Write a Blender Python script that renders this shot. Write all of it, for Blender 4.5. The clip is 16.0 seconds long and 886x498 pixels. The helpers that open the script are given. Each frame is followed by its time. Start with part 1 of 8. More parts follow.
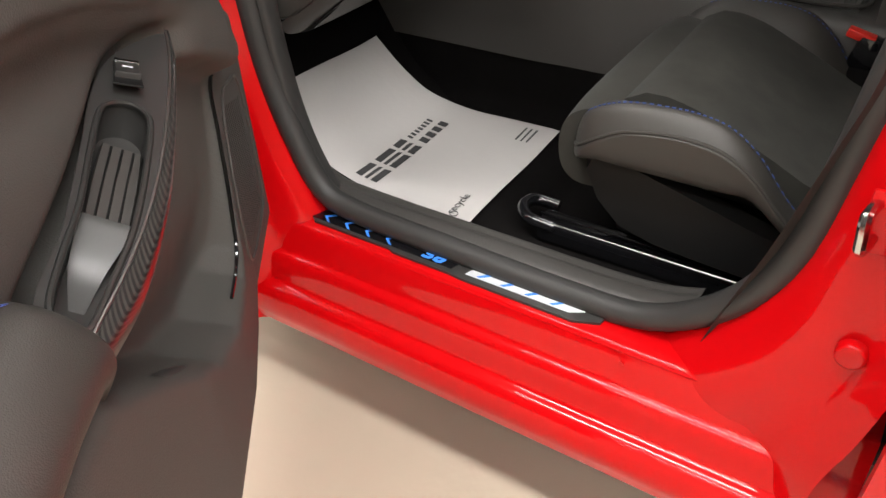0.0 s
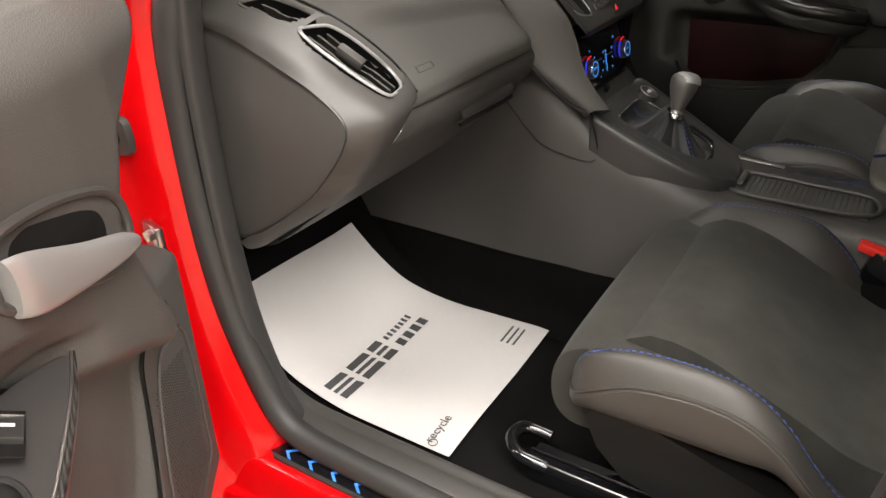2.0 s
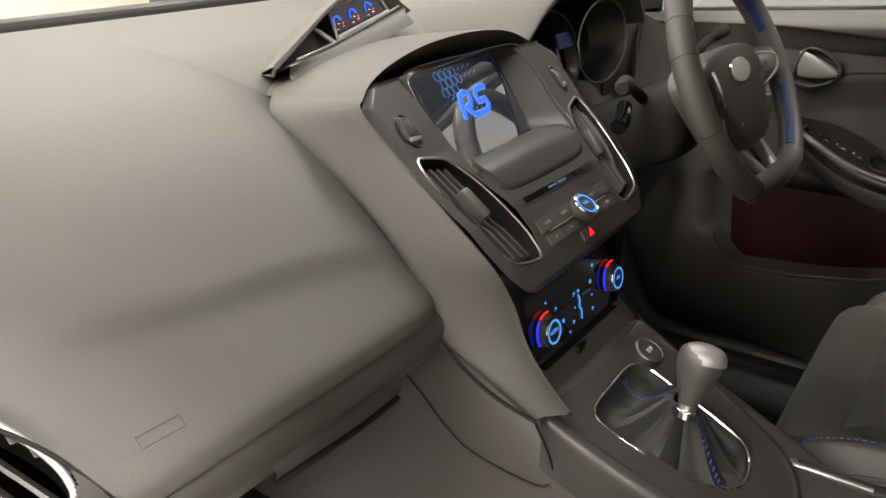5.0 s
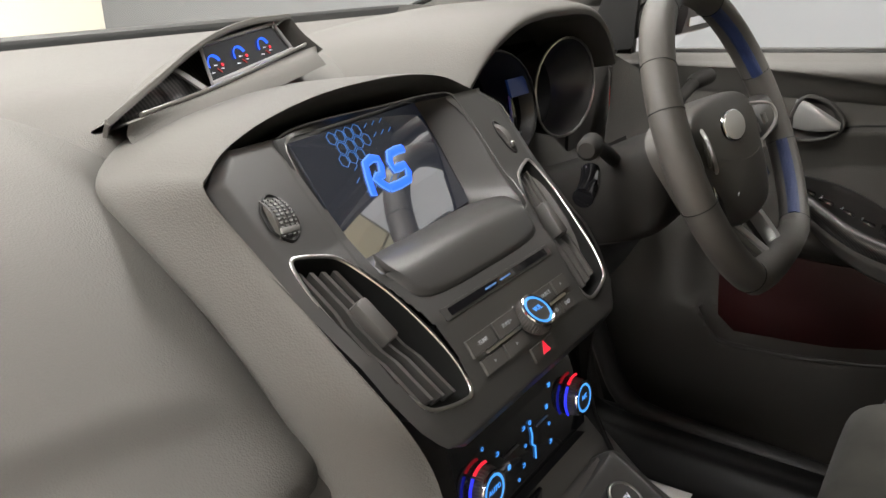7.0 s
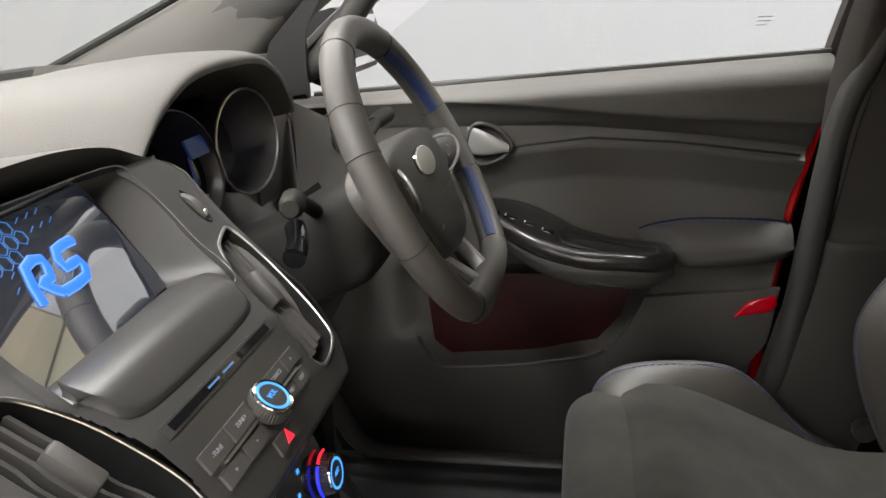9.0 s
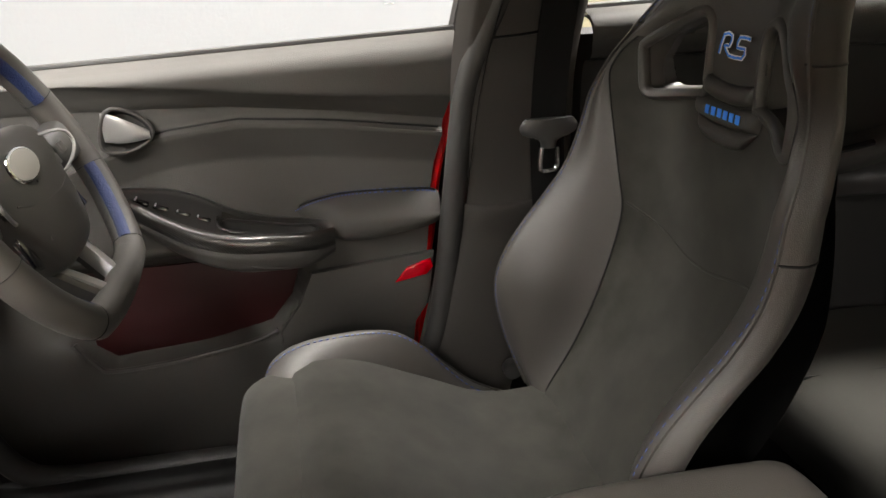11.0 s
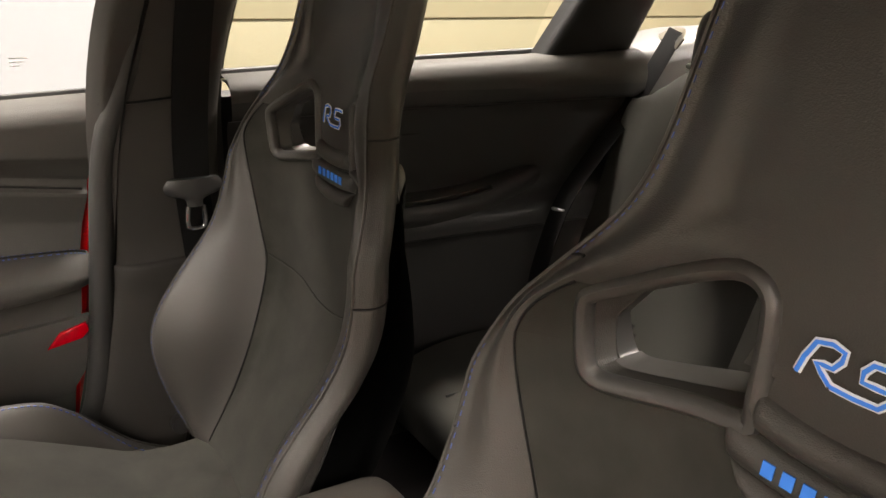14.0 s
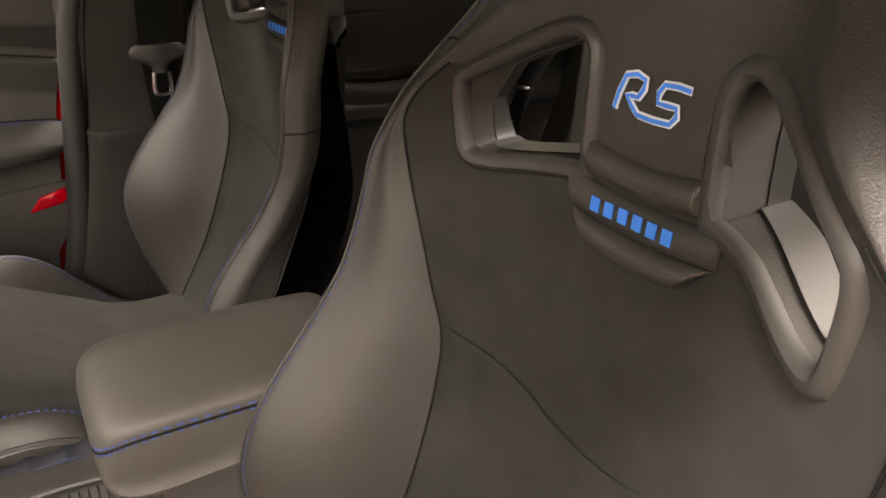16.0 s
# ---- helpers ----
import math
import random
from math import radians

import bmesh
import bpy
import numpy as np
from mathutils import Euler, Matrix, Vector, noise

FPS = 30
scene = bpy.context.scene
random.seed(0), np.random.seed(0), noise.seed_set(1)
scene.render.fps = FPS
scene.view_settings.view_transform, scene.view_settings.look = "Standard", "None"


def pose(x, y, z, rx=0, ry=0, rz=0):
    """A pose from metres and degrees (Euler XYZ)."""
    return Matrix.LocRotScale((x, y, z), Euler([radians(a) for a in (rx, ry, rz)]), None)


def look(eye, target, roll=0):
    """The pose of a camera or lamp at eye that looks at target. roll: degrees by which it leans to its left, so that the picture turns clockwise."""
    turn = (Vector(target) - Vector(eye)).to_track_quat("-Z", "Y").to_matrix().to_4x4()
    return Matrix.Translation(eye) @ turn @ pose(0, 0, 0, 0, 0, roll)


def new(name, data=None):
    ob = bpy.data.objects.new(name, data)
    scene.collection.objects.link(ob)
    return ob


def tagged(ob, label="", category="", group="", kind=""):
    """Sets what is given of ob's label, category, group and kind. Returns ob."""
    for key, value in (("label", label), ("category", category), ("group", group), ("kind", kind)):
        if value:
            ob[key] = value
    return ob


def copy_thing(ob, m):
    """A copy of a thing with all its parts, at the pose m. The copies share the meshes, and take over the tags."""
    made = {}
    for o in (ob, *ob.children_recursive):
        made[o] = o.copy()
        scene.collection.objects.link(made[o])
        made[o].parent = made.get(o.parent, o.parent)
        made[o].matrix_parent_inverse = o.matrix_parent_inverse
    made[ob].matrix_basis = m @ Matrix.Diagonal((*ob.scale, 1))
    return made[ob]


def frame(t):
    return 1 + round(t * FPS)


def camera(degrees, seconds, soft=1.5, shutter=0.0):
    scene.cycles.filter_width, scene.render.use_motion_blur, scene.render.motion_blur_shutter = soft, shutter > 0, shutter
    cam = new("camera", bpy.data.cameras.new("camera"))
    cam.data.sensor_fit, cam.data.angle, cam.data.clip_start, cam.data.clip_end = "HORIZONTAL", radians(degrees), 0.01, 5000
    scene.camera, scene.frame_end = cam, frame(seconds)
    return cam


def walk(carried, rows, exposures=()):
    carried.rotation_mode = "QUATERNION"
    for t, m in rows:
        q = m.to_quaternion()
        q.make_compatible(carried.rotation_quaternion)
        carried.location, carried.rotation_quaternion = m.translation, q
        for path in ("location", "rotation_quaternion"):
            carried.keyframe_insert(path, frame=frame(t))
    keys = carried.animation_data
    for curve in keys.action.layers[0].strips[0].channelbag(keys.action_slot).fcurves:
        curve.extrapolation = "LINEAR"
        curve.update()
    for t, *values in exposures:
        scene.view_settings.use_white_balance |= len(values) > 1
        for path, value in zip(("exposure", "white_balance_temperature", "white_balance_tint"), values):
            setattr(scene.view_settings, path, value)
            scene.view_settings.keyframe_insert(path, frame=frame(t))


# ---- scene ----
cam = camera(60.9, 16.0)
PATH = [
    (0, (-0.195, -1.454, 1.063), (-1.1, -0.135, -0.138), -2.6),
    (0.5, (-0.206, -1.427, 1.079), (-1.108, -0.06, -0.069), -2.3),
    (1, (-0.223, -1.387, 1.106), (-1.125, 0.027, 0.017), -2.0),
    (1.5, (-0.264, -1.366, 1.123), (-1.178, 0.086, 0.096), -1.6),
    (2, (-0.301, -1.275, 1.141), (-1.242, 0.203, 0.177), -1.4),
    (2.5, (-0.296, -1.164, 1.172), (-1.265, 0.331, 0.264), -1.1),
    (3, (-0.308, -1.085, 1.178), (-1.305, 0.42, 0.317), -0.9),
    (3.5, (-0.354, -0.99, 1.188), (-1.381, 0.51, 0.353), -0.9),
    (4, (-0.396, -0.905, 1.182), (-1.456, 0.585, 0.373), -1.2),
    (4.5, (-0.411, -0.787, 1.184), (-1.512, 0.679, 0.384), -1.9),
    (4.7, (-0.414, -0.744, 1.187), (-1.528, 0.714, 0.39), -2.0),
    (6.8, (-0.504, -0.482, 1.167), (-1.627, 1.013, 0.456), -1.7),
    (7, (-0.509, -0.469, 1.161), (-1.599, 1.054, 0.461), -1.4),
    (7.5, (-0.545, -0.443, 1.153), (-1.519, 1.173, 0.491), -1.2),
    (8, (-0.56, -0.433, 1.164), (-1.361, 1.288, 0.534), -1.5),
    (8.5, (-0.556, -0.429, 1.164), (-1.146, 1.38, 0.548), -2.6),
    (9, (-0.548, -0.423, 1.163), (-0.921, 1.437, 0.529), -3.8),
    (9.5, (-0.536, -0.411, 1.16), (-0.691, 1.465, 0.485), -4.7),
    (10, (-0.52, -0.405, 1.156), (-0.469, 1.451, 0.413), -4.9),
    (10.2, (-0.506, -0.399, 1.16), (-0.386, 1.441, 0.385), -4.3),
    (12.5, (-0.424, -0.446, 1.226), (0.303, 1.278, 0.519), 0.5),
    (13, (-0.411, -0.467, 1.232), (0.431, 1.212, 0.546), 0.9),
    (13.5, (-0.392, -0.496, 1.238), (0.547, 1.135, 0.563), 1.3),
    (14, (-0.361, -0.52, 1.234), (0.646, 1.07, 0.556), 1.4),
    (14.5, (-0.331, -0.549, 1.223), (0.707, 1.015, 0.534), 1.4),
    (15, (-0.321, -0.583, 1.213), (0.709, 0.971, 0.49), 1.0),
    (15.5, (-0.321, -0.622, 1.185), (0.674, 0.932, 0.414), 0.8),
    (16, (-0.326, -0.657, 1.15), (0.61, 0.896, 0.306), 0.6),
]
walk(cam, [(t, look(eye, target, roll)) for t, eye, target, roll in PATH], [(0.0, -0.72, 6500, 10), (1.5, -0.22, 6600, 10), (3.0, 0.12, 6800, 10), (4.5, 0.45, 6800, 10), (7.0, 0.7, 6500, 10), (9.0, 1.0, 6400, 10), (12.5, 1.5, 6900, 12), (13.5, 1.5, 7000, 13), (14.5, 1.3, 7300, 15), (15.0, 1.2, 7400, 16), (16.0, 1.4, 7400, 16)])
# ---- light ----
world = bpy.data.worlds.new("world")
scene.world = world
world.use_nodes = True
world.node_tree.nodes["Background"].inputs[0].default_value = (0.9, 0.95, 1.0, 1)
world.node_tree.nodes["Background"].inputs[1].default_value = 0.05
ROOM_X0, ROOM_X1, ROOM_Y0, ROOM_Y1, ROOM_Z = -6.0, 5.0, -6.6, 2.9, 3.1
# Row at y -5.0 is unseen, added for low light into the cabin.
PANELS = [(x, y) for x in (-4.6, -2.7, -0.9, 0.9, 2.7) for y in (-5.0, -2.9, -1.4, 1.35)]
PANEL_WATTS = 44.0


def panel_share(px, py):
    """How bright each ceiling panel is: the rows over the open side of the car shine most."""
    if px < -4:
        return 0.9
    if py > 0:
        return 1.0 if px < 0 else 1.5
    if py > -2:
        return 1.0 if px < -2 else 2.1 if px < 0 else 3.0
    return (0.65 if px < -2 else 1.5) * (1.5 if px > 2 else 1.0) * (0.3 if py < -4 else 1.0)


for px, py in PANELS:
    lamp = bpy.data.lights.new("ceiling_lamp", "AREA")
    lamp.shape, lamp.size, lamp.size_y, lamp.energy, lamp.color = "RECTANGLE", 1.35, 0.3, PANEL_WATTS * panel_share(px, py), (0.985, 0.96, 0.92)
    new("ceiling_lamp", lamp).matrix_world = pose(px, py, ROOM_Z - 0.09)

# ---- helpers for shapes ----
BASE = {}


def V(*a):
    return Vector(a)


def thing(name, at, label, category, group="", kind=""):
    ob = new(name)
    ob.empty_display_size = 0.05
    ob.location = at
    BASE[ob] = Vector(at)
    return tagged(ob, label, category, group, kind)


def part(name, bm, mat, parent=None, label="", sharp=38, kind=""):
    """Links a bmesh, drawn in world places, as one mesh under a thing or part."""
    off = BASE.get(parent, Vector((0, 0, 0)))
    if off.length:
        bmesh.ops.translate(bm, verts=bm.verts, vec=-off)
    me = bpy.data.meshes.new(name)
    bm.to_mesh(me)
    bm.free()
    me.polygons.foreach_set("use_smooth", [True] * len(me.polygons))
    me.set_sharp_from_angle(angle=radians(sharp))
    me.materials.append(mat)
    ob = new(name, me)
    if parent:
        ob.parent = parent
    BASE[ob] = off
    return tagged(ob, label, kind=kind)


def spline(pts, n=4, closed=False):
    """Points on a smooth curve through pts, n to each span."""
    pts = [Vector(p) for p in pts]
    m, out = len(pts), []
    for i in range(m if closed else m - 1):
        if closed:
            a, b, c, d = (pts[(i + k) % m] for k in (-1, 0, 1, 2))
        else:
            a, b, c, d = pts[max(i - 1, 0)], pts[i], pts[i + 1], pts[min(i + 2, m - 1)]
        for k in range(n):
            t = k / n
            out.append(0.5 * (2 * b + (c - a) * t + (2 * a - 5 * b + 4 * c - d) * t * t + (3 * b - a - 3 * c + d) * t**3))
    if not closed:
        out.append(pts[-1])
    return out


def grid(rows, wrap=False, caps=False):
    """A mesh from rows of points of one length."""
    bm = bmesh.new()
    vs = [[bm.verts.new(p) for p in row] for row in rows]
    n = len(vs[0])
    for a, b in zip(vs, vs[1:]):
        for j in range(n if wrap else n - 1):
            k = (j + 1) % n
            bm.faces.new((a[j], a[k], b[k], b[j]))
    if caps:
        bm.faces.new(vs[0][::-1])
        bm.faces.new(vs[-1])
    bmesh.ops.remove_doubles(bm, verts=bm.verts, dist=1e-5)
    bmesh.ops.recalc_face_normals(bm, faces=bm.faces)
    return bm


def loft(rows, nu=4, nv=4, wrap=False, caps=False, thick=0.0):
    """A smooth skin through rows of points; wrap closes each row, thick gives the skin depth."""
    rows = [spline(r, nv, wrap) for r in rows] if nv > 1 else [[Vector(p) for p in r] for r in rows]
    if nu > 1:
        rows = list(zip(*[spline(c, nu) for c in zip(*rows)]))
    bm = grid(rows, wrap, caps)
    if thick:
        bmesh.ops.solidify(bm, geom=bm.faces[:], thickness=thick)
        bmesh.ops.recalc_face_normals(bm, faces=bm.faces)
    return bm


def tube(pts, r, n=10, closed=False, smooth=4, flat=1.0, up=None, taper=None):
    """A rod along a path; flat squeezes its section along up."""
    path = spline(pts, smooth, closed) if smooth > 1 else [Vector(p) for p in pts]
    m, rows, side0 = len(path), [], None
    for i, p in enumerate(path):
        a, b = (path[i - 1], path[(i + 1) % m]) if closed else (path[max(i - 1, 0)], path[min(i + 1, m - 1)])
        d = (b - a).normalized()
        if up is not None:
            side = d.cross(Vector(up)).normalized()
        elif side0 is None:
            side = d.orthogonal().normalized()
        else:
            side = (side0 - d * side0.dot(d)).normalized()
        side0 = side
        top = side.cross(d)
        k = r * (taper(i / max(m - 1, 1)) if taper else 1)
        rows.append([p + k * (side * math.cos(2 * math.pi * j / n) + flat * top * math.sin(2 * math.pi * j / n)) for j in range(n)])
    if closed:
        rows.append(rows[0])
    return grid(rows, True, not closed)


def box(sx, sy, sz, at=(0, 0, 0), turn=(0, 0, 0), bevel=0.004, seg=2):
    bm = bmesh.new()
    bmesh.ops.create_cube(bm, size=1)
    bmesh.ops.scale(bm, vec=(sx, sy, sz), verts=bm.verts)
    if bevel:
        bmesh.ops.bevel(bm, geom=bm.edges[:], offset=min(bevel, 0.45 * min(sx, sy, sz)), segments=seg, profile=0.5, affect="EDGES")
    bmesh.ops.transform(bm, matrix=pose(*at, *turn), verts=bm.verts)
    return bm


def slab(outline, depth, m=None, bevel=0.0, round_=0, seg=2):
    """A flat plate: an outline in x, y with its face towards +z at depth. round_: smooth the outline."""
    pts = spline([(*p, 0) for p in outline], round_, True) if round_ else [Vector((*p, 0)) for p in outline]
    bm = bmesh.new()
    f = bm.faces.new([bm.verts.new(p) for p in pts])
    if f.calc_area() and sum(a.x * b.y - b.x * a.y for a, b in zip(pts, pts[1:] + pts[:1])) < 0:
        f.normal_flip()
    g = bmesh.ops.extrude_face_region(bm, geom=[f])
    top = [v for v in g["geom"] if isinstance(v, bmesh.types.BMVert)]
    bmesh.ops.translate(bm, verts=top, vec=(0, 0, depth))
    bmesh.ops.recalc_face_normals(bm, faces=bm.faces)
    if bevel:
        es = [e for e in bm.edges if all(v in set(top) for v in e.verts)]
        bmesh.ops.bevel(bm, geom=es, offset=bevel, segments=seg, profile=0.5, affect="EDGES")
    if m is not None:
        bmesh.ops.transform(bm, matrix=m, verts=bm.verts)
    return bm


def disc(r, depth, m=None, n=28, bevel=0.0, r2=None):
    """A round plug along +z; r2: the radius at its face."""
    bm = bmesh.new()
    bmesh.ops.create_cone(bm, cap_ends=True, segments=n, radius1=r, radius2=r if r2 is None else r2, depth=depth)
    bmesh.ops.translate(bm, verts=bm.verts, vec=(0, 0, depth / 2))
    if bevel:
        es = [e for e in bm.edges if abs(e.verts[0].co.z - depth) < 1e-6 and abs(e.verts[1].co.z - depth) < 1e-6]
        bmesh.ops.bevel(bm, geom=es, offset=bevel, segments=3, profile=0.5, affect="EDGES")
    if m is not None:
        bmesh.ops.transform(bm, matrix=m, verts=bm.verts)
    return bm


def ring(r, thick, m=None, n=36, k=8, flat=1.0):
    pts = [(r * math.cos(2 * math.pi * i / n), r * math.sin(2 * math.pi * i / n), 0) for i in range(n)]
    bm = tube(pts, thick, k, closed=True, smooth=1, flat=flat, up=(0, 0, 1))
    if m is not None:
        bmesh.ops.transform(bm, matrix=m, verts=bm.verts)
    return bm


def frame_at(o, right, up):
    """A pose at o with x along right, y near up, z out of the face."""
    x = Vector(right).normalized()
    z = x.cross(Vector(up)).normalized()
    y = z.cross(x)
    return Matrix.Translation(o) @ Matrix((x, y, z)).transposed().to_4x4()


def merge(*bms):
    out = bmesh.new()
    for b in bms:
        me = bpy.data.meshes.new("tmp")
        b.to_mesh(me)
        b.free()
        out.from_mesh(me)
        bpy.data.meshes.remove(me)
    return out


def letters(text, size, m, deep=0.0004):
    """Built-in font, as a mesh centred on m."""
    cu = bpy.data.curves.new("text", "FONT")
    cu.body, cu.size, cu.extrude, cu.align_x, cu.align_y, cu.resolution_u = text, size, deep, "CENTER", "CENTER", 2
    ob = bpy.data.objects.new("text", cu)
    scene.collection.objects.link(ob)
    me = bpy.data.meshes.new_from_object(ob.evaluated_get(bpy.context.evaluated_depsgraph_get()))
    bpy.data.objects.remove(ob)
    bpy.data.curves.remove(cu)
    bm = bmesh.new()
    bm.from_mesh(me)
    bpy.data.meshes.remove(me)
    bmesh.ops.transform(bm, matrix=m, verts=bm.verts)
    return bm


# ---- materials ----
def surf(name, color, rough=0.5, metal=0.0, grain=0.0, bump=0.0, vary=0.12, big=5.0, coat=0.0, sheen=0.0, spec=0.5, cells=False):
    """A painted, moulded or woven surface. grain: its fine structure, in repeats a metre."""
    mt = bpy.data.materials.new(name)
    mt.use_nodes = True
    nt, nodes = mt.node_tree, mt.node_tree.nodes
    b = nodes["Principled BSDF"]
    co = nodes.new("ShaderNodeTexCoord")
    n1 = nodes.new("ShaderNodeTexNoise")
    n1.inputs["Scale"].default_value, n1.inputs["Detail"].default_value = big, 5
    nt.links.new(co.outputs["Object"], n1.inputs["Vector"])
    mix = nodes.new("ShaderNodeMix")
    mix.data_type = "RGBA"
    mix.inputs["A"].default_value = (*[c * (1 - vary) for c in color], 1)
    mix.inputs["B"].default_value = (*[min(1, c * (1 + vary)) for c in color], 1)
    nt.links.new(n1.outputs["Fac"], mix.inputs["Factor"])
    nt.links.new(mix.outputs["Result"], b.inputs["Base Color"])
    ramp = nodes.new("ShaderNodeMapRange")
    ramp.inputs["To Min"].default_value, ramp.inputs["To Max"].default_value = max(0.02, rough * 0.85), min(1, rough * 1.15)
    nt.links.new(n1.outputs["Fac"], ramp.inputs["Value"])
    nt.links.new(ramp.outputs["Result"], b.inputs["Roughness"])
    if grain:
        n2 = nodes.new("ShaderNodeTexVoronoi" if cells else "ShaderNodeTexNoise")
        n2.inputs["Scale"].default_value = grain
        nt.links.new(co.outputs["Object"], n2.inputs["Vector"])
        bp = nodes.new("ShaderNodeBump")
        bp.inputs["Strength"].default_value, bp.inputs["Distance"].default_value = bump, 0.6 / grain
        nt.links.new(n2.outputs["Distance" if cells else "Fac"], bp.inputs["Height"])
        nt.links.new(bp.outputs["Normal"], b.inputs["Normal"])
    b.inputs["Metallic"].default_value = metal
    b.inputs["Specular IOR Level"].default_value = spec
    b.inputs["Coat Weight"].default_value = coat
    b.inputs["Coat Roughness"].default_value = 0.03
    b.inputs["Sheen Weight"].default_value = sheen
    b.inputs["Sheen Roughness"].default_value = 0.5
    return mt


def glow(name, color, strength):
    mt = bpy.data.materials.new(name)
    mt.use_nodes = True
    b = mt.node_tree.nodes["Principled BSDF"]
    b.inputs["Base Color"].default_value = (*[0.2 * c for c in color], 1)
    b.inputs["Emission Color"].default_value = (*color, 1)
    b.inputs["Emission Strength"].default_value = strength
    return mt


def pane(name, tint, gloss=0.06):
    """Thin clear glass: it lets light straight through and mirrors a little."""
    mt = bpy.data.materials.new(name)
    mt.use_nodes = True
    nt, nodes = mt.node_tree, mt.node_tree.nodes
    nodes.remove(nodes["Principled BSDF"])
    tr, gl, mix, lw, pw, mul = (nodes.new("ShaderNode" + k) for k in ("BsdfTransparent", "BsdfGlossy", "MixShader", "LayerWeight", "Math", "Math"))
    tr.inputs[0].default_value = (*tint, 1)
    gl.inputs["Roughness"].default_value = 0.01
    lw.inputs["Blend"].default_value = 0.5
    pw.operation, mul.operation = "POWER", "MULTIPLY_ADD"
    pw.inputs[1].default_value, mul.inputs[1].default_value, mul.inputs[2].default_value = 5.0, 0.25, gloss * 0.2
    nt.links.new(lw.outputs["Facing"], pw.inputs[0])
    nt.links.new(pw.outputs[0], mul.inputs[0])
    nt.links.new(mul.outputs[0], mix.inputs[0])
    nt.links.new(tr.outputs[0], mix.inputs[1])
    nt.links.new(gl.outputs[0], mix.inputs[2])
    nt.links.new(mix.outputs[0], nodes["Material Output"].inputs[0])
    return mt


SOFT = surf("soft_touch", (0.072, 0.069, 0.064), 0.6, grain=650, bump=0.3, cells=True, spec=0.22)
HARD = surf("hard_plastic", (0.05, 0.047, 0.044), 0.48, grain=900, bump=0.2)
SMOOTH = surf("satin_plastic", (0.034, 0.033, 0.032), 0.36, grain=1500, bump=0.05)
DARK = surf("black_plastic", (0.008, 0.008, 0.008), 0.5, grain=900, bump=0.12, spec=0.25)
GLOSS = surf("gloss_black", (0.006, 0.006, 0.007), 0.08, coat=0.6)
RUBBER = surf("rubber", (0.03, 0.029, 0.028), 0.55, grain=400, bump=0.06)
HIDE = surf("gaiter_hide", (0.014, 0.014, 0.014), 0.6, grain=900, bump=0.3, cells=True)
KNOBGREY = surf("anodised_grey", (0.085, 0.082, 0.078), 0.4, 0.3, vary=0.08)
LEATHER = surf("leather", (0.044, 0.0405, 0.0365), 0.44, grain=900, bump=0.3, cells=True, spec=0.45)
SUEDE = surf("suede", (0.031, 0.030, 0.026), 0.95, grain=1200, bump=0.3, vary=0.55, big=22, sheen=0.08, spec=0.12)
CARPET = surf("carpet", (0.0055, 0.005, 0.005), 0.98, grain=900, bump=0.9, vary=0.5, big=14, spec=0.05)
CLOTH = surf("cloth", (0.032, 0.031, 0.027), 0.95, grain=1400, bump=0.5, vary=0.2, sheen=0.05, spec=0.15)
PAINT = surf("red_paint", (0.56, 0.002, 0.004), 0.32, vary=0.03, coat=0.6, spec=0.05)
CHROME = surf("chrome", (0.62, 0.62, 0.61), 0.16, 1.0, vary=0.03)
SATIN = surf("satin_metal", (0.5, 0.49, 0.48), 0.32, 1.0, vary=0.06)
SILVER = surf("silver_paint", (0.27, 0.265, 0.26), 0.34, 0.35, vary=0.05)
STEEL = surf("steel", (0.45, 0.44, 0.43), 0.3, 1.0, vary=0.12)
BLUE = surf("blue_thread", (0.05, 0.09, 0.30), 0.7)
BLUESUEDE = surf("blue_perforated_leather", (0.009, 0.022, 0.085), 0.6, grain=500, bump=0.5, cells=True)
SKY = surf("bright_blue", (0.04, 0.24, 0.85), 0.6)
CHALK = surf("pale_print", (0.7, 0.72, 0.78), 0.6)
PAPER = surf("paper", (0.52, 0.50, 0.49), 0.7, grain=60, bump=0.05, vary=0.02)
INK = surf("print_ink", (0.05, 0.05, 0.052), 0.6)
WEB = surf("belt_webbing", (0.007, 0.007, 0.007), 0.85, grain=1500, bump=0.4, spec=0.15)
REDPLASTIC = surf("red_plastic", (0.75, 0.03, 0.02), 0.35)
LENS = surf("red_lens", (0.55, 0.0, 0.01), 0.1, coat=0.8)
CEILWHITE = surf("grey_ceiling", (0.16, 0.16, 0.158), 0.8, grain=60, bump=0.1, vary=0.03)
# White of this wall darkened to hold down its glare through the windows.
WALLWHITEDIM = surf("white_wall_dimmed", (0.16, 0.169, 0.183), 0.8, grain=60, bump=0.1, vary=0.03)
# Cream dimmed in colour to stand for a surface that is lit less.
DOORCREAMDIM = surf("roller_cream_dimmed", (0.122, 0.112, 0.07), 0.7, grain=60, bump=0.1, vary=0.03)
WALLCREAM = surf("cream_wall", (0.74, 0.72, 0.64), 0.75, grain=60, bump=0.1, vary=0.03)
FLOORM = surf("sealed_floor", (0.47, 0.405, 0.32), 0.3, grain=25, bump=0.06, vary=0.12, big=2.2, coat=0.15)
LINER = surf("headlining", (0.04, 0.039, 0.037), 0.95, grain=1200, bump=0.3)
LEDGELIT = surf("satin_plastic_lit", (0.095, 0.092, 0.088), 0.4, grain=900, bump=0.1, vary=0.06)
ETCH = surf("etched_glass", (0.80, 0.80, 0.78), 0.9)
GRILLE = surf("speaker_mesh", (0.016, 0.015, 0.014), 0.7, grain=320, bump=1.0, cells=True)
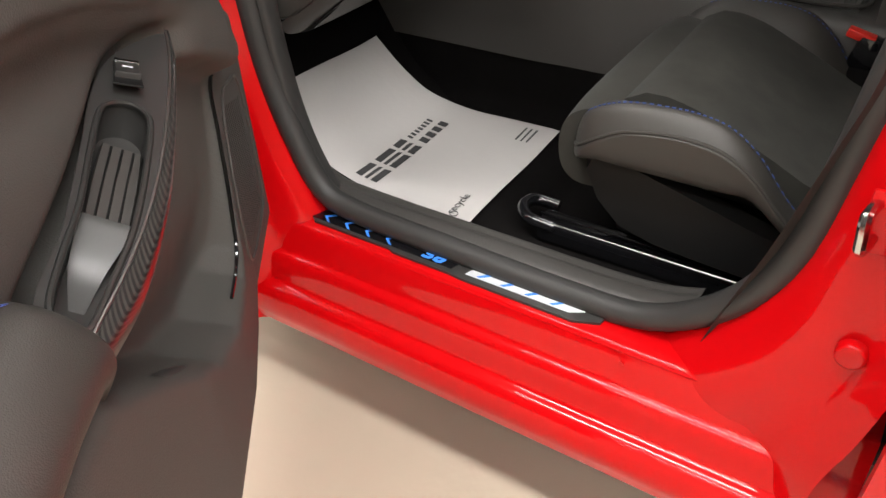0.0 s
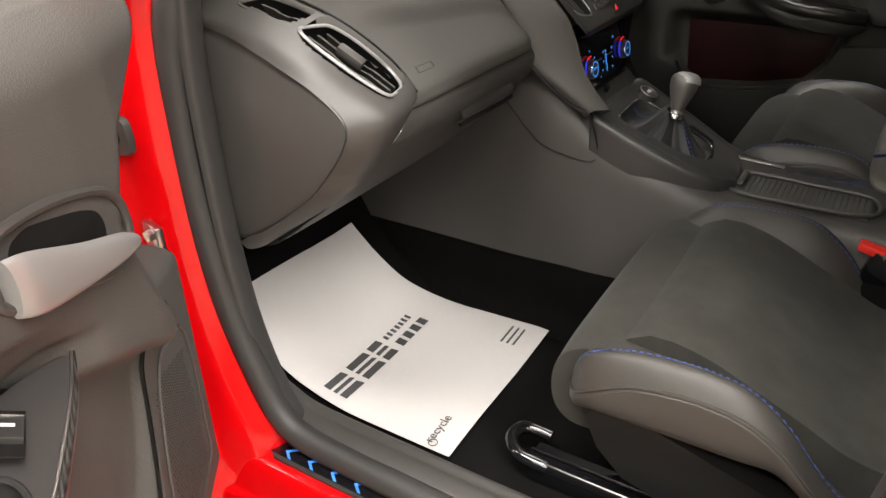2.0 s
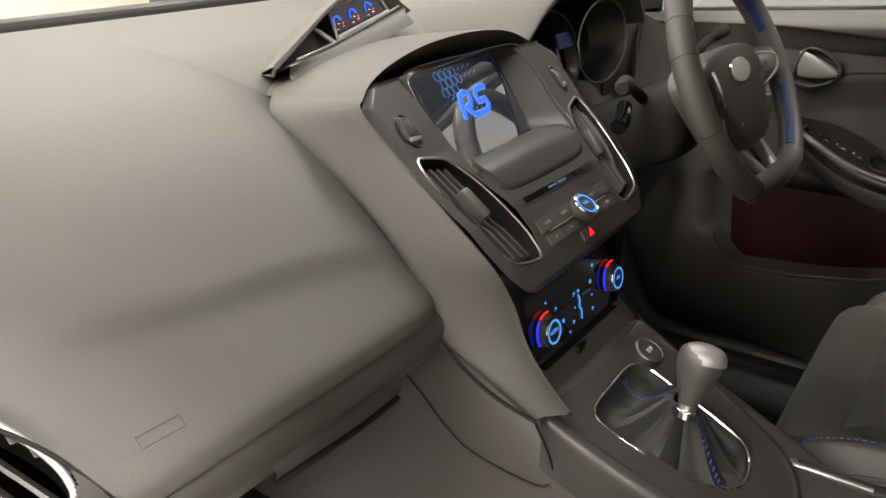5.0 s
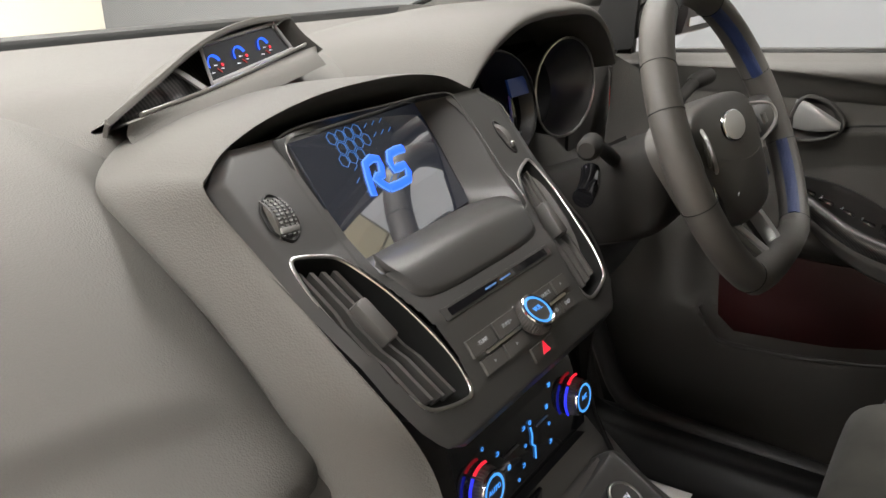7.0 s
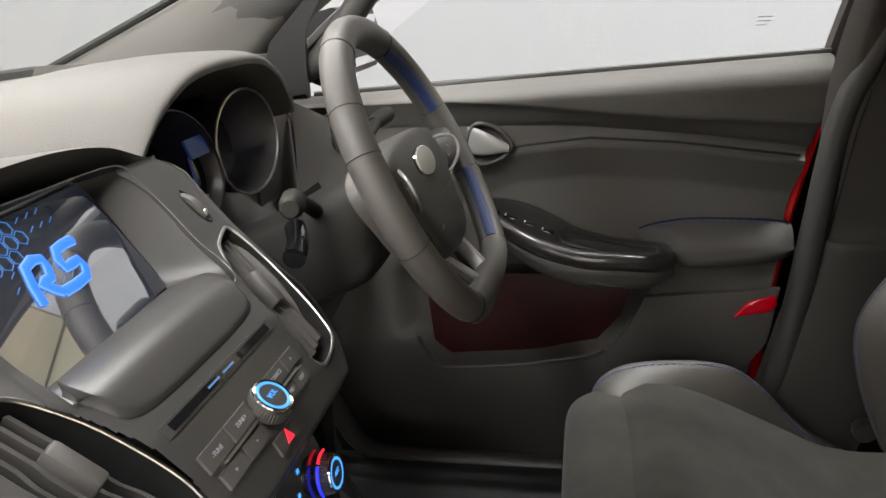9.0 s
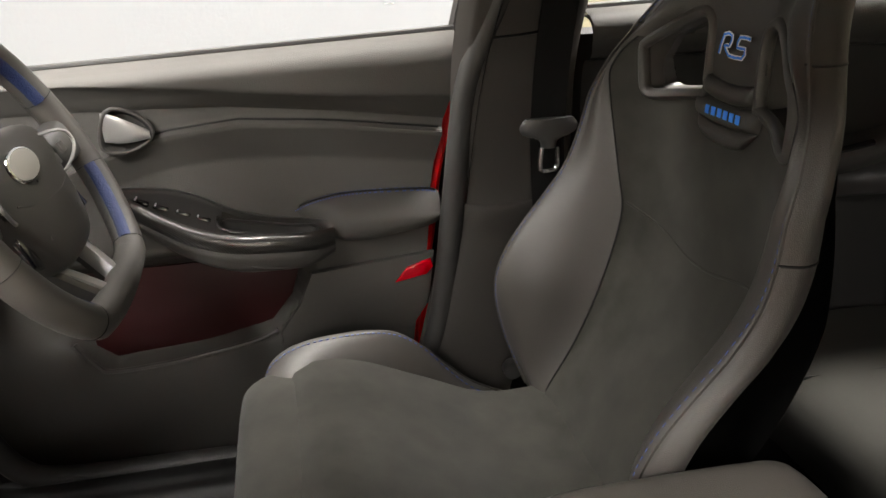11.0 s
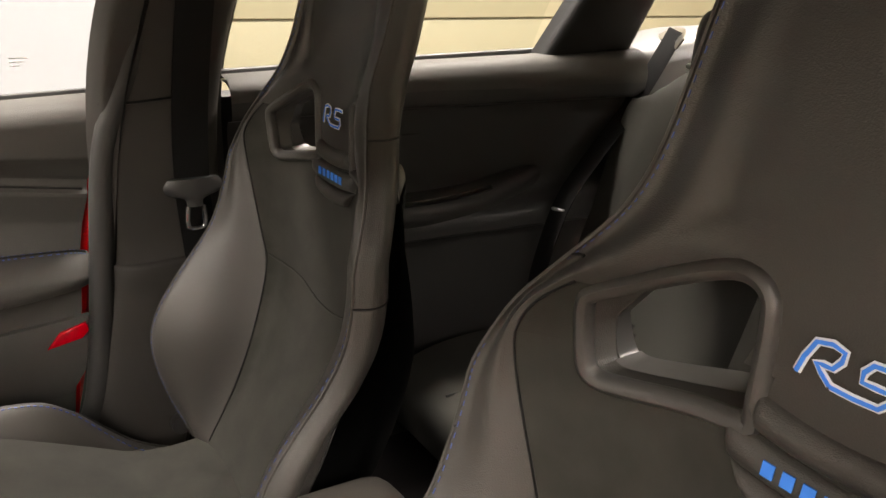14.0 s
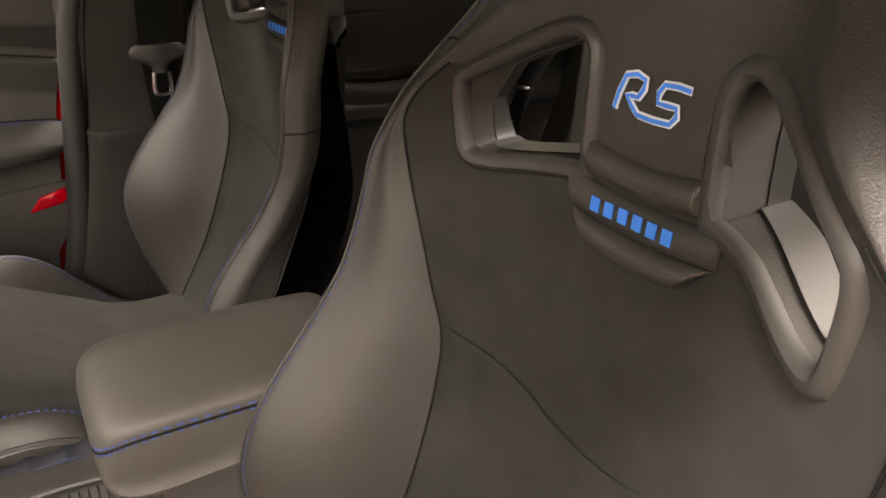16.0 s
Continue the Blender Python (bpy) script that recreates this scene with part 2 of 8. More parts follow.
# Red reflection inside the door pocket, painted as a surface colour.
REDCAST = surf("red_cast_lining", (0.024, 0.0008, 0.0014), 0.5)
# Lighter than the seat leather: light on the wheel is put into its colour.
WHEELLIT = surf("wheel_leather_lit", (0.062, 0.058, 0.053), 0.5, grain=1100, bump=0.25, cells=True, spec=0.4)
# Seat leather again, made paler to carry the light falling on the armrest.
ARMLIT = surf("armrest_leather_lit", (0.068, 0.062, 0.055), 0.5, grain=900, bump=0.25, cells=True, spec=0.4)
# Darkened copy of the cream wall, so the back wall looks less brightly lit.
WALLBACKDIM = surf("cream_wall_dimmed", (0.16, 0.148, 0.10), 0.75, grain=60, bump=0.1, vary=0.03)
POSTGREY = surf("post_cover_grey", (0.04, 0.037, 0.034), 0.6, grain=700, bump=0.2, cells=True, spec=0.2)
COLUMN = surf("column_plastic", (0.017, 0.016, 0.015), 0.55, grain=900, bump=0.12, spec=0.12)
GLASS = pane("window_glass", (0.86, 0.88, 0.87))
LAMPGLOW = glow("lamp_diffuser", (1.0, 0.96, 0.9), 6.0)

def twill():
    """Lacquered weave with slanting ribs about 4 mm apart."""
    mt = surf("carbon_weave", (0.012, 0.012, 0.012), 0.3, coat=0.8)
    nt, b = mt.node_tree, mt.node_tree.nodes["Principled BSDF"]
    co, wv, rp = (nt.nodes.new("ShaderNode" + k) for k in ("TexCoord", "TexWave", "ValToRGB"))
    wv.bands_direction, wv.wave_profile = "DIAGONAL", "SIN"
    wv.inputs["Scale"].default_value, wv.inputs["Distortion"].default_value = 170.0, 0.3
    rp.color_ramp.elements[0].position, rp.color_ramp.elements[0].color = 0.35, (0.008, 0.008, 0.008, 1)
    rp.color_ramp.elements[1].position, rp.color_ramp.elements[1].color = 0.7, (0.045, 0.042, 0.039, 1)
    nt.links.new(co.outputs["Object"], wv.inputs["Vector"])
    nt.links.new(wv.outputs["Fac"], rp.inputs["Fac"])
    nt.links.new(rp.outputs["Color"], b.inputs["Base Color"])
    return mt


CARBON = twill()

# ---- the room ----
def setting(name, bm, mat, label, category):
    return tagged(part(name, bm, mat), label, category, kind="structure")


RX, RY = (ROOM_X0 + ROOM_X1) / 2, (ROOM_Y0 + ROOM_Y1) / 2
LX, LY = ROOM_X1 - ROOM_X0, ROOM_Y1 - ROOM_Y0
setting("floor", box(LX + 0.4, LY + 0.4, 0.1, (RX, RY, -0.05), bevel=0), FLOORM, "beige sealed garage floor with a soft sheen", "floor")
setting("ceiling", box(LX + 0.4, LY + 0.4, 0.1, (RX, RY, ROOM_Z + 0.05), bevel=0), CEILWHITE, "plain grey garage ceiling", "ceiling")
setting("wall_front", box(0.12, LY, ROOM_Z, (ROOM_X0 - 0.06, RY, ROOM_Z / 2), bevel=0), WALLCREAM, "cream painted garage wall", "wall")
setting("wall_back", box(0.12, LY, ROOM_Z, (ROOM_X1 + 0.06, RY, ROOM_Z / 2), bevel=0), WALLBACKDIM, "cream painted garage wall", "wall")
setting("wall_passenger_side", box(LX, 0.12, ROOM_Z, (RX, ROOM_Y0 - 0.06, ROOM_Z / 2), bevel=0), WALLCREAM, "cream painted garage wall", "wall")
setting("wall_driver_side", box(0.5 - ROOM_X0, 0.12, ROOM_Z, ((0.5 + ROOM_X0) / 2, ROOM_Y1 + 0.06, ROOM_Z / 2), bevel=0), WALLWHITEDIM, "white garage wall with its colour dimmed against glare", "wall")
roller = setting("roller_door", box(ROOM_X1 - 0.5, 0.1, ROOM_Z, ((ROOM_X1 + 0.5) / 2, ROOM_Y1 + 0.08, ROOM_Z / 2), bevel=0), DOORCREAMDIM, "closed cream sectional garage door", "door")
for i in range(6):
    part("panel", box(ROOM_X1 - 0.52, 0.03, ROOM_Z / 6 - 0.012, ((ROOM_X1 + 0.5) / 2, ROOM_Y1 + 0.02, ROOM_Z / 6 * (i + 0.5)), bevel=0.006), DOORCREAMDIM, roller)
first = None
for px, py in PANELS:
    if first is None:
        first = thing("ceiling_light", (px, py, ROOM_Z), "long white ceiling light with a frosted diffuser", "lamp", "ceiling lights")
        part("housing", box(1.42, 0.36, 0.05, (px, py, ROOM_Z - 0.025), bevel=0.006), CEILWHITE, first)
        part("diffuser", box(1.36, 0.3, 0.02, (px, py, ROOM_Z - 0.062), bevel=0.005), LAMPGLOW, first, "frosted glowing diffuser")
    else:
        copy_thing(first, pose(px, py, ROOM_Z))

# ---- the car's shell ----
# x runs from nose to tail, y to the driver's side, z up
car = thing("car_body", (0, 0, 0.17), "glossy red hatchback body with black cabin lining", "car")


def sill(side):
    prof = [(0.665, 0.366), (0.735, 0.366), (0.75, 0.357), (0.76, 0.318), (0.764, 0.309), (0.775, 0.30), (0.782, 0.262), (0.787, 0.254), (0.803, 0.246), (0.812, 0.215), (0.806, 0.187), (0.79, 0.172), (0.68, 0.17)]
    return loft([[(x, side * y, z) for y, z in prof] for x in (-1.2, -0.8, -0.4, -0.1)], 2, 3)


part("sill", sill(-1), PAINT, car, "stepped red door sill")
part("sill", sill(1), DARK, car, "door sill behind the closed door")

# red posts either side of the door opening, as deep folded skins
APROF = [(-1.03, -0.69), (-1.05, -0.735), (-1.075, -0.75), (-1.115, -0.765), (-1.14, -0.80), (-1.2, -0.83), (-1.3, -0.85)]


def a_post(side):
    rows = []
    for z, dx, dy in ((0.17, 0.11, 0.0), (0.30, 0.11, 0.0), (0.40, 0.085, 0.0), (0.47, 0.05, 0.0), (0.6, 0.012, 0.0), (0.75, 0.0, 0.0), (0.9, 0.0, 0.0), (1.02, 0.01, 0.01), (1.12, 0.06, 0.03)):
        rows.append([(x + dx, -side * (y + dy), z) for x, y in APROF])
    return loft(rows, 3, 3)


part("front_post", a_post(-1), PAINT, car)
part("front_post", a_post(1), DARK, car)
BPROF = [(-0.23, -0.69), (-0.2, -0.735), (-0.165, -0.748), (-0.13, -0.752), (-0.118, -0.775), (-0.105, -0.80)]


def b_post(side):
    rows = []
    for z, dx, dy in ((0.18, -0.20, 0.0), (0.27, -0.19, -0.006), (0.34, -0.16, -0.01), (0.40, -0.10, -0.01), (0.47, -0.045, -0.005), (0.56, -0.01, 0.0), (0.7, 0.01, 0.0), (0.85, 0.03, 0.005), (1.02, 0.055, 0.02), (1.2, 0.095, 0.085), (1.38, 0.14, 0.17)):
        rows.append([(x + dx * max(0.25, 1 - i * 0.16) if dx < 0 else x + dx, -side * (y + dy), z) for i, (x, y) in enumerate(BPROF)])
    return loft(rows, 3, 3)


part("centre_post", b_post(-1), PAINT, car)
part("centre_post", b_post(1), DARK, car)


def rear_door_skin(side):
    rows = [[(x, side * y, z) for z, y in ((0.2, 0.80), (0.26, 0.825), (0.4, 0.85), (0.6, 0.862), (0.8, 0.86), (0.95, 0.845), (1.04, 0.81))] for x in (-0.108, 0.2, 0.5, 0.9)]
    return loft(rows, 2, 3, thick=0.02)


part("rear_door", rear_door_skin(-1), PAINT, car, "red rear door skin")
part("rear_door", rear_door_skin(1), DARK, car, "rear door skin behind the lining")
# Unseen plate, added to stop light leaking past the door's rear edge.
part("post_skin", loft([[(x, 0.868 - 0.25 * max(0.0, z - 0.9), z) for x in (-0.24, -0.16, -0.09)] for z in (0.22, 0.6, 0.85, 0.98)], 2, 2, thick=0.008), DARK, car, "unseen filler plate outside the centre post")

# roof, with the lining under it, rails and window frames
ROOF = [[(x, y, z - 0.07 * (abs(y) / 0.62) ** 3) for y in (-0.6, -0.4, -0.15, 0.15, 0.4, 0.6)] for x, z in ((-0.74, 1.375), (-0.56, 1.42), (-0.3, 1.455), (0.1, 1.475), (0.5, 1.465), (0.9, 1.43), (1.2, 1.38))]
part("roof", loft(ROOF, 3, 3, thick=0.012), PAINT, car)
part("headlining", loft([[(x, y, z - 0.03) for x, y, z in r] for r in ROOF], 3, 3, thick=-0.008), LINER, car, "dark grey fabric headlining")


part("windscreen_header", tube([(-0.715, -0.6, 1.30), (-0.735, -0.3, 1.345), (-0.74, 0, 1.352), (-0.735, 0.3, 1.345), (-0.715, 0.6, 1.30)], 0.03, 10), LINER, car, "grey windscreen header")


def rail(side):
    pts = [(-1.32, side * 0.70, 1.06), (-1.05, side * 0.67, 1.16), (-0.8, side * 0.635, 1.275), (-0.55, side * 0.61, 1.35), (-0.25, side * 0.60, 1.385), (0.2, side * 0.60, 1.39), (0.6, side * 0.6, 1.37), (0.95, side * 0.6, 1.32)]
    return tube(pts, 0.05, 12, flat=0.6, up=(0, side, 0.5))


part("roof_rail", rail(-1), PAINT, car, "red roof rail")
part("roof_rail", rail(1), LINER, car, "dark roof rail")
PILLAR = ((-1.40, 0.675, 1.08, -1.10, 0.672, 1.03), (-1.25, 0.668, 1.137, -1.03, 0.668, 1.10), (-1.12, 0.66, 1.187, -0.945, 0.662, 1.165), (-0.9, 0.632, 1.272, -0.78, 0.64, 1.25), (-0.74, 0.60, 1.335, -0.62, 0.61, 1.318))
rows = []
for ex, ey, ez, dx, dy, dz in PILLAR:
    a, b = Vector((ex, ey, ez)), Vector((dx, dy, dz))
    rows.append([a + Vector((0, 0.03, 0.01)), a, a.lerp(b, 0.12) + Vector((0, -0.016, 0)), a.lerp(b, 0.5) + Vector((0, -0.026, 0)), a.lerp(b, 0.85) + Vector((0, -0.016, 0)), b, b + Vector((0.02, 0.05, 0.0))])
part("pillar_trim", loft(rows, 4, 4), SOFT, car, "dark grey windscreen pillar trim")
part("screen_edge", tube([(ex - 0.004, ey - 0.004, ez + 0.006) for ex, ey, ez, *_ in PILLAR], 0.006, 8, smooth=4), DARK, car, "black edge of the windscreen")
part("floor_pan", box(2.9, 1.40, 0.05, (0.0, 0, 0.30), bevel=0.01), DARK, car)

# carpets with the foot wells, tunnel and bulkhead
CARP = [(-1.42, 0.72), (-1.3, 0.62), (-1.2, 0.5), (-1.12, 0.40), (-1.02, 0.345), (-0.9, 0.33), (-0.6, 0.33), (-0.3, 0.335), (0.05, 0.34), (0.4, 0.34), (0.62, 0.345)]
part("carpet", loft([[(x, y, z + 0.0008 * math.sin(9 * x + 17 * y)) for x, z in CARP] for y in (-0.66, -0.4, -0.1, 0.1, 0.4, 0.66)], 2, 3, thick=-0.01), CARPET, car, "black cabin carpet")
part("bulkhead", box(0.04, 1.5, 0.75, (-1.46, 0, 0.72), bevel=0.01), DARK, car)


def seal(side):
    pts = [(-0.93, 1.09), (-1.0, 1.05), (-1.03, 0.96), (-1.042, 0.86), (-1.04, 0.73), (-1.02, 0.59), (-0.985, 0.49), (-0.945, 0.415), (-0.88, 0.39), (-0.70, 0.383), (-0.51, 0.378), (-0.387, 0.388), (-0.295, 0.452), (-0.243, 0.545), (-0.222, 0.66), (-0.205, 0.8), (-0.18, 0.98), (-0.15, 1.12), (-0.12, 1.25), (-0.15, 1.335), (-0.3, 1.37), (-0.5, 1.345), (-0.75, 1.26)]
    lean = lambda z: 0.70 - max(0, z - 0.95) ** 1.3 * 0.33  # noqa: E731
    back = lambda x, z: (0.018 + 0.03 * max(0.0, 0.7 - z)) if side > 0 and x > -0.45 and z < 1.1 else 0.0  # noqa: E731
    return tube([(x - back(x, z), side * lean(z), z) for x, z in pts], 0.019, 12, closed=True, smooth=5)


for s in (-1, 1):
    part("door_seal", seal(s), RUBBER, car, "black rubber door seal")


def scuff(side):
    """Ribbed black plastic trim between the seal and the carpet."""
    prof = [(0.70, 0.372), (0.685, 0.392), (0.66, 0.394), (0.645, 0.387), (0.63, 0.386), (0.618, 0.376), (0.60, 0.345), (0.595, 0.325)]
    rows = []
    for x, dz in ((-1.16, 0.10), (-1.06, 0.05), (-0.98, 0.01), (-0.9, 0.0), (-0.6, -0.002), (-0.42, 0.0), (-0.34, 0.018)):
        rows.append([(x, side * y, z + (dz if z > 0.35 else 0)) for y, z in prof])
    return loft(rows, 3, 3)


for s in (-1, 1):
    # Driver-side trim is blacker: foot well shade put into its colour.
    part("sill_trim", scuff(s), HARD if s < 0 else DARK, car, "black plastic sill trim")


def kick(side):
    """Lining of the post beside the foot well and up to the windscreen pillar."""
    rows = []
    for z, x0 in ((0.33, -1.0), (0.45, -1.02), (0.6, -1.045), (0.75, -1.06), (0.9, -1.06), (1.0, -1.05), (1.1, -0.99)):
        rows.append([(x0 + 0.02, side * 0.69, z), (x0, side * 0.672, z), (x0 - 0.05, side * 0.66, z), (x0 - 0.15, side * 0.655, z), (x0 - 0.4, side * 0.655, z)])
    return loft(rows, 3, 3, thick=0.006)


for s in (-1, 1):
    part("kick_panel", kick(s), HARD, car, "dark grey foot well side trim")

part("post_trim", loft([[(x + 0.012, -0.702, z), (x + 0.02, -0.694, z), (x + 0.016, -0.672, z), (x - 0.002, -0.654, z), (x - 0.05, -0.645, z)] for x, z in ((-0.95, 0.40), (-0.985, 0.47), (-1.01, 0.56), (-1.025, 0.68), (-1.03, 0.8), (-1.03, 0.9), (-1.022, 0.98), (-1.0, 1.05))], 4, 4), RUBBER, car, "dark grey trim between door seal and dashboard")
# windscreen and bonnet
part("bonnet", loft([[(x, y, z - 0.10 * (abs(y) / 0.75) ** 3) for y in (-0.78, -0.4, 0, 0.4, 0.78)] for x, z in ((-1.49, 1.045), (-1.8, 1.01), (-2.2, 0.95), (-2.5, 0.82))], 3, 3, thick=0.02), PAINT, car)
part("scuttle", loft([[(-1.38, y, 1.045 - 0.03 * y * y), (-1.43, y, 1.035 - 0.03 * y * y), (-1.5, y, 1.03 - 0.03 * y * y)] for y in (-0.72, -0.3, 0.3, 0.72)], 2, 2, thick=0.02), DARK, car)
WS = [[(-1.40 + 0.03 * (y / 0.7) ** 2, y, 1.086), (-1.12, y * 0.97, 1.19), (-0.9, y * 0.93, 1.275), (-0.73, y * 0.90, 1.345)] for y in (-0.68, -0.35, 0, 0.35, 0.68)]
ws = part("windscreen", loft(WS, 3, 3), GLASS, car, "clear curved windscreen")
ws.visible_shadow = False

# ---- dashboard ----
def cut(bm, loop, deep=0.03):
    """Opens a skin where its faces lie within a loop of points."""
    loop = [Vector(p) for p in loop]
    c = sum(loop, Vector()) / len(loop)
    n = sum(((a - c).cross(b - c) for a, b in zip(loop, loop[1:] + loop[:1])), Vector()).normalized()
    u = n.orthogonal().normalized()
    v = n.cross(u)
    poly = [((p - c).dot(u), (p - c).dot(v)) for p in loop]
    dead = []
    for f in bm.faces:
        d = f.calc_center_median() - c
        if abs(d.dot(n)) > deep:
            continue
        x, y, inside = d.dot(u), d.dot(v), False
        for (x0, y0), (x1, y1) in zip(poly, poly[1:] + poly[:1]):
            if (y0 > y) != (y1 > y) and x < (x1 - x0) * (y - y0) / (y1 - y0) + x0:
                inside = not inside
        if inside:
            dead.append(f)
    bmesh.ops.delete(bm, geom=dead, context="FACES")
    return bm


def vent_rim(a, t, b, l, bulge):
    a, t, b, l = (Vector(p) for p in (a, t, b, l))
    c = (a + t + b + l) / 4
    loop = []
    for p, q, k in ((a, t, 0.3), (t, b, 1.0), (b, l, 0.4), (l, a, 0.6)):
        out = ((p + q) / 2 - c).normalized() * bulge * k
        for f in (0.09, 0.32, 0.68, 0.91):
            loop.append(p.lerp(q, f) + out * (1 if 0.2 < f < 0.8 else 0.35))
    return spline(loop, 4, True)


def vent(parent, a, t, b, l, inward, blades, edge, bright, tab=True, bulge=0.006):
    """An air vent: a rim round four corners (a to t and l to b run across it), a duct, long blades and a slider."""
    a, t, b, l, inward = (Vector(p) for p in (a, t, b, l, inward))
    inward.normalize()
    c = (a + t + b + l) / 4
    rim = vent_rim(a, t, b, l, bulge)
    v = part("air_vent", tube(rim, edge, 8, closed=True, smooth=1, flat=0.75, up=inward), bright, parent, "air vent with a bright rim")
    duct = grid([[p for p in rim], [p + inward * 0.022 for p in rim], [c + (p - c) * 0.8 + inward * 0.045 for p in rim]], True)
    bmesh.ops.holes_fill(duct, edges=[e for e in duct.edges if e.is_boundary and (sum((w.co for w in e.verts), Vector()) / 2 - c).dot(inward) > 0.03])
    part("duct", duct, DARK, v, "black duct")
    for k in range(blades):
        f = (k + 0.75) / (blades + 0.5)
        p, q = a.lerp(t, f).lerp(l.lerp(b, f), 0.045), a.lerp(t, f).lerp(l.lerp(b, f), 0.955)
        side = (t - a).normalized()
        row = [[p.lerp(q, s) + inward * (0.007 + d) + side * o + (inward * 0.003 if 0.35 < s < 0.65 else Vector()) for d, o in ((0, -0.0016), (0, 0.0016), (0.02, 0.006), (0.02, 0.003))] for s in (0, 0.3, 0.4, 0.6, 0.7, 1)]
        part("blade", loft(row, 1, 1, True, True), HARD, v)
    if tab:
        m = a.lerp(t, 0.55).lerp(l.lerp(b, 0.55), 0.43)
        mt = frame_at(m + inward * 0.004, l - a, t - a)
        sl = box(0.036, 0.0125, 0.014, bevel=0.003)
        bmesh.ops.transform(sl, matrix=mt, verts=sl.verts)
        part("slider", sl, HARD, v, "grey slider")
    return v


dash = thing("dashboard", (-1.05, 0, 0.62), "dark grey soft-touch dashboard with silver-edged vents", "dashboard")
# profile from the windscreen over the top to the nose, at stations across the car
DP = [(-1.39, 1.086), (-1.2, 1.066), (-1.08, 1.041), (-1.0, 1.008), (-0.94, 0.972), (-0.885, 0.925), (-0.846, 0.888), (-0.822, 0.866), (-0.816, 0.852), (-0.822, 0.838), (-0.86, 0.83)]


def dash_row(y, dx=0.0, dz=0.0):
    return [(x + dx * min(1, max(0, (x + 1.2) / 0.3)), y, z + dz * min(1, max(0, (x + 1.39) / 0.35))) for x, z in DP]


rows = [dash_row(-0.648, -0.16, 0.0), dash_row(-0.615, -0.075, 0.0), dash_row(-0.575, -0.038, 0.002), dash_row(-0.535, -0.008, 0.0), dash_row(-0.5, 0.0, 0.0), dash_row(-0.4, 0.004, 0.003), dash_row(-0.28, 0.006, 0.004), dash_row(-0.205, 0.002, 0.0), dash_row(-0.17, -0.015, -0.010), dash_row(-0.12, -0.05, -0.03)]
main = loft(rows, 6, 12)
# a shallow crease pressed into the pad over the glove box
for vv in main.verts:
    x, y, z = vv.co
    if -0.54 < y < -0.19:
        line = float(np.interp(y, (-0.527, -0.40, -0.309, -0.231, -0.196), (-0.898, -0.876, -0.866, -0.856, -0.848)))
        d = x - line
        fade = max(0.0, min(1, (y + 0.54) / 0.05, (-0.19 - y) / 0.05))
        e = min(1.0, max(0.0, (d + 0.007) / 0.013))
        vv.co.z += 0.011 * fade * (1 - e * e * (3 - 2 * e)) * math.exp(-((min(d, 0) / 0.2) ** 2))
VA, VT, VB, VL = (-0.906, -0.623, 0.949), (-0.892, -0.578, 0.946), (-0.826, -0.536, 0.875), (-0.807, -0.592, 0.878)
SA, ST, SB, SL = (-0.978, -0.64, 0.976), (-0.95, -0.617, 0.981), (-0.903, -0.59, 0.957), (-0.922, -0.621, 0.953)
for rim_ in (vent_rim(VA, VT, VB, VL, 0.01), vent_rim(SA, ST, SB, SL, 0.003)):
    rc_ = sum(rim_, Vector()) / len(rim_)
    cut(main, [rc_ + (p - rc_) * 1.12 for p in rim_], 0.06)
part("pad", main, SOFT, dash, "grained soft-touch top pad")
rows = [dash_row(0.05, -0.12, 0.010), dash_row(0.12, -0.11, 0.010), dash_row(0.2, -0.10, 0.010), dash_row(0.4, -0.14, 0.0), dash_row(0.6, -0.14, 0.0), dash_row(0.67, -0.16, -0.01)]
part("pad", loft(rows, 4, 4), SOFT, dash, "grained soft-touch top pad")
rows = [dash_row(y, -0.14, dz) for y, dz in ((-0.225, -0.012), (-0.18, -0.002), (-0.13, 0.006), (-0.05, 0.010), (0.05, 0.011), (0.14, 0.009))]
part("pad", loft(rows, 4, 4), SOFT, dash, "grained soft-touch top pad")
# seam line that bounds the pad by the end trim
SEAM = [(-1.05, -0.628, 1.004), (-0.96, -0.612, 0.99), (-0.881, -0.59, 0.962), (-0.838, -0.543, 0.908), (-0.814, -0.519, 0.862)]
part("seam", tube(SEAM, 0.0016, 6, smooth=8), DARK, dash)
# plain embossed mark on the pad
em = frame_at((-0.833, -0.472, 0.8795), (0.08, 1, 0.02), (-0.75, 0, 0.7))
part("embossed_mark", tube([em @ Vector(p) for p in ((-0.016, -0.0045, 0), (0.016, -0.0045, 0), (0.016, 0.0045, 0), (-0.016, 0.0045, 0))], 0.0006, 6, closed=True, smooth=1), SOFT, dash)

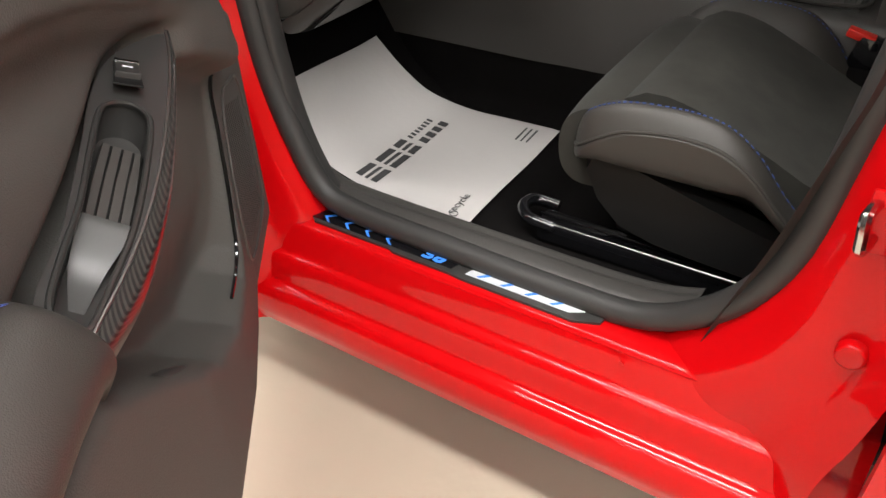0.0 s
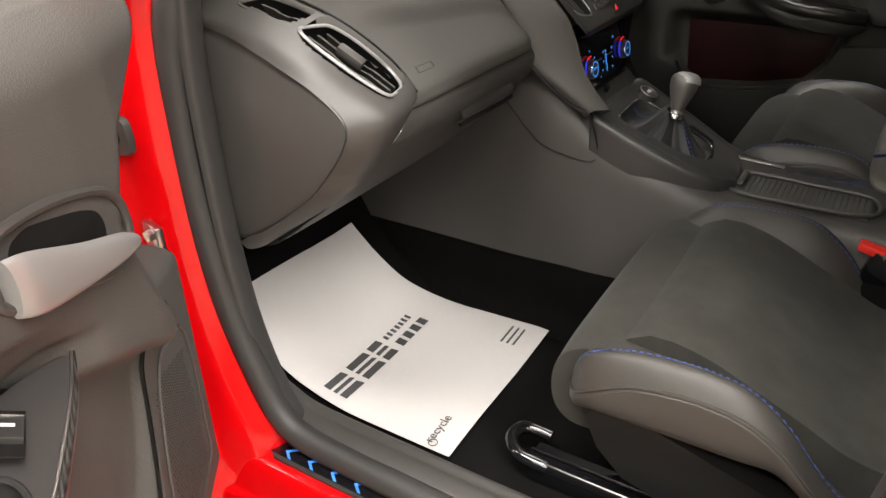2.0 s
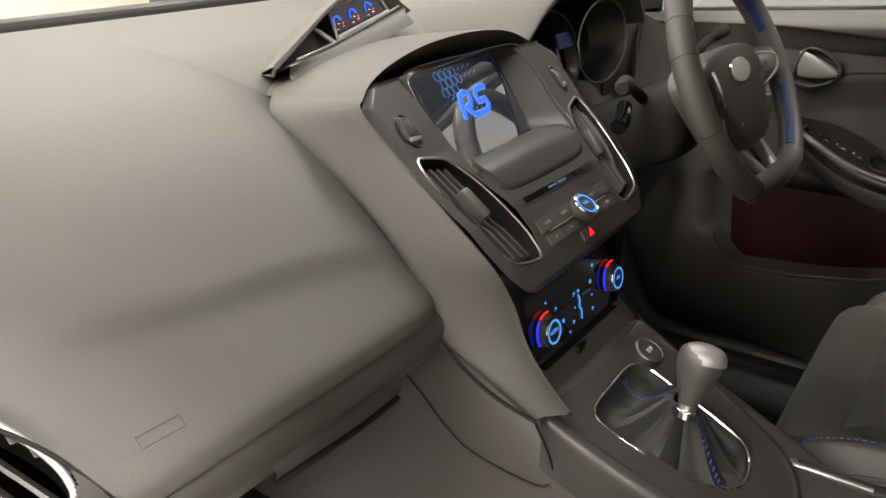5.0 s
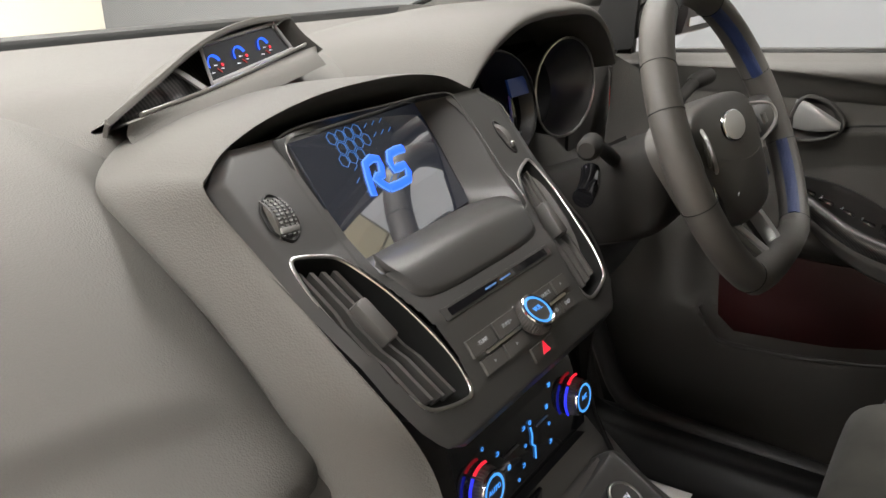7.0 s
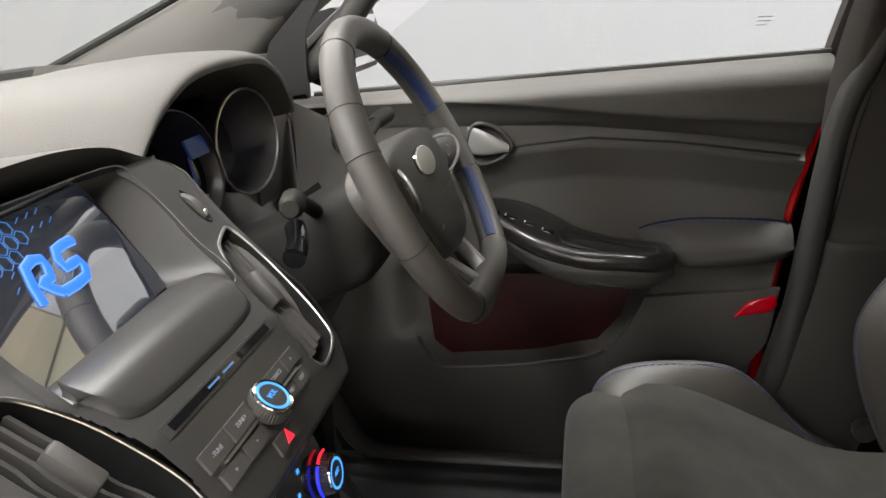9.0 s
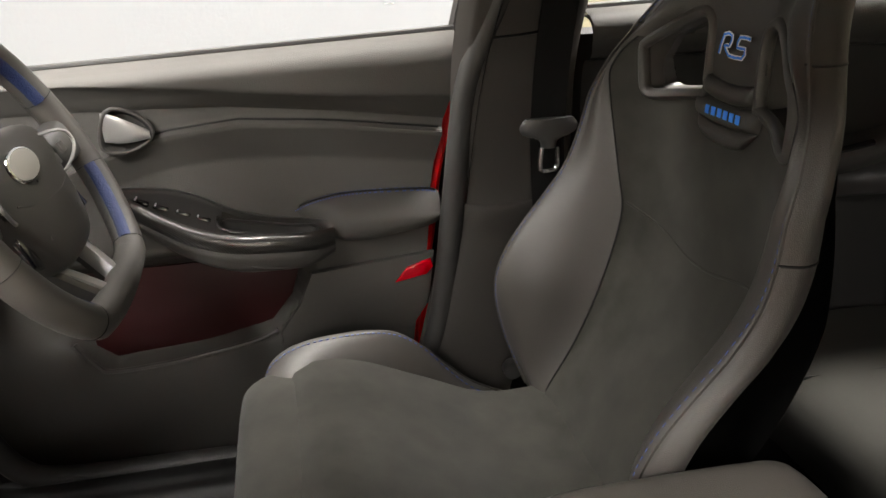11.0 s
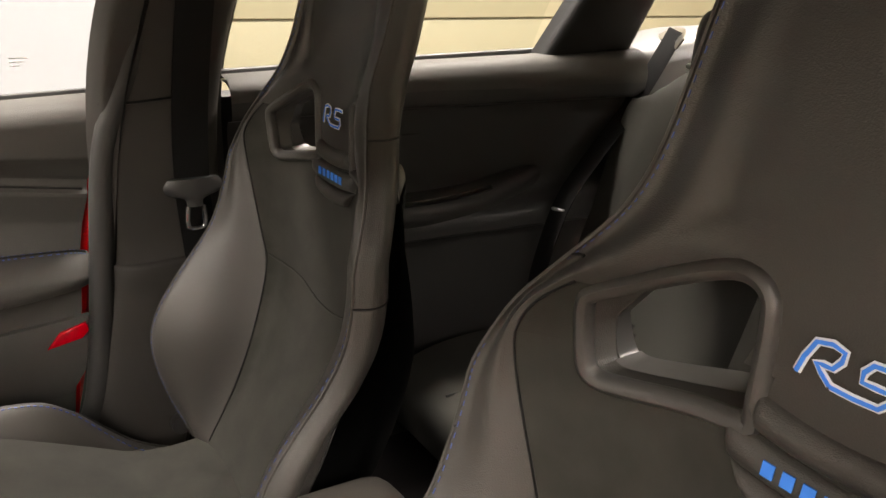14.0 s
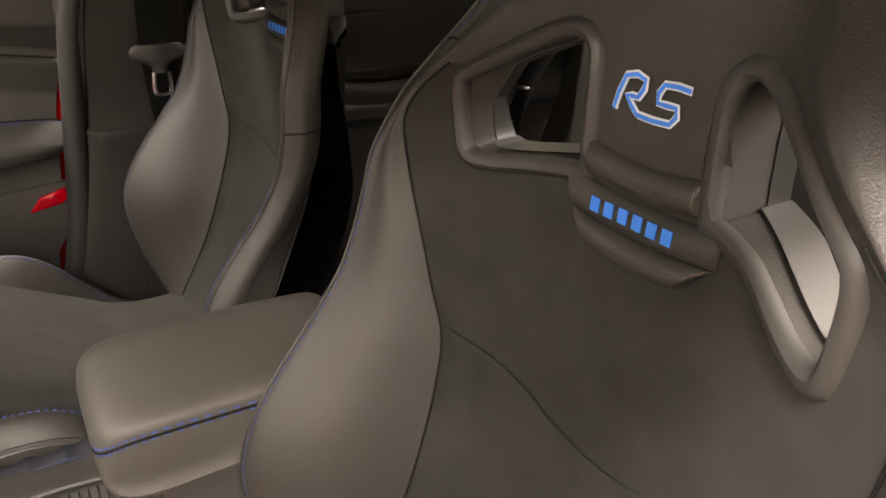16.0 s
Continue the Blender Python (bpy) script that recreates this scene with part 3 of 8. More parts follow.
# end trim that wraps from the pad to the side
T = [
    ((-1.05, -0.625, 1.003), (-1.055, -0.642, 0.992), (-1.062, -0.655, 0.968), (-1.072, -0.652, 0.955)),
    ((-0.95, -0.608, 0.988), (-0.958, -0.632, 0.974), (-0.968, -0.65, 0.95), (-0.985, -0.653, 0.938)),
    ((-0.875, -0.583, 0.957), (-0.892, -0.607, 0.945), (-0.905, -0.641, 0.926), (-0.918, -0.653, 0.913)),
    ((-0.838, -0.543, 0.91), (-0.848, -0.58, 0.909), (-0.85, -0.626, 0.897), (-0.862, -0.651, 0.886)),
    ((-0.815, -0.52, 0.864), (-0.805, -0.555, 0.866), (-0.80, -0.607, 0.861), (-0.828, -0.648, 0.855)),
    ((-0.819, -0.532, 0.838), (-0.806, -0.567, 0.833), (-0.806, -0.612, 0.826), (-0.832, -0.648, 0.828)),
    ((-0.838, -0.566, 0.79), (-0.832, -0.59, 0.787), (-0.838, -0.617, 0.784), (-0.866, -0.648, 0.79)),
    ((-0.88, -0.59, 0.737), (-0.878, -0.606, 0.737), (-0.885, -0.622, 0.735), (-0.902, -0.648, 0.745)),
    ((-1.03, -0.6, 0.628), (-1.035, -0.615, 0.627), (-1.04, -0.63, 0.632), (-1.03, -0.65, 0.655)),
]
trim = cut(cut(loft(T, 20, 20), vent_rim(VA, VT, VB, VL, 0.01)), vent_rim(SA, ST, SB, SL, 0.003))
trim = part("end_trim", trim, HARD, dash, "smooth dark grey end trim")
vent(dash, VA, VT, VB, VL, (-0.5, 0.35, -0.8), 3, 0.0024, SILVER, True, 0.01)
vent(dash, SA, ST, SB, SL, (-0.3, 0.45, -0.8), 2, 0.002, HARD, False, 0.003)
SLOT = [(-0.829, -0.530, 0.843), (-0.818, -0.548, 0.834), (-0.817, -0.565, 0.822), (-0.826, -0.580, 0.806)]
part("nose_slot", loft([[Vector(p) + Vector(o) * k for o in ((0.001, 0.002, 0.002), (0.005, -0.001, 0.001), (0.004, -0.004, -0.004), (-0.002, -0.003, -0.006))] for p, k in zip(SLOT, (0.5, 1.1, 1.1, 0.4))], 4, 3), SATIN, dash, "small bright crescent on the nose of the trim")
SIDEP = [(-1.072, 0.958), (-0.985, 0.94), (-0.918, 0.915), (-0.862, 0.888), (-0.826, 0.858), (-0.832, 0.825), (-0.866, 0.778), (-0.91, 0.735), (-1.015, 0.665), (-1.06, 0.7)]
cx_, cz_ = -0.95, 0.81
rowsp = [[(x, -0.648, z) for x, z in SIDEP], [(x + (cx_ - x) * 0.03, -0.6462, z + (cz_ - z) * 0.03) for x, z in SIDEP], [(x + (cx_ - x) * 0.08, -0.6495, z + (cz_ - z) * 0.08) for x, z in SIDEP], [(x + (cx_ - x) * 0.6, -0.652, z + (cz_ - z) * 0.6) for x, z in SIDEP], [(cx_ + (x - cx_) * 0.002, -0.653, cz_ + (z - cz_) * 0.002) for x, z in SIDEP]]
part("side_cover", loft(rowsp, 3, 4, wrap=True, caps=False), HARD, dash, "flat grey side cover")

# glove box and knee panel under the nose
GP = [(-0.826, 0.842), (-0.818, 0.828), (-0.822, 0.806), (-0.838, 0.786), (-0.872, 0.748), (-0.93, 0.695), (-0.985, 0.65), (-1.03, 0.624), (-1.12, 0.61)]


def glove_row(y, k=1.0):
    return [(x + (0.01 if k > 1 else 0) - 0.10 * max(0, abs(y + 0.37) - 0.16) ** 1.3, y, z) for x, z in GP]


gb = part("glove_box_lid", loft([glove_row(y) for y in (-0.60, -0.56, -0.5, -0.4, -0.28, -0.2, -0.165)], 4, 4), HARD, dash, "dark grey glove box lid")
hb = [Vector((-0.832, -0.39, 0.786)), Vector((-0.826, -0.34, 0.789)), Vector((-0.824, -0.29, 0.789)), Vector((-0.828, -0.24, 0.787))]
part("pull_recess", loft([[p + Vector(o) for o in ((0.0, 0, 0.013), (0.006, 0, 0.006), (0.004, 0, -0.004), (-0.012, 0, -0.012))] for p in hb], 4, 4), SMOOTH, gb, "curved pull")
part("pull_shadow_gap", tube([p + Vector((0.002, 0, -0.01)) for p in hb], 0.003, 8), DARK, gb)
part("gap", tube([(-0.82, -0.525, 0.846), (-0.828, -0.545, 0.82), (-0.85, -0.575, 0.775), (-0.9, -0.6, 0.722), (-1.0, -0.607, 0.645)], 0.0016, 6), DARK, dash)
# Shade of the foot well is put into this panel's black colour.
part("lower_panel", loft([[(-0.93, y, 0.92), (-0.9, y, 0.79), (-0.93, y, 0.72), (-0.98, y, 0.65), (-1.08, y, 0.58), (-1.3, y, 0.56)] for y in (0.16, 0.3, 0.5, 0.66)], 3, 4), DARK, dash, "knee panel under the steering column, blackened to look shaded")

# ---- centre stack ----
stack = thing("centre_stack", (-0.80, 0.012, 0.72), "dark centre stack with screen, vents and knobs", "centre stack")
CX = 0.012
FZ = [0.842, 0.848, 0.86, 0.88, 0.905, 0.926, 0.94, 0.98, 1.03, 1.045]
FX = [-0.772, -0.757, -0.751, -0.762, -0.78, -0.797, -0.815, -0.861, -0.905, -0.918]
FW = [0.112, 0.122, 0.136, 0.152, 0.163, 0.168, 0.171, 0.180, 0.186, 0.165]


def FP(y, z, out=0.0):
    """A point of the fascia's face, raised by out."""
    x = float(np.interp(z, FZ, FX))
    g = (float(np.interp(z + 0.008, FZ, FX)) - float(np.interp(z - 0.008, FZ, FX))) / 0.016
    n = Vector((1, 0, -g)).normalized()
    return Vector((x, y, z)) + n * out


def fplate(outline, lo, hi, smooth=0):
    """A plate that follows the fascia, from lo to hi over it."""
    pts = [p.to_2d() for p in spline([(*p, 0) for p in outline], smooth, True)] if smooth else [Vector(p) for p in outline]
    c = sum(pts, Vector((0, 0))) / len(pts)
    rows = [[FP(p.x, p.y, lo) for p in pts], [FP(p.x, p.y, hi - 0.0006) for p in pts], [FP(*(p + (c - p) * 0.03), hi) for p in pts]]
    bm = grid(rows, True)
    bmesh.ops.holes_fill(bm, edges=[e for e in bm.edges if e.is_boundary])
    bmesh.ops.recalc_face_normals(bm, faces=bm.faces)
    return bm


zs = [0.842 + 0.206 * i / 120 for i in range(121)]
fas = grid([[FP(CX + u / 90 * float(np.interp(z, FZ, FW)), z, -0.004 * max(0, abs(u / 90) - 0.93) / 0.07) for u in range(-90, 91)] for z in zs])
SCR = [(CX - 0.103, 0.957), (CX + 0.103, 0.957), (CX + 0.112, 1.03), (CX + 0.10, 1.05), (CX - 0.10, 1.05), (CX - 0.112, 1.03)]
V2 = [FP(-0.152, 0.981), FP(-0.111, 0.972), FP(-0.081, 0.881), FP(-0.132, 0.890)]
V3 = [Vector((p.x, 2 * CX - p.y, p.z)) for p in V2]
for loop in ([FP(*p) for p in SCR], vent_rim(*V2, 0.012), vent_rim(*V3, 0.012)):
    cut(fas, loop)
part("fascia", fas, SMOOTH, stack, "satin dark fascia")
NIN = (-0.72, 0, -0.70)
vent(stack, V2[0], V2[1], V2[2], V2[3], NIN, 4, 0.0016, STEEL, True, 0.012)
vent(stack, V3[0], V3[1], V3[2], V3[3], NIN, 4, 0.0016, STEEL, True, 0.012)


# one soft skin that sweeps from the console up the side, over the screen and down again
SWEEP = [
    ((-0.728, -0.150, 0.738), (-0.702, -0.122, 0.737)), ((-0.775, -0.162, 0.775), (-0.728, -0.124, 0.765)),
    ((-0.822, -0.172, 0.811), (-0.752, -0.126, 0.800)), ((-0.836, -0.176, 0.85), (-0.765, -0.130, 0.842)),
    ((-0.862, -0.181, 0.895), (-0.778, -0.146, 0.885)), ((-0.907, -0.185, 0.941), (-0.815, -0.157, 0.928)),
    ((-0.967, -0.190, 0.986), (-0.868, -0.168, 0.984)), ((-1.008, -0.188, 1.010), (-0.902, -0.179, 1.026)),
]
TOPS = [
    ((-1.035, -0.172, 1.022), (-0.908, -0.170, 1.038)), ((-1.06, -0.14, 1.032), (-0.919, -0.145, 1.048)), ((-1.08, -0.09, 1.040), (-0.930, -0.10, 1.058)),
    ((-1.10, -0.03, 1.044), (-0.938, -0.04, 1.066)), ((-1.105, 0.02, 1.046), (-0.941, 0.02, 1.069)), ((-1.105, 0.08, 1.046), (-0.940, 0.08, 1.068)),
    ((-1.10, 0.13, 1.042), (-0.937, 0.13, 1.061)), ((-1.07, 0.18, 1.032), (-0.934, 0.168, 1.047)),
]
rows = []
for k, (o, i) in enumerate(SWEEP + TOPS + [((o[0], 2 * CX - o[1], o[2]), (i[0] - 0.004, 2 * CX - i[1] - (0.03 if i[2] < 0.85 else 0.008), i[2])) for o, i in SWEEP[:2:-1]]):
    o, i = Vector(o), Vector(i)
    if k > 18:
        o = i + Vector((-0.06, 0.012, 0.0))
    top = 1.0 if 7 < k < 16 else 0.55 if k in (7, 16) else 0.0
    y = -1 if k < 12 else 1
    out = Vector((0.35, 0.5 * y * (1 - top), 0.6))
    under = i + (Vector((-0.012, 0, -0.012)) if top else Vector((-0.006, -0.004 * y, -0.004)))
    deep = i + (Vector((-0.045, 0, -0.030)) if top else Vector((-0.03, -0.014 * y, -0.02)))
    rows.append([o - out * 0.02 + Vector((-0.10, 0, -0.03)) * (1 if 9 < k < 17 else 0), o + out * 0.003, o.lerp(i, 0.35) + out * 0.010, o.lerp(i, 0.75) + out * 0.008, i + out * 0.001 + Vector((-0.003, 0, 0.002)), i, under, deep])
part("side_wall", loft([[(-0.95, 0.128, z), (x - 0.02, 0.128, z), (x, 0.124, z), (x + 0.002, 0.116, z)] for x, z in ((-0.762, 0.846), (-0.766, 0.80), (-0.756, 0.755), (-0.735, 0.715))], 2, 3), DARK, stack, "dark side of the stack")
part("centre_pad", loft(rows, 4, 4), SOFT, stack, "grained soft skin round the fascia and over the screen")
# screen
SM = frame_at((-0.893, -0.001, 1.002), (-0.131, 0.991, 0), (-0.534, -0.071, 0.843))
bz = box(0.2, 0.118, 0.01, (0, 0, -0.010), bevel=0.003)
bmesh.ops.transform(bz, matrix=SM, verts=bz.verts)
unit = part("screen", bz, DARK, stack, "black screen bezel")
dp = slab([(-0.0915, -0.052), (0.0915, -0.052), (0.0915, 0.052), (-0.0915, 0.052)], 0.002, SM @ pose(0, 0, -0.0045))


# sloping surround from the fascia's opening down to the screen
ro = spline([(y, z, 0) for y, z in ((CX - 0.106, 0.955), (CX - 0.05, 0.953), (CX + 0.05, 0.953), (CX + 0.106, 0.955), (CX + 0.113, 0.99), (CX + 0.115, 1.03), (CX + 0.10, 1.051), (CX, 1.053), (CX - 0.10, 1.051), (CX - 0.115, 1.03), (CX - 0.113, 0.99))], 4, True)
inn = [SM @ Vector(((p.x - CX) * 0.84, max(-0.054, min(0.056, -0.054 + 0.11 * (p.y - 0.955) / 0.096)), -0.004)) for p in ro]
part("screen_surround", grid([[FP(CX + (p.x - CX) * 1.02, 1.0 + (p.y - 1.0) * 1.02, 0.0002) for p in ro], [FP(p.x, p.y, 0.0006) for p in ro], [FP(CX + (p.x - CX) * 0.99, 1.0 + (p.y - 1.0) * 0.99, -0.001) for p in ro], inn], True), SMOOTH, stack, "dark screen surround")


def screen_mat():
    """Lit display: deep blue-black with a faint glow, under glass."""
    mt = bpy.data.materials.new("display")
    mt.use_nodes = True
    nt, b = mt.node_tree, mt.node_tree.nodes["Principled BSDF"]
    b.inputs["Base Color"].default_value = (0.03, 0.032, 0.038, 1)
    b.inputs["Metallic"].default_value = 0.0
    b.inputs["Roughness"].default_value = 0.05
    b.inputs["Coat Weight"].default_value = 1.0
    b.inputs["Specular IOR Level"].default_value = 1.0
    b.inputs["Coat IOR"].default_value = 3.6
    b.inputs["Coat Roughness"].default_value = 0.02
    b.inputs["Emission Color"].default_value = (0.02, 0.05, 0.14, 1)
    b.inputs["Emission Strength"].default_value = 0.05
    return mt


DISPLAY = screen_mat()
ICON = glow("icon_glow", (0.06, 0.32, 0.95), 0.8)
LOGO = glow("display_blue", (0.015, 0.11, 1.0), 1.1)
LOGOEDGE = glow("display_pale_blue", (0.12, 0.3, 1.0), 0.7)
DIMRED = glow("dim_red", (0.5, 0.03, 0.02), 0.3)
REDGLOW = glow("warm_red", (0.9, 0.02, 0.04), 0.8)
DEEPBLUE = glow("cool_blue", (0.02, 0.03, 0.9), 0.8)
HEX = glow("dim_blue", (0.03, 0.12, 0.35), 0.7)
part("glass", dp, DISPLAY, unit, "dark blue lit display")


def mark(s, k=1.0, w=0.24):
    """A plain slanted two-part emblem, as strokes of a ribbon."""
    out = []
    for pts in (((-0.95, -0.5), (-0.66, 0.5), (-0.14, 0.5), (-0.3, -0.02), (-0.62, -0.02), (-0.3, -0.5)), ((-0.3, -0.5), (0.56, -0.5), (0.7, -0.02), (0.22, -0.02), (0.36, 0.5), (1.0, 0.5))):
        out.append([(x * s, y * s * 0.72) for x, y in pts])
    return out


def emblem(m, s, mt, parent, thick, lift, name="emblem", label=""):
    bms = []
    for pts in mark(s):
        bms.append(tube([m @ Vector((x, y, lift)) for x, y in pts], thick, 6, smooth=2, flat=0.12, up=m.to_3x3() @ Vector((0, 0, 1))))
    return part(name, merge(*bms), mt, parent, label)


EM = SM @ pose(0.0, 0.004, -0.0018)
emblem(EM, 0.036, LOGOEDGE, unit, 0.0042, 0.0, "emblem_glow")
emblem(EM, 0.036, LOGO, unit, 0.0030, 0.0009, "emblem", "glowing blue emblem")
hexes = []
for i in range(7):
    for j in range(6):
        if i + j > 9 or (1 < j < 4 and i > 2):
            continue
        hx, hy = -0.045 + i * 0.0115 + (j % 2) * 0.0058, 0.045 - j * 0.0098
        if j < 3 and i < 4:
            pts = [SM @ Vector((hx + 0.0056 * math.cos(math.pi / 3 * k + 0.52), hy + 0.0056 * math.sin(math.pi / 3 * k + 0.52), -0.0021)) for k in range(6)]
            hexes.append(tube(pts, 0.00035, 4, closed=True, smooth=1))
        else:
            hexes.append(tube([SM @ Vector((hx, hy, -0.0021)), SM @ Vector((hx + 0.006, hy + 0.003, -0.0021))], 0.00035, 4, smooth=1))
part("hexagon_pattern", merge(*hexes), HEX, unit)

# bulging shelf under the screen
lipo = [(CX - 0.103, 0.962), (CX - 0.095, 0.95), (CX - 0.078, 0.936), (CX, 0.934), (CX + 0.078, 0.936), (CX + 0.095, 0.95), (CX + 0.103, 0.962)]
rows = [[FP(y, z, 0.0) for y, z in lipo]]
rows.append([FP(y + (CX - y) * 0.012, z + 0.001, 0.0018) for y, z in lipo])
rows.append([FP(y + (CX - y) * 0.03, z + 0.005, 0.0042) for y, z in lipo])
rows.append([Vector((-0.832, CX + (y - CX) * 0.99, 0.9565 + 0.004 * (1 - ((y - CX) / 0.11) ** 2))) for y, z in lipo])
rows.append([Vector((-0.856, CX + (y - CX) * 0.98, 0.9605)) for y, z in lipo])
rows.append([Vector((-0.878, CX + (y - CX) * 0.98, 0.955)) for y, z in lipo])
part("shelf", loft(rows, 4, 4), SMOOTH, stack, "smooth bulging shelf under the screen")
part("disc_slot", fplate([(CX - 0.081, 0.9215), (CX + 0.081, 0.9215), (CX + 0.081, 0.9285), (CX - 0.081, 0.9285)], -0.002, 0.0012), SMOOTH, stack, "disc slot")
part("slot_mouth", fplate([(CX - 0.074, 0.9228), (CX + 0.074, 0.9228), (CX + 0.074, 0.9272), (CX - 0.074, 0.9272)], 0.0, 0.0016), GLOSS, stack, "black slot mouth")
SLOTBLUE = glow("slot_light", (0.10, 0.22, 0.5), 0.5)
for dy in (-0.018, 0.004):
    part("slot_glint", fplate([(CX + dy - 0.008, 0.9245), (CX + dy + 0.008, 0.9245), (CX + dy + 0.008, 0.9256), (CX + dy - 0.008, 0.9256)], 0.001, 0.002), SLOTBLUE, stack)
# small wordless mark above the slot
for k in range(4):
    part("print_mark", fplate([(CX - 0.012 + k * 0.0062, 0.9345), (CX - 0.0085 + k * 0.0062, 0.9345), (CX - 0.0075 + k * 0.0062, 0.9385), (CX - 0.011 + k * 0.0062, 0.9385)], 0.0, 0.0006), CHALK, stack)

# audio keys round the volume knob
KEYTEXT = surf("dim_print", (0.24, 0.25, 0.27), 0.6)
for y0, y1, z0, z1, txt in ((-0.066, -0.033, 0.8955, 0.9065, "-TUNE"), (-0.031, 0.002, 0.8955, 0.9065, "TUNE+"), (-0.062, -0.033, 0.8825, 0.892, ""), (-0.031, 0.0, 0.8825, 0.892, ""), (0.034, 0.063, 0.8965, 0.9065, "SOURCE"), (0.065, 0.088, 0.8965, 0.9065, ""), (0.034, 0.059, 0.8835, 0.893, "SOUND"), (0.061, 0.083, 0.8835, 0.893, "DISP")):
    key = part("audio_key", fplate([(y0, z0), (y1, z0), (y1, z1), (y0, z1)], -0.001, 0.0022), HARD, stack)
    m = frame_at(FP((y0 + y1) / 2, (z0 + z1) / 2, 0.0024), (0, 1, 0), FP(0, z1) - FP(0, z0))
    if txt:
        part("lettering", letters(txt, 0.0046, m, 0.0002), KEYTEXT, key)
    else:
        part("lettering", slab([(-0.0013, -0.0012), (0.0015, 0), (-0.0013, 0.0012)], 0.0003, m), KEYTEXT, key)
for y0, y1 in ((-0.05, -0.002), (0.036, 0.075)):
    part("key_strip", fplate([(y0, 0.8932), (y1, 0.8932), (y1, 0.8948), (y0, 0.8948)], 0.0, 0.0034), SATIN, stack, "satin strip")


def knob(name, at, up, r, deep, parent, face_text, label, ticks=True):
    m = frame_at(at, (0, 1, 0), up)
    k = part(name, disc(r, deep, m, 40, 0.002, r * 0.93), SMOOTH, parent, label)
    part("ribbing", merge(*[tube([m @ Vector((r * 1.0 * math.cos(a), r * 1.0 * math.sin(a), 0.002)), m @ Vector((r * 0.95 * math.cos(a), r * 0.95 * math.sin(a), deep - 0.003))], 0.0007, 4, smooth=1) for a in [2 * math.pi * i / 40 for i in range(40)]]), HARD, k, kind="stuff")
    part("silver_ring", ring(r * 0.86, 0.0016, m @ pose(0, 0, deep), 40), CHROME, k, "chrome ring")
    part("lit_ring", ring(r * 0.72, 0.0012, m @ pose(0, 0, deep + 0.0004), 40), ICON, k, "glowing blue ring")
    part("cap", disc(r * 0.64, 0.001, m @ pose(0, 0, deep)), SMOOTH, k)
    part("lettering", letters(face_text, r * 0.36, m @ pose(0, 0.001, deep + 0.0013), 0.0002), ICON, k)
    return k


knob("volume_knob", FP(0.017, 0.894, 0.0), (-0.09, 0, 0.06), 0.0165, 0.012, stack, "VOL", "ribbed volume knob")
hz = part("hazard_key", fplate([(-0.004, 0.868), (0.03, 0.868), (0.03, 0.8785), (-0.004, 0.8785)], -0.001, 0.002), HARD, stack)
m = frame_at(FP(0.014, 0.8735, 0.0022), (0, 1, 0), FP(0, 0.88) - FP(0, 0.868))
part("red_triangle", slab([(-0.0055, -0.004), (0.0055, -0.004), (0, 0.0055)], 0.0006, m), REDGLOW, hz, "lit red triangle")

# thumb wheels beside the screen
for s in (-1, 1):
    y = CX + s * 0.150
    m = frame_at(FP(y, 1.004, -0.0215), (0.0, 1, 0.1 * s), FP(y, 1.02) - FP(y, 0.99))
    wide = 0.019 if s < 0 else 0.008
    w = part("thumb_wheel", disc(0.0265, wide, m @ pose(-wide / 2, 0, 0, 0, 90, 0), 48, 0.001), HARD, stack, "ribbed grey thumb wheel")
    if s < 0:
        part("ribbing", merge(*[box(0.0028, 0.0022, 0.0016, tuple(m @ Vector((-0.0066 + 0.0044 * k, 0.0265 * math.sin(a), 0.0265 * math.cos(a)))), (0, -48, 0), bevel=0.0) for k in range(4) for a in [-0.55 + 0.11 * j for j in range(11)]]), SMOOTH, w, kind="stuff")
        bar = box(0.017, 0.0045, 0.003, bevel=0.001)
        bmesh.ops.transform(bar, matrix=m @ pose(0, -0.0105, 0.0245, 24, 0, 0), verts=bar.verts)
        part("silver_bar", bar, SILVER, w)
    else:
        bar = box(0.005, 0.006, 0.004, bevel=0.0015)
        bmesh.ops.transform(bar, matrix=m @ pose(0, -0.010, 0.0245, 24, 0, 0), verts=bar.verts)
        part("silver_bar", bar, SATIN, w)
    lens = [m @ Vector((wide * 0.62 * (1 - abs(u) ** 3) * e + 0.0015 * e, 0.0185 * u, 0.0217)) for e, us in ((1, (-0.95, -0.5, 0, 0.5, 0.95)), (-1, (0.95, 0.5, 0, -0.5, -0.95))) for u in us]
    part("wheel_slot", tube(lens, 0.0012, 6, closed=True, smooth=3), DARK, w, "dark slot edge")

# climate panel
def CPt(y, z, out=0.0):
    return Vector((-0.770 - 0.15 * (z - 0.79) + out, y, z + 0.15 * out))


cpl = grid([[CPt(CX + u * (0.108 - 0.006 * i / 6), 0.843 - 0.096 * i / 6) for u in (-1, -0.5, 0, 0.5, 1)] for i in range(7)])
climate = part("climate_panel", cpl, GLOSS, stack, "gloss black climate panel")
UPC = (-0.15, 0, 1)
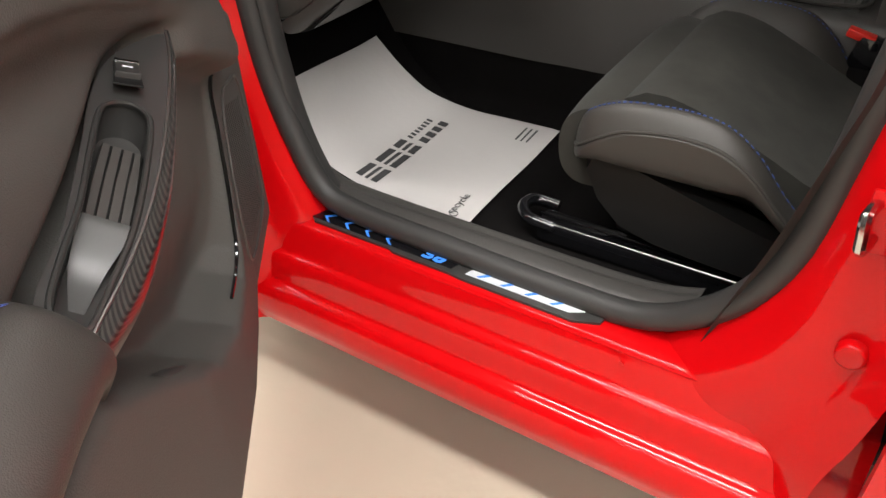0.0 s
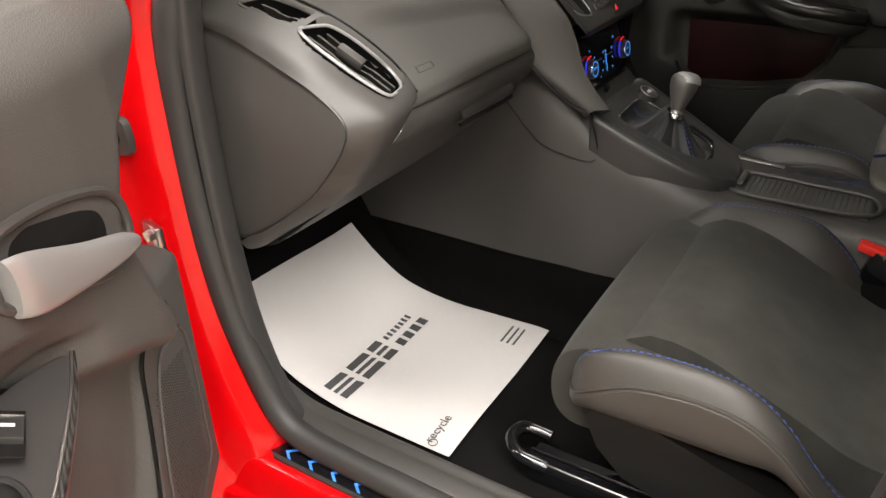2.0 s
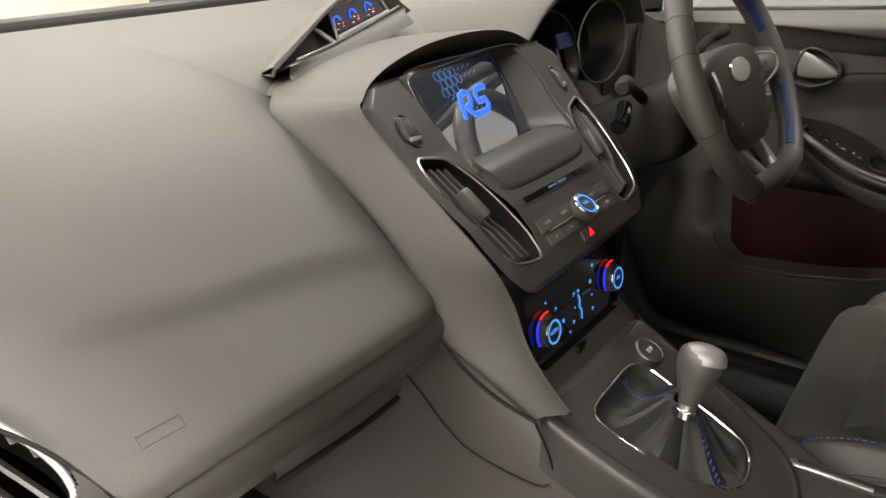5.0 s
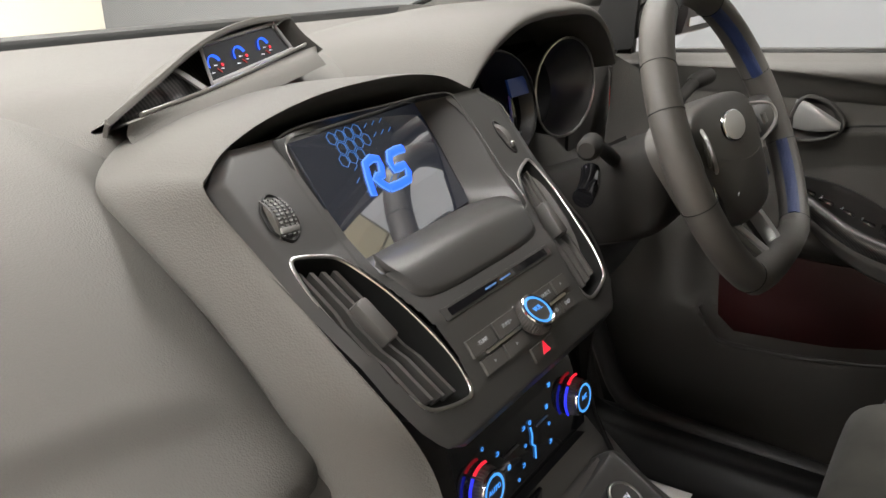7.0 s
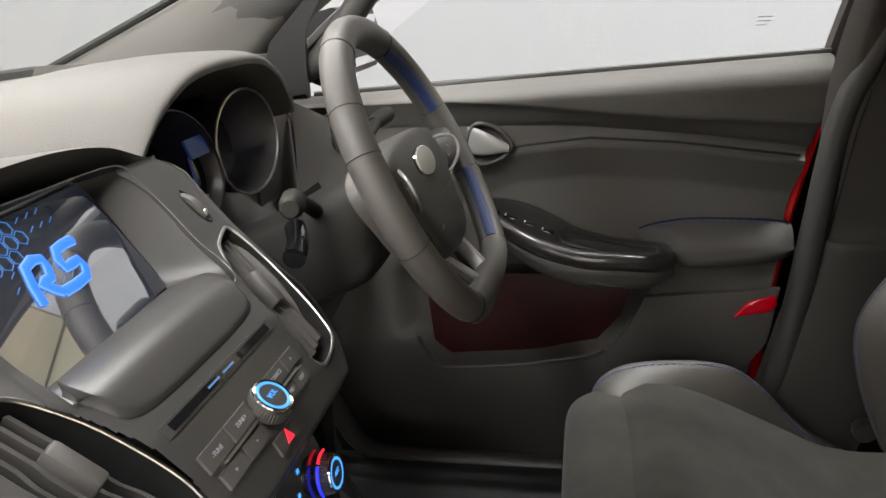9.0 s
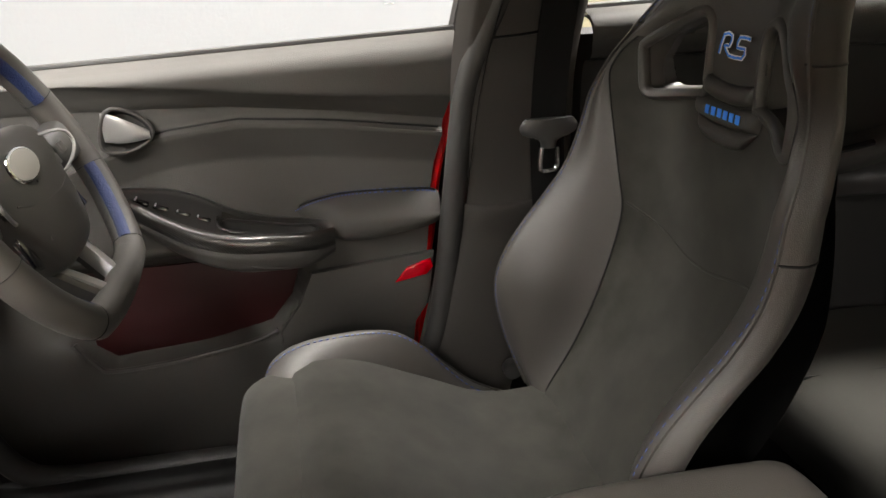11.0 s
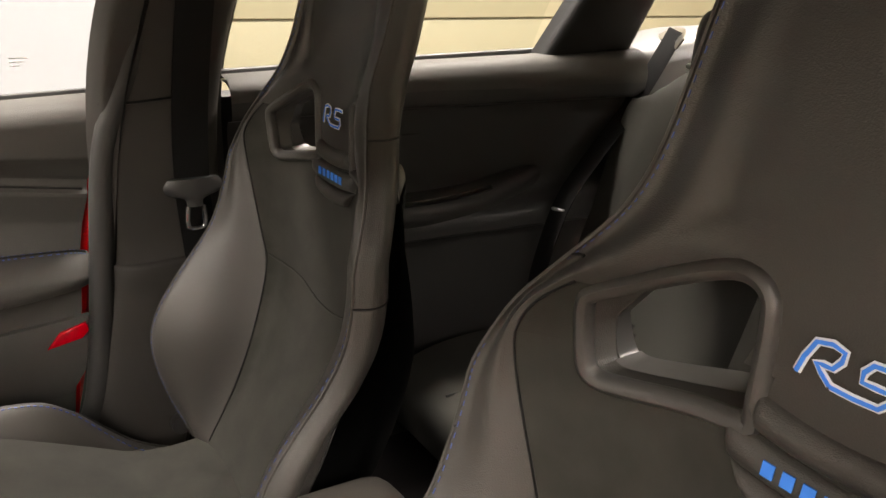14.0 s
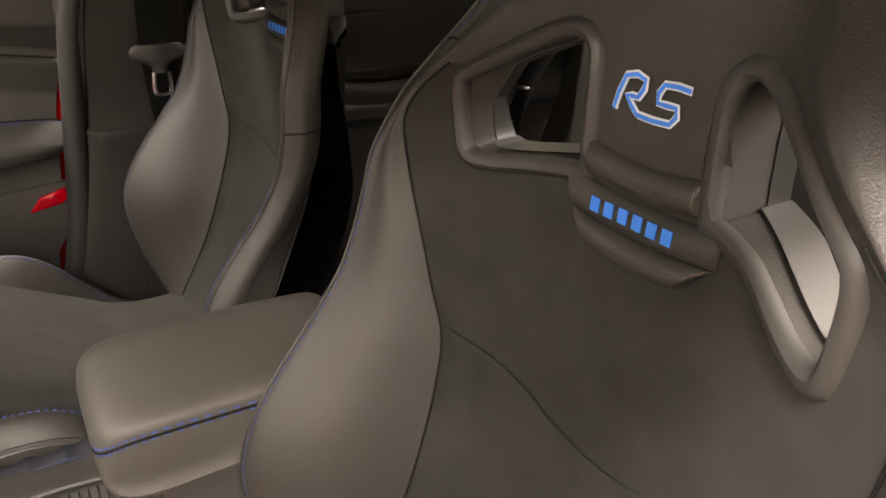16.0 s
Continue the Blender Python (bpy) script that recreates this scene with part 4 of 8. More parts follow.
for y, txt in ((CX - 0.075, "AUTO"), (CX + 0.083, "A/C")):
    k = knob("temperature_knob", CPt(y, 0.784), UPC, 0.0172, 0.012, stack, txt, "round temperature knob with lit ring")
    m = frame_at(CPt(y, 0.784, 0.004), (0, 1, 0), UPC)
    for a0, a1, mt, nm in ((75, 125, REDGLOW, "warm_arc"), (130, 215, DEEPBLUE, "cool_arc")):
        part(nm, tube([m @ Vector((0.0207 * math.cos(radians(a)), 0.0207 * math.sin(radians(a)), 0)) for a in range(a0, a1, 8)], 0.0013, 6), mt, k)
icons = [(-0.055, 0.812), (-0.036, 0.797), (-0.022, 0.777), (-0.010, 0.758), (0.006, 0.797), (0.047, 0.797), (0.048, 0.78), (0.047, 0.763), (0.055, 0.814), (0.006, 0.781), (0.0, 0.766)]
for i, (y, z) in enumerate(icons):
    m = frame_at(CPt(y, z, 0.0006), (0, 1, 0), UPC)
    kind = i % 3
    bm = ring(0.0014, 0.0003, m, 12, 4) if kind == 0 else merge(tube([m @ Vector(p) for p in ((-0.002, -0.0013, 0), (0.0013, -0.0007, 0), (0.002, 0.0013, 0))], 0.0004, 5), tube([m @ Vector((-0.0013, 0.001, 0)), m @ Vector((0.0007, 0.002, 0))], 0.0004, 5, smooth=1)) if kind == 1 else merge(*[ring(0.0009, 0.0003, m @ pose(dx, dy, 0), 8, 4) for dx in (-0.0011, 0.0011) for dy in (-0.0011, 0.0011)])
    part("lit_icon", bm, ICON, climate)
fig = [(0.016, 0.793), (0.0175, 0.785), (0.016, 0.777), (0.020, 0.773), (0.019, 0.762)]
part("lit_figure", merge(tube([CPt(y, z, 0.001) for y, z in fig], 0.0008, 5), ring(0.0017, 0.0005, frame_at(CPt(0.016, 0.7975, 0.001), (0, 1, 0), UPC), 12, 4)), ICON, climate, "glowing blue seated figure icon")
for y0, y1, z in ((-0.028, -0.006, 0.789), (0.026, 0.046, 0.789)):
    part("panel_bar", tube([CPt(y0, z - 0.0, 0.001), CPt(y1, z + 0.0, 0.001)], 0.0009, 5, smooth=1), SATIN, climate)
part("cubby", loft([[(-0.757, CX - 0.09, 0.745), (-0.80, CX - 0.085, 0.735), (-0.80, CX - 0.085, 0.705), (-0.73, CX - 0.09, 0.70)], [(-0.757, CX + 0.09, 0.745), (-0.80, CX + 0.085, 0.735), (-0.80, CX + 0.085, 0.705), (-0.73, CX + 0.09, 0.70)]], 2, 3), DARK, stack, "small dark cubby with a socket")
part("usb_socket", box(0.004, 0.02, 0.012, (-0.757, 0.004, 0.733), bevel=0.001), GLOSS, stack)

# ---- gauge pod on the dash ----
pod = thing("gauge_pod", (-1.08, 0.0, 1.04), "raised gauge pod with three small lit dials", "gauge")
PO = Vector((-1.041, -0.158, 1.053))  # its sharp left end
PA = (Vector((-1.117, 0.128, 1.082)) - PO).normalized()
PN = Vector((0.896, 0.197, 0.397))
PU = PN.cross(PA).normalized()


def pod_at(a, u, n=0.0):
    """a along the pod's face from its left end, u up the face, n out of it."""
    return PO + PA * a + PU * u + PN * n


TOPE = [(0.0, 0.002), (0.06, 0.017), (0.135, 0.036), (0.2, 0.042), (0.285, 0.034)]
hood = []
for a_ in (0.006, 0.03, 0.07, 0.12, 0.17, 0.22, 0.26, 0.285):
    u = float(np.interp(a_, [p[0] for p in TOPE], [p[1] for p in TOPE]))
    d = min(1.0, 0.05 + a_ / 0.13)
    hood.append([pod_at(a_, u - 0.003, 0.012 * d), pod_at(a_, u, 0.014 * d), pod_at(a_, u + 0.003, 0.008 * d), pod_at(a_, u - 0.001, -0.05 * d), pod_at(a_, u * 0.55 - 0.006, -0.13 * d)])
part("hood", loft(hood, 4, 4, thick=0.003), SOFT, pod, "soft wedge-shaped hood")
part("right_cheek", loft([[pod_at(0.285, 0.034, 0.012), pod_at(0.296, 0.012, 0.012), pod_at(0.31, -0.010, 0.016)], [pod_at(0.288, 0.026, -0.06), pod_at(0.302, 0.008, -0.06), pod_at(0.314, -0.016, -0.05)], [pod_at(0.285, 0.012, -0.13), pod_at(0.3, 0.0, -0.13), pod_at(0.31, -0.02, -0.13)]], 3, 3), SOFT, pod)
part("recess", loft([[pod_at(a_, -0.004, 0.006), pod_at(a_, 0.0, -0.02), pod_at(a_, u, -0.024), pod_at(a_, u, 0.0)] for a_, u in ((0.01, 0.004), (0.06, 0.016), (0.13, 0.034), (0.2, 0.04), (0.283, 0.034))], 3, 3), CARBON, pod, "dark recess of the pod")
part("bright_lip", tube([pod_at(0.03, -0.001, 0.010), pod_at(0.10, -0.003, 0.013), pod_at(0.17, -0.002, 0.013), pod_at(0.288, 0.002, 0.012)], 0.0026, 8, smooth=5, flat=0.6), SATIN, pod, "bright lower lip")
part("base_lip", loft([[pod_at(a_, -0.002, 0.004), pod_at(a_, -0.004, 0.012), pod_at(a_, -0.012, w_), pod_at(a_, -0.026, w_ + 0.004)] for a_, w_ in ((0.012, 0.004), (0.05, 0.012), (0.12, 0.018), (0.2, 0.021), (0.275, 0.022), (0.306, 0.010))], 4, 3), SOFT, pod, "soft sill of the pod")
PM = frame_at(pod_at(0.207, 0.0185, -0.002), PA, PU)
dials = part("dial_panel", slab([(-0.071, -0.0155), (0.067, -0.0135), (0.056, 0.0135), (-0.062, 0.015)], 0.003, PM), GLOSS, pod, "gloss black dial panel")
part("panel_frame", tube([PM @ Vector((x, y, 0.0045)) for x, y in ((-0.0735, -0.0175), (0.0695, -0.0155), (0.058, 0.0155), (-0.0635, 0.017))], 0.0022, 6, closed=True, smooth=1), SILVER, dials, "satin silver frame")
part("divider", loft([[pod_at(0.112 + k, -0.002, 0.008), pod_at(0.108 + k, 0.014, 0.0), pod_at(0.102 + k, 0.027, -0.006)] for k in (0.0, 0.008)], 1, 3, thick=0.002), HARD, pod, "grey web beside the dials")
for dx in (-0.056, -0.016, 0.026):
    m = PM @ pose(dx, -0.004, 0.0036)
    part("dial_arc", tube([m @ Vector((0.0086 * math.cos(radians(a)), 0.0096 * math.sin(radians(a)), 0)) for a in range(20, 181, 16)], 0.0018, 5, flat=0.3), LOGO, dials, "blue dial arc")
    part("dial_marks", merge(*[box(0.003, 0.0022, 0.0006, tuple(m @ Vector((sx, sy, 0))), bevel=0) for sx, sy in ((-0.0075, -0.005), (0.0, 0.0005), (0.0075, -0.004))]), CHALK, dials)
    part("dial_tip", disc(0.0015, 0.0006, m @ pose(0.0095, -0.001, 0)), REDGLOW, dials)
    part("dial_needle", tube([m @ Vector((0.001, -0.003, 0)), m @ Vector((0.005, -0.007, 0))], 0.0006, 5, smooth=1), DIMRED, dials)

# ---- console between the seats ----
console = thing("centre_console", (-0.5, 0.0, 0.33), "dark grey centre console with ribbed tray", "console")
CP = [(-0.185, 0.46), (-0.172, 0.53), (-0.158, 0.60), (-0.146, 0.66), (-0.128, 0.688), (-0.10, 0.694), (0.0, 0.69), (0.10, 0.694), (0.128, 0.688), (0.146, 0.66), (0.158, 0.60), (0.172, 0.53), (0.185, 0.46)]
rows = []
for x, wk, zt in ((-1.22, 1.05, 0.74), (-1.05, 1.04, 0.77), (-0.9, 1.05, 0.80), (-0.83, 1.05, 0.79), (-0.775, 1.03, 0.75), (-0.735, 1.02, 0.715)):
    rows.append([(x, CX + y * wk, 0.46 + (z - 0.46) * (zt - 0.46) / 0.234) for y, z in CP])
for x, wk, zt in ((-0.7, 1.02, 0.688), (-0.62, 0.98, 0.655), (-0.54, 0.90, 0.622), (-0.48, 0.78, 0.607), (-0.38, 0.70, 0.602), (-0.28, 0.70, 0.60), (-0.1, 0.70, 0.595), (0.12, 0.68, 0.58)):
    rows.append([(x, CX + y * wk, 0.46 + (z - 0.46) * (zt - 0.46) / 0.234) for y, z in CP])
part("console_body", loft(rows, 3, 4), HARD, console, "dark grey plastic body")
part("tunnel_carpet", loft([[(x, CX + y, z) for y, z in ((-0.24, 0.335), (-0.2, 0.36), (-0.19, 0.42), (-0.178, 0.47), (-0.1, 0.55), (0.1, 0.55), (0.178, 0.47), (0.19, 0.42), (0.2, 0.36), (0.24, 0.335))] for x in (-1.3, -0.9, -0.5, 0.15)], 2, 3), CARPET, console, "black carpet over the tunnel")
part("seam", tube([(-0.878, -0.171, 0.752), (-0.855, -0.165, 0.722), (-0.832, -0.162, 0.695), (-0.8, -0.155, 0.668), (-0.73, -0.145, 0.652), (-0.712, -0.134, 0.66)], 0.0015, 6), DARK, console)
part("seam", tube([(-0.823, -0.180, 0.812), (-0.79, -0.172, 0.778), (-0.76, -0.161, 0.752), (-0.728, -0.15, 0.735)], 0.0022, 6), DARK, console)
part("seam", tube([(-0.728, -0.15, 0.733), (-0.718, -0.143, 0.70), (-0.712, -0.136, 0.664)], 0.0014, 6), DARK, console)

# raised shifter surround
SUR = []
for x, yl, yr, z in ((-0.748, -0.08, 0.10, 0.722), (-0.735, -0.122, 0.113, 0.730), (-0.72, -0.134, 0.114, 0.728), (-0.66, -0.129, 0.104, 0.700), (-0.6, -0.117, 0.092, 0.672), (-0.55, -0.100, 0.078, 0.648), (-0.522, -0.078, 0.058, 0.633), (-0.508, -0.046, 0.03, 0.620)):
    SUR.append([(x, yl - 0.006, z - 0.06), (x, yl - 0.003, z - 0.028), (x, yl, z - 0.008), (x, yl + 0.010, z), (x, yl + 0.026, z - 0.003), (x, (yl + yr) / 2, z - 0.008), (x, yr - 0.026, z - 0.003), (x, yr - 0.010, z), (x, yr, z - 0.008), (x, yr + 0.003, z - 0.028), (x, yr + 0.006, z - 0.06)])
SUR.append([(-0.502, 0.9 * p[1], min(p[2], 0.592)) for p in SUR[-1]])
PL = lambda x: 0.7105 - 0.49 * (x + 0.705)  # noqa: E731
pl = [(-0.745, -0.09), (-0.70, -0.103), (-0.62, -0.092), (-0.56, -0.070), (-0.54, -0.03), (-0.54, 0.03), (-0.56, 0.060), (-0.62, 0.078), (-0.70, 0.092), (-0.745, 0.10)]
GL = [(-0.70, -0.084), (-0.708, -0.03), (-0.704, 0.032), (-0.66, 0.041), (-0.60, 0.042), (-0.572, 0.034), (-0.560, 0.0), (-0.566, -0.036), (-0.60, -0.066), (-0.65, -0.082)]
gp = spline([(x, CX + y - 0.004, PL(x) + 0.0015) for x, y in GL], 4, True)
cc = sum(gp, Vector()) / len(gp)
sur = part("shifter_surround", cut(loft(SUR, 10, 10), [cc + (p - cc) * 1.03 for p in gp], 0.05), SMOOTH, console, "satin shifter surround")
plate = []
for i in range(71):
    x = -0.745 + 0.199 * i / 70
    lo_, hi_ = (float(np.interp(x, [p[0] for p in e], [p[1] for p in e])) for e in (pl[:5], pl[:4:-1]))
    plate.append([(x, CX - 0.012 + lo_ + (hi_ - lo_) * j / 70, PL(x) + (0.001 if 1 < j < 69 and 1 < i < 69 else -0.006)) for j in range(71)])
part("top_plate", cut(grid(plate), gp, 0.03), HARD, sur, "dark plate round the gaiter")
part("gaiter_frame", tube(gp, 0.0022, 8, closed=True, smooth=1), CHROME, sur, "thin chrome frame")
lever = thing("gear_lever", (-0.625, 0.0, 0.69), "gear lever with silver knob and black leather gaiter", "gear lever")
rows = []
gc = Vector((-0.629, -0.003, 0.0))
for f, up in ((1.0, 0.0005), (0.95, -0.008), (0.84, -0.014), (0.66, -0.008), (0.48, 0.006), (0.34, 0.021), (0.22, 0.034), (0.15, 0.039)):
    row = []
    for i, p in enumerate(gp):
        q = gc + (Vector((p.x, p.y, 0)) - gc) * f
        fold = (0.008 * math.sin(i * 0.94) + 0.0045 * math.sin(i * 2.2 + 1)) * math.sin(math.pi * f) if 0.15 < f < 1 else 0
        row.append(Vector((q.x, q.y, PL(q.x) + up + fold)))
    rows.append(row)
gait = part("gaiter", loft(rows, 3, 1, wrap=True), HIDE, lever, "creased black leather gaiter")
for k in (6, 18, 28):
    for side_ in (-0.0022, 0.0022):
        st_ = spline([rows[j][k] + Vector((0, side_, 0.0012)) for j in range(1, 7)], 6)
        part("stitching", merge(*[tube(st_[i:i + 2], 0.0005, 4, smooth=1) for i in range(0, len(st_) - 1, 2)]), BLUE, gait, "blue stitching")
LM = frame_at((-0.624, -0.020, 0.706), (1, 0, -0.06), (0, 1, -0.36))
part("collar", disc(0.0145, 0.009, LM, 24, 0.002), CHROME, lever, "chrome collar")
part("stem", disc(0.0095, 0.02, LM @ pose(0, 0, 0.008), 20), SATIN, lever, "satin metal stem")
kn = []
for z, rx, ry in ((0.014, 0.0105, 0.0105), (0.022, 0.0125, 0.0125), (0.034, 0.0165, 0.016), (0.048, 0.0212, 0.0205), (0.060, 0.0232, 0.022), (0.071, 0.0215, 0.0195), (0.0775, 0.0125, 0.011)):
    kn.append([LM @ Vector((rx * math.cos(a), ry * math.sin(a), z)) for a in [2 * math.pi * i / 12 for i in range(12)]])
kb = part("knob", loft(kn, 3, 2, wrap=True, caps=True), KNOBGREY, lever, "dark satin metal knob")
cap = []
for r, z in ((0.0238, 0.0625), (0.0215, 0.0725), (0.0135, 0.0785), (0.004, 0.080)):
    cap.append([LM @ Vector((r * math.cos(a) + 0.0025, r * 0.94 * math.sin(a) + 0.001, z)) for a in [2 * math.pi * i / 12 for i in range(12)]])
part("knob_cap", loft(cap, 3, 2, wrap=True, caps=True), SILVER, kb, "silver cap")
# socket and keys in front of the lever
m = frame_at((-0.703, 0.060, PL(-0.703)), (0, 1, 0), (-1, 0, 0.49))
sk = part("power_socket", disc(0.0185, 0.014, m, 28, 0.003), SMOOTH, console, "round black socket cap with a silver rim")
part("rim", ring(0.0165, 0.0015, m @ pose(0, 0, 0.0135), 28), SATIN, sk)
part("lettering", letters("12V", 0.008, m @ pose(0, 0, 0.0143)), CHALK, sk)
for k in range(2):
    mk = frame_at((-0.672 + 0.022 * k, 0.062, PL(-0.672 + 0.022 * k) + 0.001), (0, 1, 0), (-1, 0, 0.49))
    part("console_key", slab([(-0.014, -0.009), (0.014, -0.009), (0.014, 0.009), (-0.014, 0.009)], 0.003, mk, 0.001), HARD, console)

# ribbed tray, sunk between raised edges
TR = [(-0.512, -0.052), (-0.506, 0.03), (-0.4, 0.036), (-0.302, 0.03), (-0.298, -0.04), (-0.4, -0.058)]
tp = spline([(x, y + 0.002, 0.612 - (x + 0.5) * 0.025) for x, y in TR], 4, True)
tray = part("tray", tube(tp, 0.004, 8, closed=True, smooth=1), HARD, console, "tray with a roller shutter")
for i in range(22):
    x = -0.487 + i * 0.0086
    part("slat", box(0.0079, 0.078, 0.004, (x, -0.009, 0.6095 - (x + 0.5) * 0.03), bevel=0.001, seg=1), SOFT, tray)
part("tray_bed", box(0.2, 0.082, 0.004, (-0.4, -0.009, 0.6045), (0, 1.7, 0), bevel=0.0), SMOOTH, tray)
part("shutter_pull", tube([(-0.5, -0.028, 0.618), (-0.5, 0.018, 0.619)], 0.0048, 10, smooth=1), SATIN, tray, "satin pull bar")

# hand brake
hbk = thing("handbrake", (-0.4, 0.1, 0.58), "handbrake lever with satin tip and blue-stitched boot", "handbrake")
part("grip", tube([(-0.528, 0.09, 0.606), (-0.5, 0.097, 0.602), (-0.46, 0.104, 0.596), (-0.40, 0.108, 0.59)], 0.0135, 12), LEATHER, hbk, "black leather grip")
part("tip", tube([(-0.542, 0.088, 0.608), (-0.532, 0.089, 0.607), (-0.522, 0.092, 0.605)], 0.0128, 12, smooth=3), SATIN, hbk, "satin metal tip")
part("trim_strip", tube([(-0.53, 0.083, 0.619), (-0.49, 0.09, 0.6145), (-0.45, 0.097, 0.609)], 0.0032, 8, flat=0.6), STEEL, hbk, "steel strip on the lever")
BOOTGREY = surf("blue_grey_hide", (0.022, 0.024, 0.032), 0.7, grain=900, bump=0.4, cells=True)
rows = []
for k in range(15):
    x = -0.45 + 0.012 * k
    r = 0.013 + 0.0012 * k + 0.002 * math.sin(2.3 * k)
    rows.append([(x, 0.098 + 0.0008 * k + r * 1.15 * math.cos(a), 0.591 - 0.0012 * k + r * math.sin(a) + 0.0015 * math.sin(3 * a + k)) for a in [2 * math.pi * i / 12 for i in range(12)]])
boot = part("boot", loft(rows, 3, 3, wrap=True, caps=True), BOOTGREY, hbk, "creased blue-grey leather boot")
st = spline([rows[k][4] for k in range(1, 15, 2)], 10)
part("stitching", merge(*[tube([st[i] + Vector((0, -0.001, 0.0006)), st[i + 1] + Vector((0, -0.001, 0.0006))], 0.0006, 4, smooth=1) for i in range(0, len(st) - 1, 2)]), BLUE, boot, "blue stitching")

# padded armrest
arm = thing("armrest", (-0.2, 0.0, 0.6), "padded leather armrest with blue double stitching", "armrest")
AR = []
for x, w, zt, zb in ((-0.318, 0.05, 0.715, 0.69), (-0.31, 0.074, 0.735, 0.668), (-0.28, 0.085, 0.746, 0.662), (-0.2, 0.087, 0.747, 0.665), (-0.1, 0.087, 0.745, 0.668), (-0.055, 0.086, 0.738, 0.67), (-0.04, 0.06, 0.72, 0.69)):
    AR.append([(x, 0.004 + s * w * k, z) for s, k, z in ((-1, 0.9, zb), (-1, 1.0, zb + 0.02), (-1, 1.0, zt - 0.022), (-1, 0.9, zt - 0.006), (-1, 0.5, zt), (1, 0.5, zt), (1, 0.9, zt - 0.006), (1, 1.0, zt - 0.022), (1, 1.0, zb + 0.02), (1, 0.9, zb))])
part("pad", loft(AR, 4, 4, wrap=True, caps=True), ARMLIT, arm, "rounded leather pad")
for dz in (0.0, 0.0065):
    st = [(-0.315, -0.035, 0.7 + dz), (-0.312, -0.07, 0.713 + dz), (-0.28, -0.0825, 0.7235 + dz), (-0.2, -0.0845, 0.7245 + dz), (-0.1, -0.0845, 0.7225 + dz), (-0.05, -0.08, 0.712 + dz)]
    ds = spline(st, 14)
    part("stitching", merge(*[tube([ds[i], ds[i + 1]], 0.0009, 4, smooth=1) for i in range(0, len(ds) - 1, 2)]), BLUE, arm, "blue thread")
part("seam", tube([(-0.317, -0.035, 0.7032), (-0.313, -0.0705, 0.7162), (-0.281, -0.0838, 0.7267), (-0.2, -0.0858, 0.7277), (-0.1, -0.0858, 0.7257), (-0.05, -0.081, 0.7152)], 0.0012, 5), DARK, arm)
part("pedestal", loft([[(x, 0.004 + s * w, z) for s, w, z in ((-1, 0.085, 0.57), (-1, 0.075, 0.665), (1, 0.075, 0.665), (1, 0.085, 0.57))] for x in (-0.27, -0.1, 0.1)], 2, 1, wrap=True, caps=True), HARD, arm, "grey plastic box under the pad")

# ---- front seats: the middle of a seat is at y = 0 ----
def at_z(z, table):
    return float(np.interp(z, [a for a, _ in table], [b for _, b in table]))


XC = [(0.44, -0.19), (0.48, -0.16), (0.55, -0.115), (0.62, -0.072), (0.70, -0.034), (0.76, -0.012), (0.80, -0.002), (0.90, 0.008), (0.97, 0.013), (1.04, 0.013), (1.12, 0.018), (1.2, 0.03), (1.28, 0.043), (1.32, 0.06), (1.345, 0.092)]
XB = [(0.44, -0.13), (0.48, -0.152), (0.55, -0.18), (0.60, -0.193), (0.66, -0.203), (0.70, -0.193), (0.74, -0.17), (0.80, -0.122), (0.85, -0.084), (0.9, -0.066), (0.95, -0.054), (1.0, -0.035), (1.05, -0.014), (1.09, 0.004), (1.14, 0.02), (1.2, 0.034), (1.28, 0.048), (1.32, 0.066), (1.345, 0.095)]
SY = [(0.44, 0.15), (0.6, 0.15), (0.7, 0.153), (0.8, 0.169), (0.86, 0.190), (0.91, 0.208), (0.95, 0.219), (0.985, 0.222), (1.01, 0.213), (1.03, 0.192), (1.05, 0.16), (1.1, 0.10), (1.2, 0.095), (1.345, 0.04)]
WY = [(0.44, 0.20), (0.48, 0.225), (0.55, 0.252), (0.62, 0.264), (0.7, 0.268), (0.8, 0.268), (0.9, 0.266), (0.95, 0.26), (1.0, 0.240), (1.04, 0.211), (1.08, 0.182), (1.12, 0.165), (1.17, 0.157), (1.25, 0.148), (1.3, 0.132), (1.33, 0.1), (1.345, 0.06)]
HOLE = [(0.053, 0.985), (0.058, 0.979), (0.10, 0.971), (0.155, 0.961), (0.172, 0.962), (0.179, 0.972), (0.182, 1.0), (0.181, 1.018), (0.173, 1.029), (0.13, 1.052), (0.092, 1.07), (0.072, 1.074), (0.057, 1.066), (0.052, 1.045)]


FWD = [(0.44, 0.008), (0.6, 0.02), (0.7, 0.028), (0.8, 0.03), (0.9, 0.043), (0.976, 0.052), (1.02, 0.05), (1.045, 0.034), (1.08, 0.014), (1.12, 0.0)]  # how far the seam stands before the middle


def back_row(z):
    xc, xb, s, w = at_z(z, XC), at_z(z, XB), at_z(z, SY), at_z(z, WY)
    d, f = w - s, at_z(z, FWD)
    f = max(-0.002, min(f, xc - xb - 0.002)) if z < 1.1 else -0.002
    e = xc - f
    half = [(xc, 0.0), (xc - 0.05 * f, s * 0.5), (xc - 0.40 * f, s * 0.8), (e, s), (e + 0.62 * (xb - e) - 0.003, s + 0.30 * d), (xb + 0.004, s + 0.66 * d), (xb, s + 0.84 * d), (xb + 0.011, s + 0.96 * d), (xb + 0.024, w), (xb + 0.040, w - 0.010), (xb + 0.056, w - 0.038)]
    return [(x, -y, z) for x, y in half[:0:-1]] + [(x, y, z) for x, y in half]


